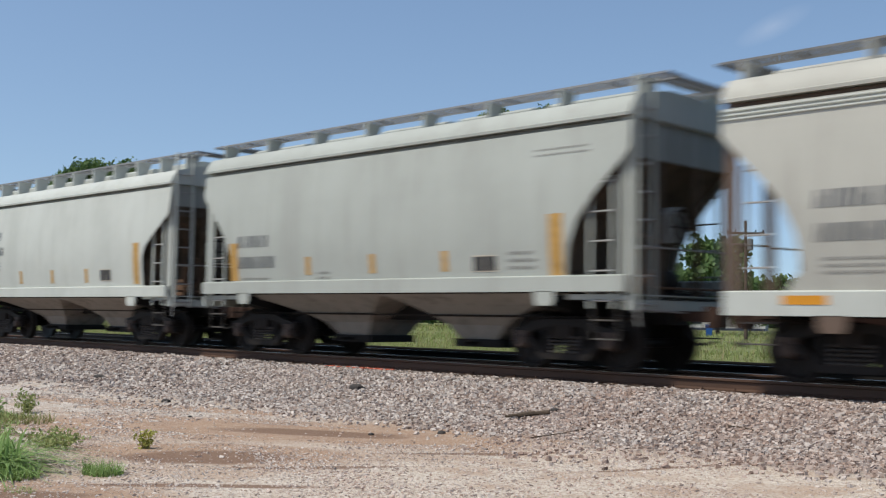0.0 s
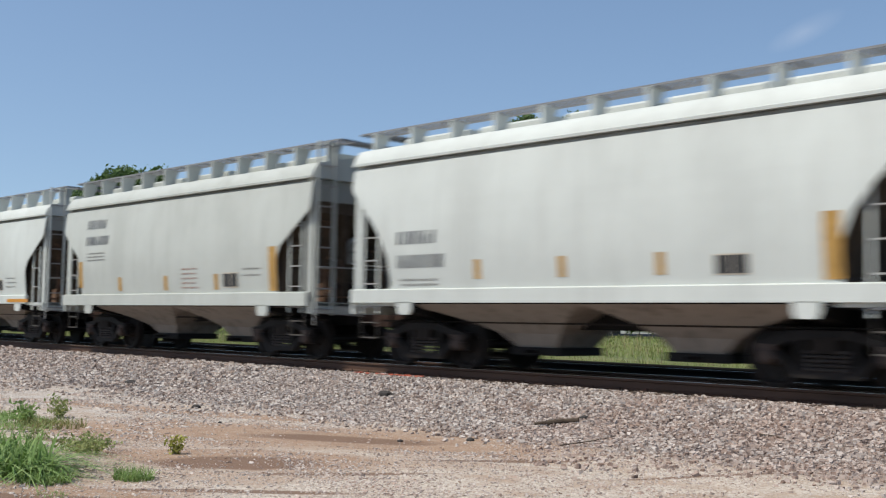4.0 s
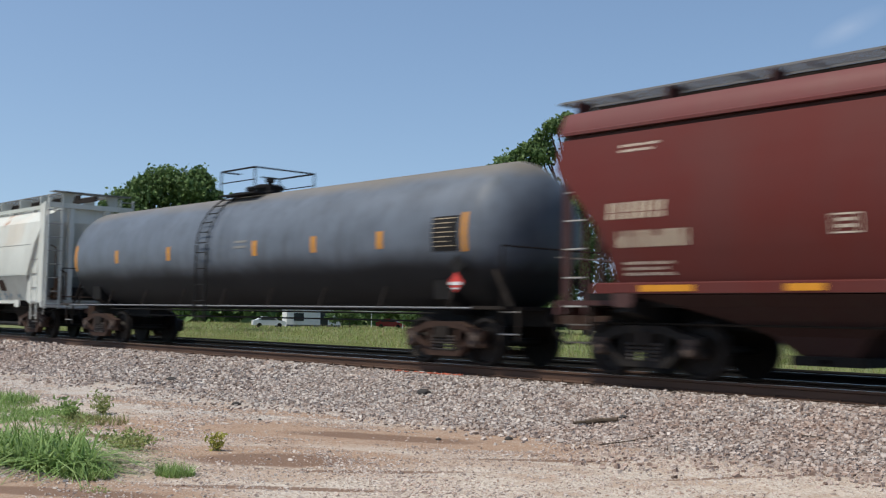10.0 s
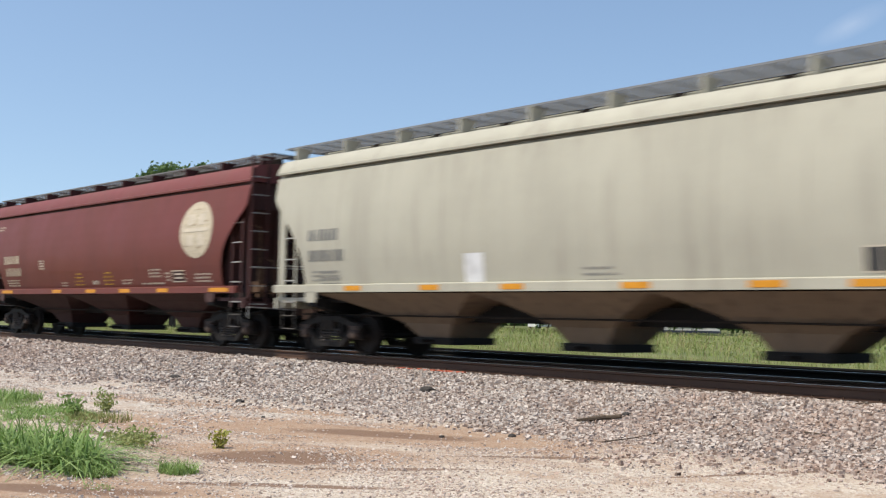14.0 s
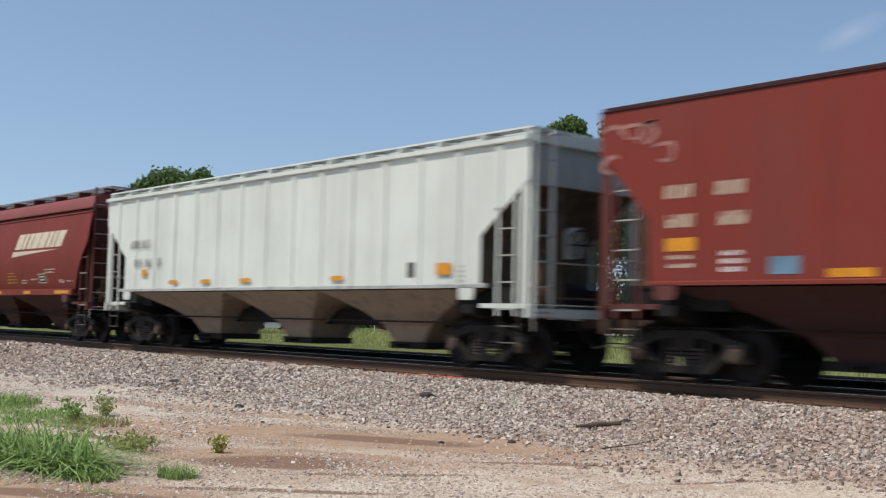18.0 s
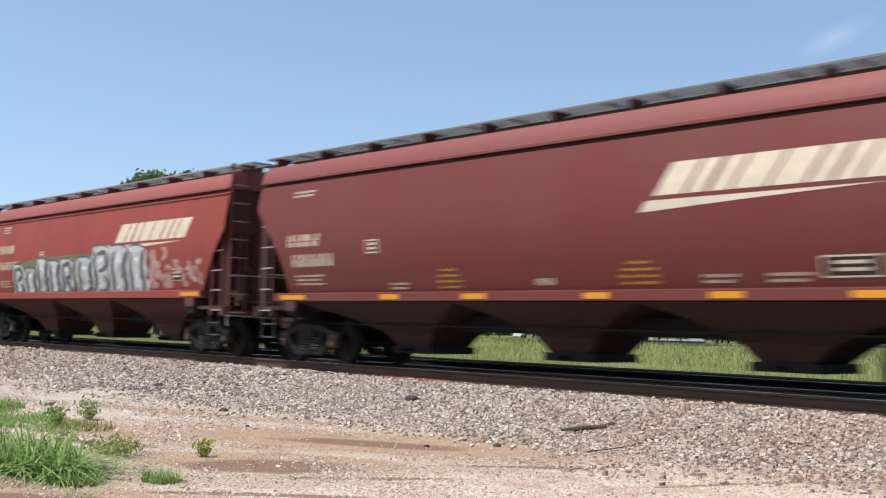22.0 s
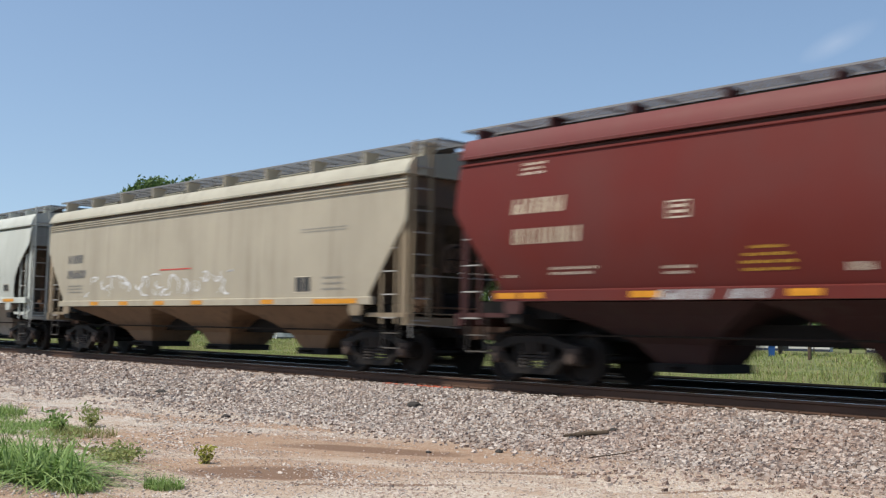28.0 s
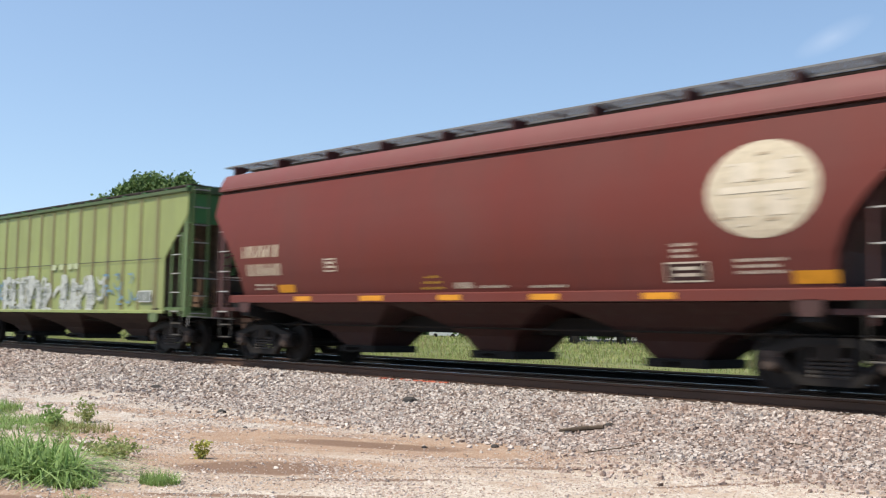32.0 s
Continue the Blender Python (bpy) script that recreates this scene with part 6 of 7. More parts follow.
car, side = two_bay(11.4, "offwhite", "off-white two-bay covered hopper car with tall orange strips", zs=1.14, sill=0.27, eave=3.8)
for x in (3.34, 5.65, 7.91):
    side.bar(x, 1.68, 0.18, 0.36, "paleorange", "reflector")
side.bar(10.14, 1.93, 0.28, 0.95, "paleorange", "reflector")
side.bar(1.14, 1.96, 0.22, 0.7, "paleorange", "reflector")
side.sign(8.5, 1.71, 0.62, 0.34)
side.lines(6.8, 2.0, 0.8, 5, 0.11, "fadedred", 0.035, 10)
side.lines(9.4, 1.95, 0.8, 2, 0.14, "fadedink", 0.04, 11)
marks_dark(side, 11.4, 3.3, 5)
enter(car, 17.75)

car, side = two_bay(11.25, "white", "creamy white two-bay covered hopper car with small orange strips", zs=1.2, cut=CURVED, eave=3.88)
for x in (3.5, 5.4, 7.3):
    side.bar(x, 1.78, 0.16, 0.34, "paleorange", "reflector")
side.bar(10.0, 1.95, 0.26, 0.9, "paleorange", "reflector")
side.sign(8.5, 1.74, 0.55, 0.3)
marks_dark(side, 11.25, 2.4, 6)
enter(car, 30.5)


# ---- the two long cars with round and creased bodies ----
def long_car(L, mat, label, section, body0, body1, low_from, low_mat, roof_z, n_bays, creased):
    """A long hopper car without side sills. section: (half width, height) from the bottom of the body up one side to the roof's middle."""
    car = thing("covered_hopper_car", label, "freight car", "cars of the freight train")
    side = Side(car, [(z, w) for w, z in section if z > 1.0])
    ring = [(-w, z) for w, z in section] + [(w, z) for w, z in section[::-1] if w > 0.001]
    for a, b, nm, m in ((0, low_from + 1, "lower_body", low_mat), (low_from, len(section), "upper_body", mat)):
        sub = section[a:b]
        outline = [(-w, z) for w, z in sub] + [(w, z) for w, z in sub[::-1] if w > 0.001]
        if creased:
            rings = []
            for w, z in sub:
                u = max(0.0, min(1.0, (z - 1.2) / 2.5))
                e = 1.45 * (1 - u) ** 1.0
                rings.append([(body0 + e, -w, z), (body1 - e, -w, z), (body1 - e, max(w, 0.01), z), (body0 + e, max(w, 0.01), z)])
            part(nm, Shape().loft(rings), M[m], car, smooth=20)
        else:
            n = len(outline)
            cz = 2.4
            rings = []
            for x, k in ((body0, 0.86), (body0 + 0.12, 0.97), (body0 + 0.35, 1.0), (body1 - 0.35, 1.0), (body1 - 0.12, 0.97), (body1, 0.86)):
                rings.append([(x, y * k, cz + (z - cz) * (0.5 + 0.5 * k)) for y, z in outline])
            part(nm, Shape().loft(rings), M[m], car, smooth=35)
    span = (body1 - body0 - 3.4) / n_bays
    for i in range(n_bays):
        c = body0 + 1.7 + span * (i + 0.5)
        w = 0.85
        rings = [[(c - 1.1, -w, 1.2), (c + 1.1, -w, 1.2), (c + 1.1, w, 1.2), (c - 1.1, w, 1.2)], [(c - 0.75, -w * 0.95, 1.02), (c + 0.75, -w * 0.95, 1.02), (c + 0.75, w * 0.95, 1.02), (c - 0.75, w * 0.95, 1.02)],
                 [(c - 0.48, -w * 0.88, 0.78), (c + 0.48, -w * 0.88, 0.78), (c + 0.48, w * 0.88, 0.78), (c - 0.48, w * 0.88, 0.78)],
                 [(c - 0.38, -0.6, 0.5), (c + 0.38, -0.6, 0.5), (c + 0.38, 0.6, 0.5), (c - 0.38, 0.6, 0.5)]]
        b = part("hopper_bay", Shape().loft(rings), M["grimy"], car, "round-bottomed discharge hopper", smooth=60)
        part("discharge_gate", Shape().box(c - 0.5, c + 0.5, -0.68, 0.68, 0.4, 0.52), M["black"], b)
    underframe(car, L, 1.2, mat, 1.85, "rusty")
    part("bottom_flange", Shape().box(body0 + 1.0, body1 - 1.0, -1.28, -1.2, 1.1, 1.2), M["white" if not creased else "cream"], car)
    part("discharge_pipe", Shape().rod((3.0, -0.95, 0.42), (L - 3.0, -0.95, 0.42), 0.07, 8), M["black"], car)
    roof_walk(car, L, mat, 4.72, -0.92, -0.3, roof_z, 1.9, "galv" if not creased else "offwhite", "lightgrate" if not creased else "darkgrate", -0.15)
    hatches(car, L - 2, mat, roof_z - 0.02, roof_z + 0.22, 9)
    for q in (-1, 1):
        part("roof_rail", Shape().box(0.3, L - 0.3, q * 1.02 - 0.03, q * 1.02 + 0.03, roof_z + 0.02, roof_z + 0.14), M["rustband" if not creased else "offwhite"], car)
        for e, d in ((0.1, 0.5), (L - 0.45, L - 0.05)) if creased else ((0.1, 0.22), (L - 0.17, L - 0.05)):
            part("corner_post", Shape().box(e, d, q * 1.48 - 0.03, q * 1.48 + 0.03, 1.2, 4.3), M[mat], car)
    for e, q in ((0.0, 1), (L, -1)):
        for y in (-0.6, 0.6):
            # on the round car the end's shade is painted in with the grimy lower-body paint
            part("end_post", Shape().box(min(e + q * 0.1, e + q * 0.3), max(e + q * 0.1, e + q * 0.3), y - 0.08, y + 0.08, 1.2, 4.2), M[mat if creased else "bluedark"], car)
        part("end_beam", Shape().box(min(e + q * 0.06, e + q * 0.2), max(e + q * 0.06, e + q * 0.2), -1.5, 1.5, 4.2, 4.36), M[mat if creased else "bluedark"], car)
        part("end_shelf", Shape().box(min(e - q * 0.12, e + q * 0.3), max(e - q * 0.12, e + q * 0.3), -1.3, 1.3, 4.69, 4.72), M["galv"], car)
        ladder(car, e + q * 0.75, -1.5, 0.6, 2.6, 0, M["dullsteel" if not creased else mat])
        ladder(car, e - q * 0.05, -1.2, 0.95, 4.6, 90, M[mat])
        ladder(car, e - q * 0.05, 1.2, 0.95, 4.6, 90, M[mat])
    brake_gear(car, L, mat, False)
    return car, side


ROUND = [(0.0, 1.06), (0.9, 1.1), (1.18, 1.22), (1.38, 1.5), (1.5, 1.9), (1.55, 2.1), (1.58, 2.5), (1.56, 2.95), (1.45, 3.45), (1.25, 3.85), (0.98, 4.12), (0.6, 4.25), (0.0, 4.3)]
car, side = long_car(18.84, "blue", "long faded blue-grey round-bodied hopper car with rust stains", ROUND, 0.45, 18.1, 5, "bluedark", 4.22, 4, False)
for x in (5.9, 12.3, 15.1):
    side.bar(x, 1.66, 0.2, 0.42, "fadedorange", "reflector", "faded orange reflective strip", slant=-0.4)
side.bar(16.95, 1.95, 0.2, 0.9, "fadedorange", "reflector")
side.sign(12.5, 1.89, 0.6, 0.36, "ink")
side.bar(9.2, 1.72, 0.62, 0.34, "pink", "placard", "pinkish white placard")
side.marks(2.5, 3.3, 2.37, 0.2, 4, "ink", 71)
side.marks(3.5, 4.6, 2.37, 0.2, 6, "ink", 72)
side.outline(5.4, 2.42, 0.3, 0.22, "fadedink", 0.02)
side.lines(7.2, 2.2, 1.0, 2, 0.07, "fadedink", 0.03, 73)
side.lines(14.6, 2.2, 1.6, 2, 0.07, "fadedink", 0.03, 74)
side.bar(9.3, 2.085, 16.4, 0.02, "blue", "side_line", "thin white line along the body")
part("steam_pipe", Shape().rod((3.6, -1.35, 0.9), (15.3, -1.35, 0.95), 0.05, 8).rod((15.3, -1.35, 0.95), (15.42, -1.35, 0.75), 0.05, 8), M["palepipe"], car, "dusty pinkish pipe below the body")
enter(car, 43.1)

CREASED = [(0.0, 1.08), (1.25, 1.1), (1.27, 1.24), (1.57, 2.02), (1.58, 2.06), (1.6, 3.0), (1.48, 3.75), (1.3, 3.95), (1.0, 4.15), (0.6, 4.26), (0.0, 4.3)]
car, side = long_car(18.33, "cream", "long cream-white creased hopper car with rust stains and spray paint", CREASED, 0.25, 18.1, 3, "lowgrey", 4.22, 4, True)
side.bar(9.7, 2.62, 6.7, 0.72, "patchwhite", "patch", "large white repainted patch")
side.sign(14.7, 1.71, 0.5, 0.36, "rusty", "rusty")
side.bar(9.2, 3.01, 16.4, 0.015, "fadedink", "side_seam")
side.bar(9.2, 2.04, 14.8, 0.04, "white", "side_line")
side.marks(2.6, 3.5, 2.68, 0.24, 4, "fadedink", 81)
side.marks(2.6, 4.1, 2.25, 0.2, 6, "fadedink", 82)
side.lines(4.7, 2.55, 0.4, 3, 0.14, "fadedink", 0.04, 83)
side.scrawl(8.8, 12.4, 1.46, 1.94, 16, 0.11, "fadedolive", 84, "faded olive spray-painted stroke", size=0.34)
side.scrawl(8.8, 12.4, 1.46, 1.94, 9, 0.06, "smoke", 85, "thin dark spray-painted outline", 0.014, size=0.4)
side.scrawl(5.2, 16.2, 1.26, 1.42, 34, 0.07, "ghostblue", 86, "washed-out blue spray-painted stroke", size=0.22)
for x in (4.4, 6.7, 11.2):
    side.bar(x, 1.65, 0.16, 0.36, "fadedorange", "reflector", "rust-streaked orange strip", slant=-0.3)
for e in (0.75, 17.6):
    for q in (-1, 1):
        part("end_web", Shape().prism([(e - 0.7, 1.2), (e + 0.7, 1.2), (e + (0.25 if e < 5 else 0.62), 3.4), (e - (0.62 if e < 5 else 0.25), 3.4)], q * 1.46 - 0.02, q * 1.46 + 0.02), M["cream"], car,
             "triangular end web plate")
for q in (-1, 1):
    part("corner_bracket", Shape().prism([(-0.16, 4.62), (0.42, 4.62), (0.42, 4.7), (0.1, 4.72), (-0.16, 4.7)], q * 1.2 - 0.14, q * 1.2 + 0.14), M["rustorange"], car, "orange flaked bracket at the roof corner")
enter(car, 63.12)


# ---- the tank car ----
def tank_car():
    L = 19.26
    car = thing("tank_car", "dark grey cylindrical tank car with orange strips", "freight car", "cars of the freight train")
    R, cz = 1.46, 2.48
    prof = [(0.22, 0.02), (0.25, 0.45), (0.34, 0.85), (0.5, 1.18), (0.75, 1.39), (0.95, R), (L - 0.95, R), (L - 0.75, 1.39), (L - 0.5, 1.18), (L - 0.34, 0.85), (L - 0.25, 0.45), (L - 0.22, 0.02)]
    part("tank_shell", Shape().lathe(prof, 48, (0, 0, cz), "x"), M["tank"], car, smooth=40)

    def arc_mark(name, x0, x1, a0, a1, mat, label="", lift=0.006):
        """A mark on the shell between two angles, measured down from the top on the sunny side."""
        n = max(2, int(abs(a1 - a0) / 4))
        v = []
        for i in range(n + 1):
            a = radians(a0 + (a1 - a0) * i / n)
            v += [(x0, -(R + lift) * math.sin(a), cz + (R + lift) * math.cos(a)), (x1, -(R + lift) * math.sin(a), cz + (R + lift) * math.cos(a))]
        part(name, Shape().add(v, [(2 * i, 2 * i + 1, 2 * i + 3, 2 * i + 2) for i in range(n)]), M[mat], car, label)

    for x in (3.79, 6.83, 11.01, 13.39, 15.7):
        arc_mark("reflector", x - 0.085, x + 0.085, 85, 99, "orange", "orange reflective strip")
    arc_mark("reflector", 0.98, 1.12, 76, 106, "orange", "tall orange reflective band")
    arc_mark("reflector", 18.14, 18.27, 75, 104, "orange", "tall orange reflective band")
    arc_mark("data_panel", 17.3, 18.05, 77, 103, "black", "black stencil panel with pale lines")
    for k in range(7):
        arc_mark("stencil_line", 17.36, 17.98 - 0.1 * (k % 3), 78.5 + k * 3.4, 79.2 + k * 3.4, "emblem_grime", lift=0.012)
    for k in range(2):
        arc_mark("stencil_line", 10.1, 10.65, 84 + k * 5, 86 + k * 5, "fadedink")
    arc_mark("jacket_band", 9.3, 9.4, 0, 175, "tank", "shell seam band")
    # ladder up the shell, platform with rails and fittings on top
    lad = part("ladder", Shape().box(8.42, 8.47, -1.56, -1.52, 0.7, 2.6).box(8.92, 8.97, -1.56, -1.52, 0.7, 2.6), M["black"], car)
    for i in range(5):
        part("rung", Shape().rod((8.44, -1.54, 0.8 + i * 0.4), (8.95, -1.54, 0.8 + i * 0.4), 0.014, 5), M["black"], lad)
    arc = [radians(a) for a in range(84, 23, -10)]
    for p in arc[:-1]:
        part("rung", Shape().rod((8.445, -1.55 * math.sin(p), cz + 1.55 * math.cos(p)), (8.955, -1.55 * math.sin(p), cz + 1.55 * math.cos(p)), 0.014, 5), M["black"], lad)
    for x in (8.445, 8.955):
        tube = [[(x + 0.022 * math.cos(u), -(1.55 + 0.022 * math.sin(u)) * math.sin(p), cz + (1.55 + 0.022 * math.sin(u)) * math.cos(p)) for u in [1.257 * k for k in range(5)]] for p in arc]
        part("curved_stile", Shape().loft(tube), M["black"], lad)
    X0, X1 = 8.42, 10.02
    for y in (-1, 1):
        part("platform", Shape().box(X0, X1, min(y * 0.5, y * 0.9), max(y * 0.5, y * 0.9), 3.86, 3.9), M["black"], car, "black steel grating platform")
    part("platform", Shape().box(X0, X0 + 0.4, -0.5, 0.5, 3.97, 4.0), M["black"], car)
    for y in (-0.88, 0.88):
        r = Shape().rod((X0, y, 3.88), (X0, y, 4.5), 0.02, 6).rod((X0, y, 4.5), (X1, y, 4.5), 0.024, 6).rod((X1, y, 4.5), (X1, y, 3.88), 0.02, 6)
        r.rod((X0, y, 4.2), (X1, y, 4.2), 0.014, 6)
        r.rod((X0, y, 4.5), (X0, y * 0.35, 4.5), 0.02, 6).rod((X1, y, 4.5), (X1, 0, 4.5), 0.02, 6)
        part("safety_rail", r, M["black"], car, "thin dark safety rail")
    part("manway", Shape().lathe([(3.85, 0.34), (4.08, 0.34), (4.08, 0.4), (4.14, 0.4), (4.18, 0.3), (4.2, 0.05)], 18, (9.3, 0, 0), "z"), M["black"], car, smooth=40)
    for x, h in ((8.75, 4.25), (9.8, 4.32), (8.9, 4.15)):
        part("valve", Shape().lathe([(3.8, 0.12), (3.95, 0.12), (3.97, 0.07), (h - 0.14, 0.07), (h - 0.12, 0.12), (h - 0.03, 0.12), (h, 0.05)], 12, (x, -0.3 if x > 8.8 else 0.3, 0), "z"), M["black"], car)
    # stub sills, saddles, struts and the side handrail
    for e, q in ((0.0, 1), (L, -1)):
        a, b = sorted((e, e + q * 3.6))
        part("stub_sill", Shape().box(a, b, -0.3, 0.3, 0.76, 1.1), M["black"], car)
        part("saddle", Shape().prism([(-1.15, 1.25), (-0.6, 0.95), (0.6, 0.95), (1.15, 1.25), (1.2, 1.7), (-1.2, 1.7)], e + q * 1.7, e + q * 2.2, "x"), M["black"], car)
        a, b = sorted((e, e + q * 0.9))
        part("end_platform", Shape().box(a, b, -1.45, 1.45, 1.06, 1.12), M["grimy"], car)
        for y in (-1.1, 1.1):
            part("end_strut", Shape().rod((e + q * 0.15, y, 1.1), (e + q * 0.85, y * 0.95, 2.1), 0.05, 6), M["grimy"], car)
        ladder(car, e + q * 0.1, -1.2, 0.5, 1.1, 0, M["grimy"])
        part("end_handrail", Shape().rod((e + q * 0.05, -1.45, 1.12), (e + q * 0.05, -1.45, 2.2), 0.018, 6).rod((e + q * 0.05, -1.45, 2.2), (e + q * 0.05, 1.45, 2.2), 0.018, 6)
             .rod((e + q * 0.05, 1.45, 2.2), (e + q * 0.05, 1.45, 1.12), 0.018, 6), M["grimy"], car)
        coupler(car, e, -q)
        truck(car, e + q * 2.0, "rusty")
    for y in (-1.5, 1.5):
        part("side_handrail", Shape().rod((0.8, y, 1.08), (L - 0.8, y, 1.08), 0.02, 6), M["galv"], car, "pale steel handrail along the tank")
        for k in range(9):
            x = 1.4 + (L - 2.8) * k / 8
            part("rail_bracket", Shape().rod((x, y, 1.08), (x + 0.06, y * 0.92, 1.5), 0.03, 5), M["grimy"], car)
        part("brake_pipe", Shape().rod((2.4, y * 0.5, 0.82), (L - 2.4, y * 0.5, 0.82), 0.02, 6).rod((2.4, y * 0.62, 0.98), (L - 2.4, y * 0.62, 0.98), 0.016, 6), M["black"], car)
    pl = part("placard_holder", Shape().prism([(18.1, 1.66), (17.9, 1.86), (18.1, 2.06), (18.3, 1.86)], -1.53, -1.50), M["black"], car)
    part("placard", Shape().prism([(18.1, 1.36), (17.91, 1.55), (18.1, 1.74), (18.29, 1.55)], -1.55, -1.53), M["signred"], pl, "red and white diamond placard")
    part("placard_stripe", Shape().box(17.95, 18.25, -1.558, -1.55, 1.5, 1.56).box(18.02, 18.18, -1.558, -1.55, 1.42, 1.45), M["spraywhite"], pl)
    side = Side(car, [(1.0, 1.5), (4.0, 1.5)])
    return car


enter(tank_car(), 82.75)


# ---- the red, brown and pale three-bay cars ----
def fleet(side, seed, marks, box, yellow, bits, sign, strips, zs=1.405, top=None, small=None, swoosh=None, emblem=None):
    """Cream reporting marks, data boxes, emblem and orange strips of the railroad's own cars.
    marks, top, small, bits: (from x, width, height, lines); box: (x, z); yellow: (x, top, width); sign: (x, z, width); strips: (x, width)."""
    for k, (x, w, z, count) in enumerate(marks):
        side.marks(x, x + w, z, 0.26, count, "tan_mark", seed + k)
    for n, row in enumerate(([top] if top else []) + ([small] if small else []) + list(bits)):
        x, w, z, lines = row
        if lines == 0:
            side.marks(x, x + w, z, 0.11, 3, "letter", seed + 10 + n, "data_panel", slant=0)
        for k in range(lines):
            side.marks(x, x + w * (1 - 0.12 * (k % 2)), z + 0.085 * ((lines - 1) / 2 - k), 0.045, max(3, int(w / 0.085)), "letter", seed + 20 + n + k, "stencil_line", slant=0)
    side.outline(box[0], box[1], 0.4, 0.27, "letter", 0.024)
    for x, z, w in yellow:
        for k, u in enumerate((0.62, 0.88, 1.0, 0.94)):
            side.marks(x - w * u / 2, x + w * u / 2, z - 0.105 * k, 0.042, 6, "yellow", seed + k, "stencil_line", slant=0)
    x, z, w = sign
    side.bar(x, z, w, 0.28, "bay_brown", "data_panel")
    side.outline(x, z, w + 0.04, 0.3, "letter", 0.025)
    for x, w in strips:
        sill_strips(side, 0, zs, (x,), w, 0.1)
    if swoosh:
        side.swoosh(swoosh, 2.68, "letter")
    if emblem:
        side.round_emblem(*emblem)


def three_bay(L, mat, label, **kw):
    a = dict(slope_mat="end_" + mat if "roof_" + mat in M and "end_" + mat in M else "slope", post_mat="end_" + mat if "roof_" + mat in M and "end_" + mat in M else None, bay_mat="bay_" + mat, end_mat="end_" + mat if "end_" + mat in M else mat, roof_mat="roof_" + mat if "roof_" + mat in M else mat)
    a.update(kw)
    return hopper(L, mat, label, **a)


ROUND_CUT = dict(cut=CURVED, zs=1.33, sill=0.15, eave=3.99, fascia=0.28, base=1.5, bulge=0.15, walk_z=4.69)
FLEET_ROUND = dict(ROUND_CUT, base=1.41, bulge=0.225, tuck=0.07, fascia=0.355, crown=0.14, walk_z=4.66, board="darkgrate", sill_in=(0.88, 0.3), ladder_at=0.42, walk_in=-0.57)
ANGLE_CUT = dict(cut=ANGLED, zs=1.42, sill=0.17, eave=4.02, fascia=0.345, crown=0.16, base=1.45, bulge=0.18, tuck=0.07, eave_ribs=1, walk_z=4.67, board="lightgrate", ladder_at=0.38, walk_in=-0.57)

car, side = three_bay(16.96, "brown", "oxide brown three-bay covered hopper car with a slanted emblem", ends="end_brown", **FLEET_ROUND)
fleet(side, 20, ((1.2, 1.15, 2.63, 4), (1.36, 1.4, 2.18, 6)), (5.22, 2.25), ((7.43, 1.92, 0.72), (9.4, 1.9, 0.82)),
      ((6.1, 0.45, 1.63, 2), (8.44, 0.42, 1.66, 0), (10.36, 0.52, 1.66, 2), (11.46, 1.3, 1.6, 1), (14.3, 0.3, 1.79, 3), (14.7, 0.85, 1.93, 3), (14.99, 0.7, 1.61, 1)), (13.94, 1.76, 0.6),
      ((2.33, 1.0), (4.64, 0.58), (7.04, 0.62), (9.85, 0.54), (12.28, 0.54), (14.4, 0.46), (15.86, 0.55)), top=(1.35, 0.75, 3.64, 2), small=(1.45, 0.95, 1.72, 3), swoosh=10.7)
enter(car, 103.31)

car, side = three_bay(16.93, "fadedbrown", "faded oxide brown three-bay covered hopper car with a round emblem", ends="end_fadedbrown", **FLEET_ROUND)
fleet(side, 30, ((1.57, 1.38, 2.46, 4), (1.6, 1.4, 2.06, 6)), (4.76, 2.25), ((7.47, 1.92, 0.72), (9.47, 1.92, 0.72)),
      ((6.1, 0.5, 1.63, 2), (8.4, 0.42, 1.66, 0), (10.35, 0.6, 1.66, 2), (11.5, 1.3, 1.6, 1), (12.0, 0.7, 1.87, 3), (12.92, 0.3, 1.77, 3), (14.44, 0.87, 1.72, 3)), (13.62, 1.77, 0.66),
      ((1.98, 0.95), (6.11, 0.66), (8.57, 0.65), (10.76, 0.65), (12.98, 0.6), (15.85, 0.9)), top=(0.6, 0.75, 3.57, 2), small=(1.65, 1.1, 1.7, 3), emblem=(14.66, 2.92, 0.81, 0.715))
enter(car, 121.58)

car, side = three_bay(16.84, "tan", "tan three-bay covered hopper car with one white patch", **ROUND_CUT)
marks_dark(side, 16.84, 2.55, 12)
sill_strips(side, 16.84, 1.41, (3.0, 5.4, 7.6, 10.3, 12.6), 0.55, 0.1, (14.6,))
side.bar(6.6, 1.75, 0.5, 0.55, "spraywhite", "patch", "white repainted patch")
side.sign(14.3, 1.72, 0.55, 0.36)
side.lines(2.2, 1.75, 0.8, 3, 0.12, "fadedink", 0.05, 13)
side.lines(9.6, 1.7, 0.8, 3, 0.1, "fadedink", 0.04, 14)
enter(car, 139.81)

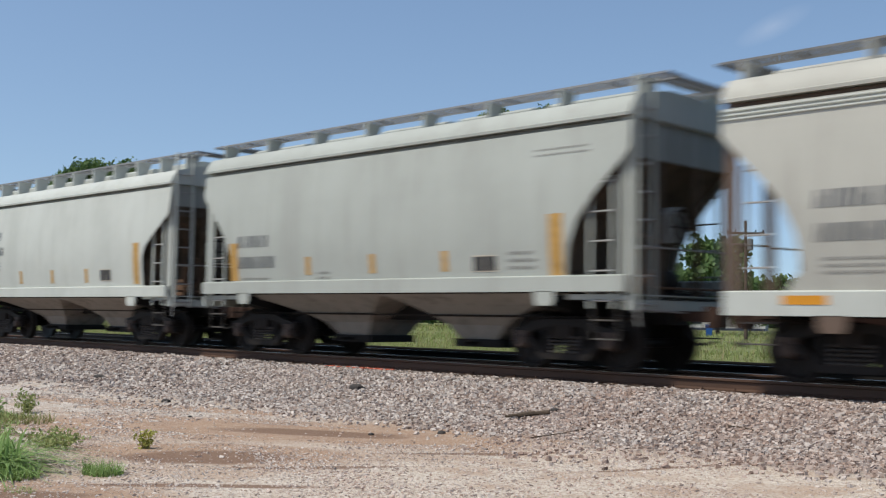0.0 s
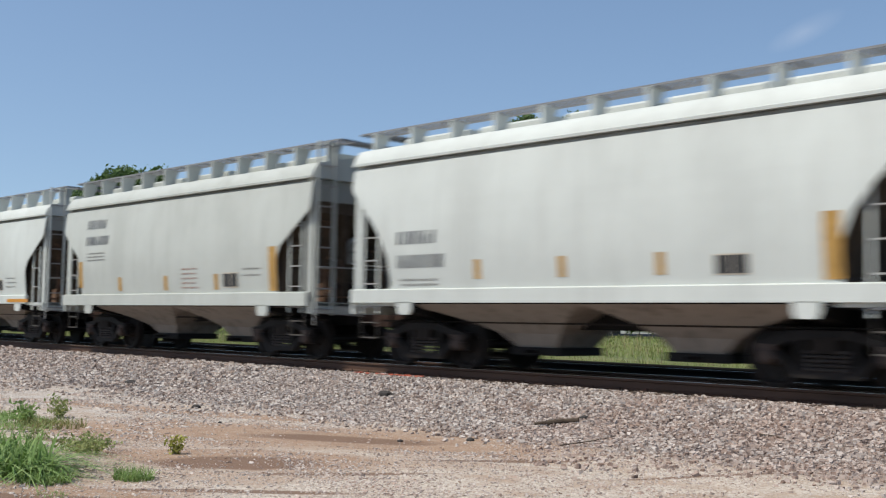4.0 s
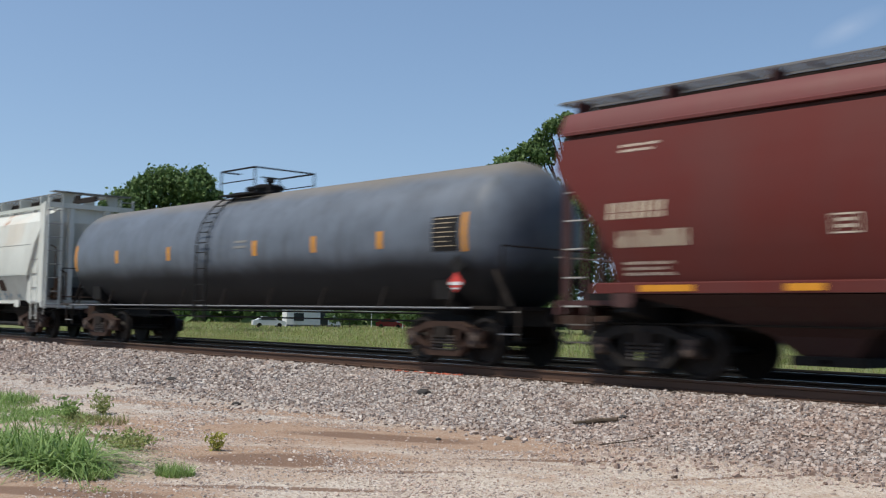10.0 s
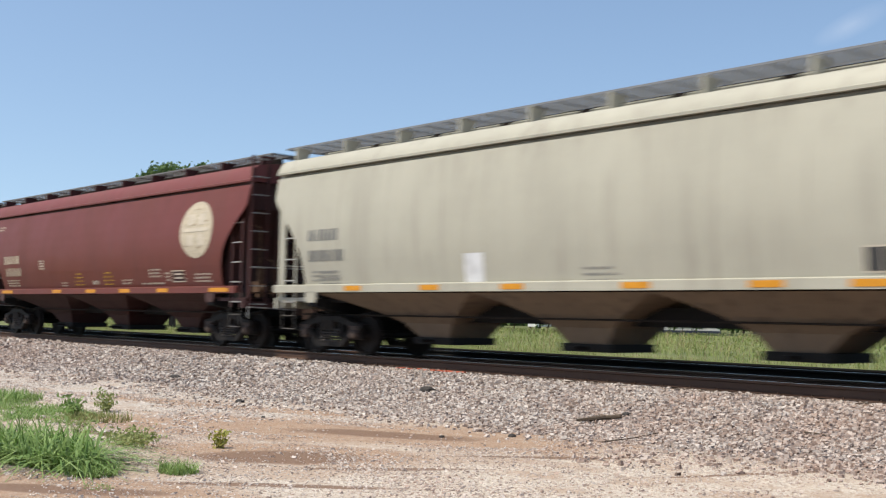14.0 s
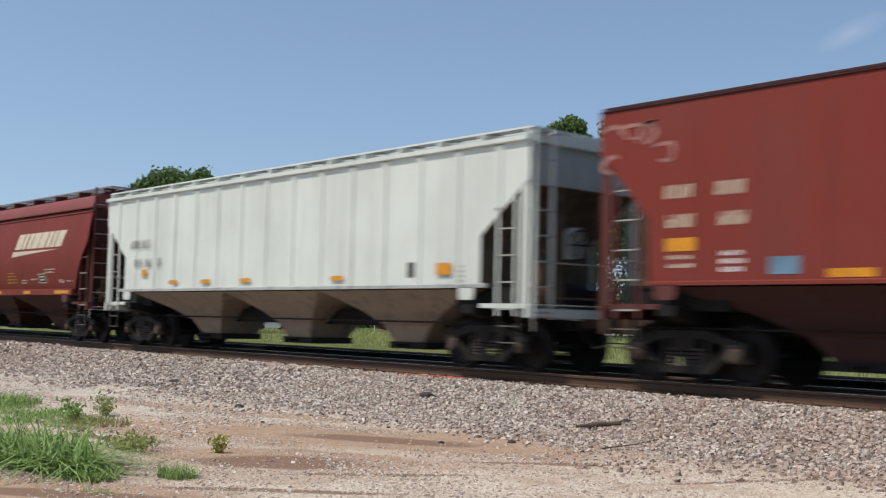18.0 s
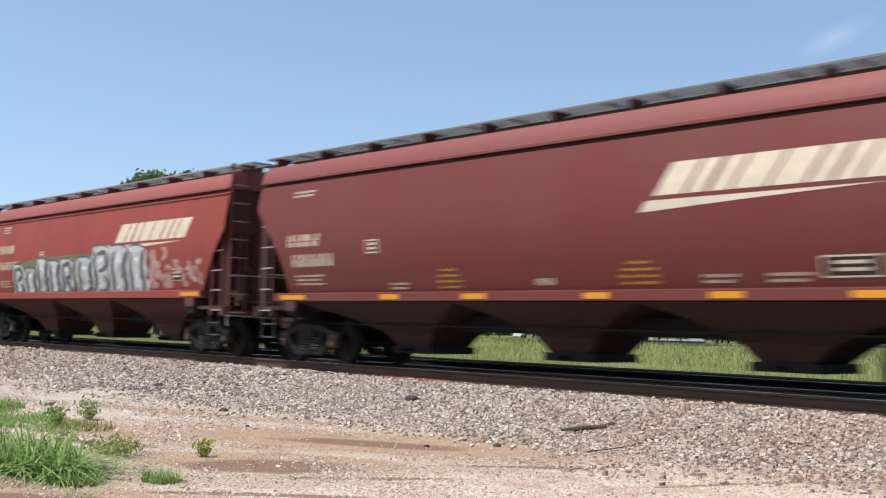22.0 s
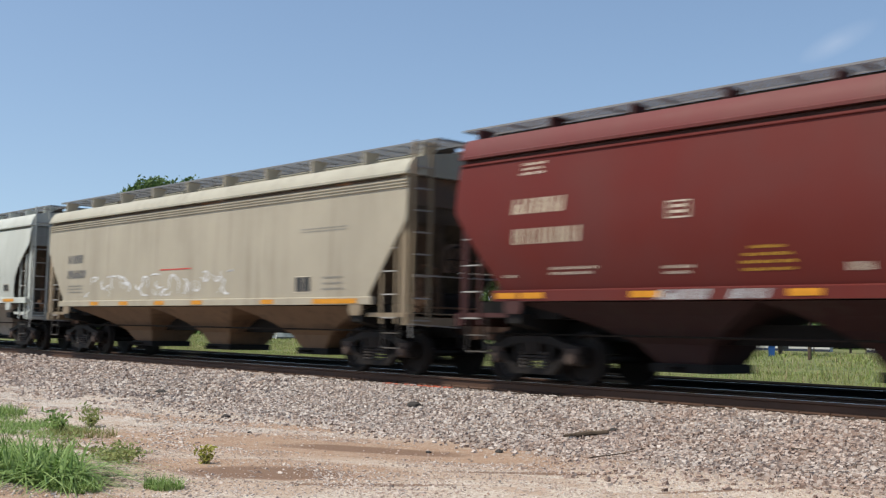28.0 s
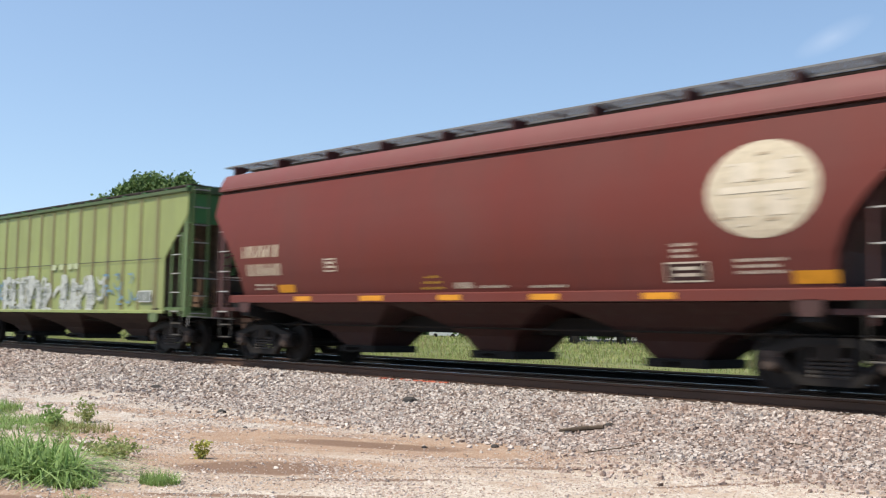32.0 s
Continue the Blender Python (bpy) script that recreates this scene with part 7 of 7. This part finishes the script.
car, side = three_bay(16.44, "red", "red three-bay covered hopper car with angled ends and a slanted emblem", ends="end_red", **ANGLE_CUT)
fleet(side, 40, ((2.21, 1.23, 2.99, 4), (2.24, 1.76, 2.49, 6)), (5.59, 2.73), ((5.79, 2.15, 0.86), (10.34, 2.15, 0.9)),
      ((4.52, 0.5, 1.83, 2), (7.38, 0.4, 1.83, 0), (11.17, 0.54, 1.86, 2), (11.98, 0.56, 1.93, 1), (13.16, 0.9, 2.18, 2), (14.26, 0.41, 1.85, 0), (14.83, 0.42, 1.85, 1)), (12.96, 1.95, 0.58),
      ((1.52, 0.93), (4.26, 0.69), (6.83, 0.82), (9.3, 0.7), (11.93, 0.58), (14.7, 1.05)), 1.51, (2.31, 0.63, 3.65, 3), (2.25, 1.1, 1.86, 2), 10.45)
enter(car, 158.05)

car, side = three_bay(16.75, "ribwhite", "chalky white ribbed three-bay covered hopper car", cut=((1.5, 1.2), (2.45, 1.2), (3.36, 0.05), (3.4, 0.0)), zs=1.5, sill=0.06, eave=4.06, bulge=0.0,
                      ribs=15, flat_top=True, walk_z=4.33, board="darkgrate", post_mat="ribwhite", trim="end_ribwhite", ends="ribwhite")
for n, (a, b, c) in enumerate(((1.57, 2.78, 3), (2.3, 2.78, 2), (1.86, 2.27, 2), (2.45, 2.27, 2), (3.2, 2.27, 1))):
    side.marks(a, a + 0.2 * c, b, 0.22, c, "fadedink", 141 + n, lift=0.04)
side.bar(2.45, 1.99, 0.3, 0.18, "orange", "reflector", lift=0.04)
for x in (4.08, 5.74, 7.6, 11.23):
    side.bar(x, 1.73, 0.45, 0.1, "orange", "reflector", lift=0.04)
side.bar(14.6, 1.86, 0.42, 0.22, "orange", "reflector", lift=0.04)
side.sign(13.7, 1.86, 0.4, 0.3, "ink", "fadedink")
side.lines(15.0, 1.9, 0.4, 4, 0.09, "fadedink", 0.04, 16)
enter(car, 175.69)

car, side = three_bay(15.74, "darkred", "deep red flat-sided three-bay covered hopper car with a small round emblem", cut=((1.5, 1.0), (2.55, 0.97), (3.6, 0.05), (3.65, 0.0)), zs=1.5, sill=0.05,
                      eave=4.3, bulge=0.0, ribs=0, flat_top=True, walk_z=4.4, board="bay_darkred", post_mat="end_darkred", roof_mat="bay_darkred", lip=(1.575, 0.035), ends="end_darkred", tc=1.35, bay_first=2.05)
g = random.Random(77)
side.scrawl(0.3, 1.2, 3.3, 4.05, 9, 0.07, "chalk", 77, "pale pinkish scraped paint", size=0.4)
for k in range(12):
    side.bar(1.9 + k * 1.06, 2.87, 0.012, 2.6, "end_darkred", "panel_seam")
side.disc(13.28, 3.59, 0.34, "spraywhite", "small white round emblem", 0.28)
for dz, w, h in ((0, 0.6, 0.04), (0.12, 0.5, 0.025), (-0.12, 0.5, 0.025)):
    side.bar(13.28, 3.59 + dz, w, h, "darkred", "emblem_field", lift=0.012)
for n, (a, b, w) in enumerate(((1.3, 2.93, 0.52), (2.22, 2.93, 0.5), (1.33, 2.48, 0.52), (2.28, 2.48, 0.47))):
    side.marks(a, a + w, b, 0.2, 3, "tan_mark", 151 + n)
side.bar(1.58, 2.12, 0.54, 0.2, "orange", "reflector", "orange data panel")
side.lines(1.61, 1.93, 0.5, 2, 0.13, "letter", 0.06, 17)
side.lines(2.53, 1.97, 0.46, 3, 0.12, "spraywhite", 0.07, 18)
side.bar(3.34, 1.77, 0.46, 0.25, "sprayblue", "data_panel", "faded blue panel")
for x, w in ((4.32, 0.67), (6.94, 0.64), (8.7, 0.6), (11.38, 0.63)):
    side.bar(x, 1.65, w, 0.12, "orange", "reflector")
side.lines(7.8, 1.92, 0.7, 4, 0.075, "letter", 0.045, 19)
side.sign(13.26, 1.98, 0.65, 0.32)
side.bar(14.12, 1.8, 0.6, 0.24, "orange", "reflector", "orange data panel")
side.disc(13.94, 2.1, 0.14, "letter", "small pale round plate")
side.bar(14.35, 2.03, 0.36, 0.2, "spraywhite", "data_panel")
side.lines(12.32, 1.93, 0.6, 2, 0.08, "letter", 0.05, 20)
enter(car, 194.03)


def big_tag(side, x0, count, z0, high, step, seed, light="silver", dark="smoke"):
    """Bloated spray-painted shapes: pale ragged masses, dark slanted hearts and hooks, white edges."""
    g = random.Random(seed)
    for k in range(count):
        x, w, h = x0 + k * step, step * g.uniform(1.0, 1.2), high * g.uniform(0.85, 1.12)
        rows = []
        for i in range(9):
            u = i / 8
            lean = 0.16 * u
            rows.append((z0 + h * u, x + lean + g.uniform(-0.12, 0.08) + (0.14 if u > 0.9 else 0), x + w + lean - g.uniform(-0.06, 0.16) - (0.2 if u > 0.9 else 0)))
        side.rows("graffiti_mass", rows, light, "pale silver spray-painted shape" if k == 0 else "", 0.006 + 0.0012 * (k % 2))

        def line(pts, width, mat, lift, label=""):
            side.stroke("graffiti_stroke", [(x + w * p + 0.16 * q, z0 + h * q) for p, q in pts], width, mat, label, lift)

        j = [g.uniform(-0.07, 0.07) for _ in range(6)]
        kind = g.randrange(4)
        line([(0.2 + j[0], 0.9), (0.16, 0.6), (0.22, 0.35), (0.14 + j[1], 0.08)], 0.2, dark, 0.011, "dark spray-painted heart of a shape")
        if kind in (0, 1):
            line([(0.28, 0.84), (0.66 + j[2], 0.86), (0.74, 0.62 + j[3]), (0.36, 0.5)], 0.17, dark, 0.0125)
        if kind in (0, 2):
            line([(0.42, 0.46), (0.6, 0.3), (0.84 + j[4], 0.06)], 0.19, dark, 0.0135)
        if kind in (1, 3):
            line([(0.3, 0.12), (0.62, 0.1 + j[5]), (0.78, 0.26), (0.6, 0.42)], 0.16, dark, 0.0135)
        if kind in (2, 3):
            line([(0.84 + j[0], 0.92), (0.7, 0.62), (0.78 + j[2], 0.3)], 0.2, dark, 0.0125)
        line([(0.03, 0.95), (-0.03, 0.5), (0.02, 0.04)], 0.06, dark, 0.0145, "dark spray-painted outline")
        line([(0.06, 1.0), (0.45, 1.03), (0.9, 0.93)], 0.06, dark, 0.0145)
        line([(0.34, 0.72 + j[1]), (0.5, 0.74), (0.56, 0.66)], 0.1, "spraywhite", 0.016)
        line([(0.1, 0.88), (0.08, 0.6), (0.1, 0.3)], 0.05, "spraywhite", 0.016)
        line([(0.3, 0.25 + j[3]), (0.48, 0.2), (0.55, 0.3)], 0.08, "spraywhite", 0.017)


car, side = three_bay(16.4, "pinkred", "faded red three-bay covered hopper car covered in silver spray paint", ends="end_pinkred", **ANGLE_CUT)
fleet(side, 50, ((2.28, 1.29, 3.01, 4), (2.3, 1.6, 2.48, 6)), (5.8, 2.72), (), (), (14.1, 2.0, 0.5), ((1.58, 1.0), (14.9, 0.9)), 1.51, (2.41, 0.63, 3.67, 3), (2.3, 0.93, 1.9, 3), 10.5)
side.rows("graffiti_mass", [(1.75, 3.4, 11.4), (2.45, 3.9, 10.9), (2.6, 4.6, 10.4), (2.68, 5.6, 9.6)], "olive", "olive spray-painted background", 0.009)
big_tag_side = Side(side.car, [(z, w + 0.008) for z, w in side.levels])
big_tag(big_tag_side, 3.4, 5, 1.46, 1.05, 0.92, 51)
big_tag(big_tag_side, 8.15, 4, 1.46, 1.3, 1.08, 52)
g = random.Random(53)
side.scrawl(12.7, 13.5, 1.75, 2.7, 9, 0.16, "haze", 54, "hazy pale spray-painted stroke", size=0.3)
side.scrawl(13.2, 15.3, 1.75, 2.35, 22, 0.12, "haze", 53, "hazy pale spray-painted stroke", size=0.24, turns=3)
side.bar(13.8, 1.52, 1.6, 0.12, "spraywhite", "graffiti_stroke", lift=0.075)
enter(car, 211.28)

car, side = three_bay(17.15, "dullmaroon", "dull maroon three-bay covered hopper car with a slanted emblem", ends="end_dullmaroon", **FLEET_ROUND)
fleet(side, 60, ((1.35, 1.2, 2.62, 4), (1.5, 1.5, 2.19, 6)), (4.28, 2.41), ((6.43, 1.9, 0.7), (10.78, 1.92, 0.8)),
      ((4.7, 0.6, 1.62, 2), (8.58, 0.45, 1.65, 0), (11.93, 0.6, 1.65, 2), (13.0, 0.72, 1.65, 2), (14.84, 0.9, 1.94, 3), (15.13, 0.8, 1.62, 1)), (14.25, 1.78, 0.8),
      ((1.6, 0.9), (4.86, 0.55), (7.21, 0.62), (10.02, 0.52), (12.42, 0.56), (14.58, 0.55), (16.05, 0.65)), top=(1.4, 0.8, 3.65, 2), small=(1.55, 1.05, 1.78, 3), swoosh=10.87)
enter(car, 229.02)

car, side = three_bay(17.12, "stained", "stained tan three-bay covered hopper car with black scrawled graffiti", roof_mat="offwhite", trim="tan", post_mat="offwhite", ends="tanrust", **ROUND_CUT)
marks_dark(side, 17.12, 2.5, 21)
sill_strips(side, 17.12, 1.41, (2.2, 3.9, 6.9, 9.8, 12.4), 0.5, 0.1, (14.9,))
ring = [(3.75 + 0.88 * math.cos(a) * (1 + 0.12 * math.sin(3 * a)), 2.6 + 0.8 * math.sin(a) * (1 + 0.1 * math.cos(2 * a))) for a in [1.9 + 0.52 * k for k in range(13)]]
side.stroke("graffiti_stroke", ring, 0.09, "smoke", "black scrawled spray-paint outline")
side.stroke("graffiti_stroke", [(p * 0.86 + 0.5, q * 0.9 + 0.26) for p, q in ring[2:9]], 0.06, "smoke", lift=0.008)
side.stroke("graffiti_stroke", [(3.5, 3.0), (3.9, 3.08), (4.3, 2.95), (4.8, 3.05)], 0.1, "smoke", lift=0.009)
side.stroke("graffiti_stroke", [(4.2, 3.0), (4.25, 2.6), (4.1, 2.2), (4.25, 1.9)], 0.07, "smoke", lift=0.01)
side.scrawl(4.75, 5.3, 2.0, 3.15, 9, 0.09, "smoke", 221, "black scrawled spray-paint stroke", size=0.3)
side.scrawl(13.5, 15.0, 1.65, 2.7, 7, 0.09, "smoke", 222, "black scrawled spray-paint stroke", size=0.34, turns=3)
side.lines(7.53, 1.91, 0.75, 4, 0.1, "fadedred", 0.035, 223)
side.lines(9.65, 1.91, 0.75, 4, 0.1, "fadedred", 0.035, 224)
side.sign(13.4, 1.75, 0.5, 0.34)
for x in (6.4, 10.9, 12.6):
    side.lines(x, 1.72, 0.6, 3, 0.1, "fadedink", 0.04, int(x))
side.lines(14.8, 2.2, 0.9, 3, 0.12, "fadedink", 0.03, 24)
side.lines(15.6, 3.6, 1.2, 2, 0.09, "fadedink", 0.03, 25)
enter(car, 247.44)

car, side = three_bay(16.36, "offwhite", "clean white three-bay covered hopper car with a grey patch", zs=1.5, sill=0.16, eave=3.97, base=1.52, bulge=0.12, cut=CURVED, fascia=0.34, crown=0.16, board="darkgrate", walk_in=-0.57, post_step=1.45)
side.bar(3.22, 2.61, 1.49, 0.78, "patchgrey", "patch", "pale grey repainted patch")
side.marks(2.6, 3.4, 2.85, 0.22, 3, "smoke", 191, lift=0.011)
side.marks(2.6, 3.85, 2.38, 0.22, 5, "smoke", 192, lift=0.011)
side.lines(1.94, 2.14, 0.7, 2, 0.08, "fadedink", 0.04, 27)
side.lines(3.0, 1.97, 0.8, 2, 0.12, "fadedink", 0.05, 193)
side.bar(4.18, 2.64, 0.26, 0.22, "patchgrey", "data_panel")
for x, w in ((1.51, 0.84), (4.04, 0.5), (6.8, 0.45), (9.75, 0.48), (12.61, 0.5), (14.9, 0.9)):
    sill_strips(side, 16.36, 1.59, (x,), w, 0.095)
side.lines(7.88, 2.17, 0.55, 4, 0.1, "fadedink", 0.04, 26)
side.bar(8.68, 1.98, 0.5, 0.27, "fadedred", "placard", "faded red placard")
side.sign(14.6, 2.0, 0.44, 0.24)
side.lines(13.74, 2.09, 0.6, 3, 0.1, "fadedink", 0.035, 28)
side.lines(13.1, 1.92, 0.3, 1, 0.1, "fadedink", 0.05, 29)
enter(car, 265.95)

car, side = three_bay(16.9, "sand", "sand-coloured three-bay covered hopper car with white scribbled graffiti", zs=1.38, sill=0.14, eave=3.92, bulge=0.03, cut=ANGLED, eave_ribs=3, end_mat="rustend", ends="tanrust", roof_mat="tan")
marks_dark(side, 16.9, 2.75, 31)
g = random.Random(32)
side.scrawl(2.9, 10.6, 1.66, 2.2, 30, 0.055, "spraywhite", 32, "white scribbled spray-paint stroke", size=0.3)
side.bar(7.9, 2.3, 1.6, 0.03, "signred", "graffiti_stroke", "thin red spray-paint line")
sill_strips(side, 16.9, 1.45, (3.4, 5.2, 7.2, 9.1, 12.2), 0.5, 0.1, (14.7,))
side.sign(13.5, 1.82, 0.6, 0.36)
side.lines(14.3, 3.0, 1.8, 2, 0.06, "fadedink", 0.025, 33)
side.lines(14.6, 1.95, 0.8, 3, 0.12, "fadedink", 0.04, 34)
enter(car, 283.85)

car, side = three_bay(16.16, "maroon", "maroon three-bay covered hopper car with angled ends and a slanted emblem", ends="end_maroon", **ANGLE_CUT)
fleet(side, 70, ((1.48, 1.22, 3.04, 4), (1.49, 1.55, 2.52, 6)), (4.92, 2.78), ((6.38, 2.16, 0.88), (9.9, 2.16, 0.9)),
      ((1.17, 0.34, 1.85, 1), (4.59, 0.55, 1.88, 2), (7.56, 0.36, 1.85, 0), (11.0, 0.54, 1.86, 2), (13.0, 0.9, 2.18, 2), (14.1, 0.41, 1.85, 1)), (12.7, 1.95, 0.58),
      ((1.36, 0.52), (1.95, 0.52), (4.33, 0.6), (6.98, 0.5), (9.3, 0.7), (11.93, 0.58), (14.5, 1.0)), 1.51, (1.59, 0.56, 3.7, 3), (2.29, 1.03, 1.92, 2), 10.4)
sill_side = Side(side.car, [(1.0, 1.623), (2.0, 1.623)])
sill_side.marks(4.55, 5.5, 1.5, 0.15, 5, "silver", 211, "graffiti_stroke", slant=0.5)
sill_side.marks(5.82, 6.48, 1.5, 0.14, 3, "silver", 212, "graffiti_stroke", slant=0.5)
enter(car, 302.16)

car, side = three_bay(16.6, "green", "faded light green ribbed three-bay covered hopper car covered in graffiti", cut=STEPPED, zs=1.06, sill=0.07, eave=4.1, bulge=0.0, ribs=16, rib_span=(1.13, 1.54), flat_top=True, walk_z=4.3,
                      board="bay_green", post_mat="deepgreen", rib_mat="greenrib", end_mat="deepgreen", ends="postgreen", roof_mat="roof_green")
side.bar(8.3, 2.47, 14.2, 0.02, "ink", "side_seam", lift=0.038)
big_tag_side = Side(side.car, [(1.0, 1.59), (4.2, 1.59)])
g = random.Random(81)
for n, (a, b, top) in enumerate(((4.85, 5.5, 2.05), (5.5, 6.15, 2.1), (6.15, 6.75, 2.0), (6.75, 7.5, 2.12), (7.5, 8.1, 2.0), (8.1, 8.5, 2.1), (9.3, 10.0, 2.1), (10.0, 10.7, 2.05), (11.05, 11.9, 2.12))):
    w = b - a
    big_tag_side.rows("graffiti_mass", [(1.14, a, a + w * 0.5), (1.4, a + 0.05, a + w * 0.55), (1.75, a, a + w * 0.62), (top, a + 0.08, a + w * 0.45)], "ghost", "washed-out pale spray-painted letter mass")
    big_tag_side.scrawl(a, b, 1.16, top, 6, 0.13, "ghost", 300 + n, "washed-out pale spray-painted stroke", 0.003, size=0.36)
    big_tag_side.scrawl(a, b, 1.2, top - 0.05, 4, 0.06, "ghostgrey", 320 + n, "", 0.009, size=0.3)
for x in (8.8, 9.3, 9.9, 10.3):
    big_tag_side.bar(x, 2.4, 0.3, 0.16, "ghostgreen", "graffiti_mass", "faint pale spray-painted blotch")
big_tag_side.scrawl(1.5, 1.9, 1.5, 2.1, 3, 0.1, "pink", 341, "pink spray-painted stroke", size=0.25)
big_tag_side.scrawl(2.4, 2.9, 1.5, 2.25, 4, 0.12, "sprayteal", 342, "teal spray-painted stroke", size=0.28)
big_tag_side.scrawl(2.6, 4.6, 1.16, 2.0, 14, 0.14, "ghostgreen", 343, "faint pale spray-painted stroke", size=0.18)
big_tag_side.scrawl(3.2, 3.7, 1.16, 1.7, 5, 0.12, "sprayteal", 344, "", 0.01, size=0.26)
big_tag_side.scrawl(4.3, 4.7, 1.3, 2.0, 4, 0.08, "sprayblue", 345, "", 0.01, size=0.25)
big_tag_side.scrawl(12.3, 13.9, 1.3, 2.1, 10, 0.06, "sprayblue", 83, "blue spray-painted stroke", size=0.3)
big_tag_side.sign(14.58, 1.5, 0.7, 0.3, "ghostgrey", "spraywhite")
enter(car, 319.58)

car, side = three_bay(16.95, "dullbrown", "dull oxide brown three-bay covered hopper car with a large round emblem", ends="end_dullbrown", **FLEET_ROUND)
fleet(side, 90, ((1.35, 1.5, 2.47, 4), (1.48, 1.4, 2.06, 6)), (4.65, 2.1), ((7.74, 1.8, 0.62),),
      ((8.33, 0.5, 1.63, 0), (8.95, 0.74, 1.6, 1), (10.23, 0.8, 1.59, 1), (13.2, 0.4, 2.08, 3), (14.27, 0.8, 1.82, 3)), (13.42, 1.76, 0.7),
      ((3.78, 0.57), (6.1, 0.7), (8.36, 0.6), (10.68, 0.63), (13.0, 0.6)), small=(1.75, 0.78, 1.68, 2), emblem=(14.73, 2.9, 0.9, 0.7))
side.bar(2.96, 1.635, 0.6, 0.17, "orange", "reflector", "orange data panel")
side.bar(15.48, 1.65, 0.66, 0.18, "orange", "reflector", "orange data panel")
enter(car, 337.5)


# ---- what moves ----
def motions():
    for car, x0 in CARS:
        walk(car, [(t, pose(x0 - gone(t), 0, 0)) for t in range(33)])
    for ws, car, x in SPUN:
        x0 = next(p for c, p in CARS if c == car)
        y, z = ws.location.y, ws.location.z
        rows = []
        for f in range(32 * FPS + 1):
            t = f / FPS
            if -45 < x0 + x - gone(t) < -4:
                rows.append((t, pose(x, y, z, 0, -math.degrees(gone(t) / 0.457) % 360, 0)))
        if not rows:
            continue
        if rows[0][0] > 0:
            rows.insert(0, (0.0, rows[0][1]))
        if rows[-1][0] < 32:
            rows.append((32.0, rows[-1][1]))
        walk(ws, rows)


motions()
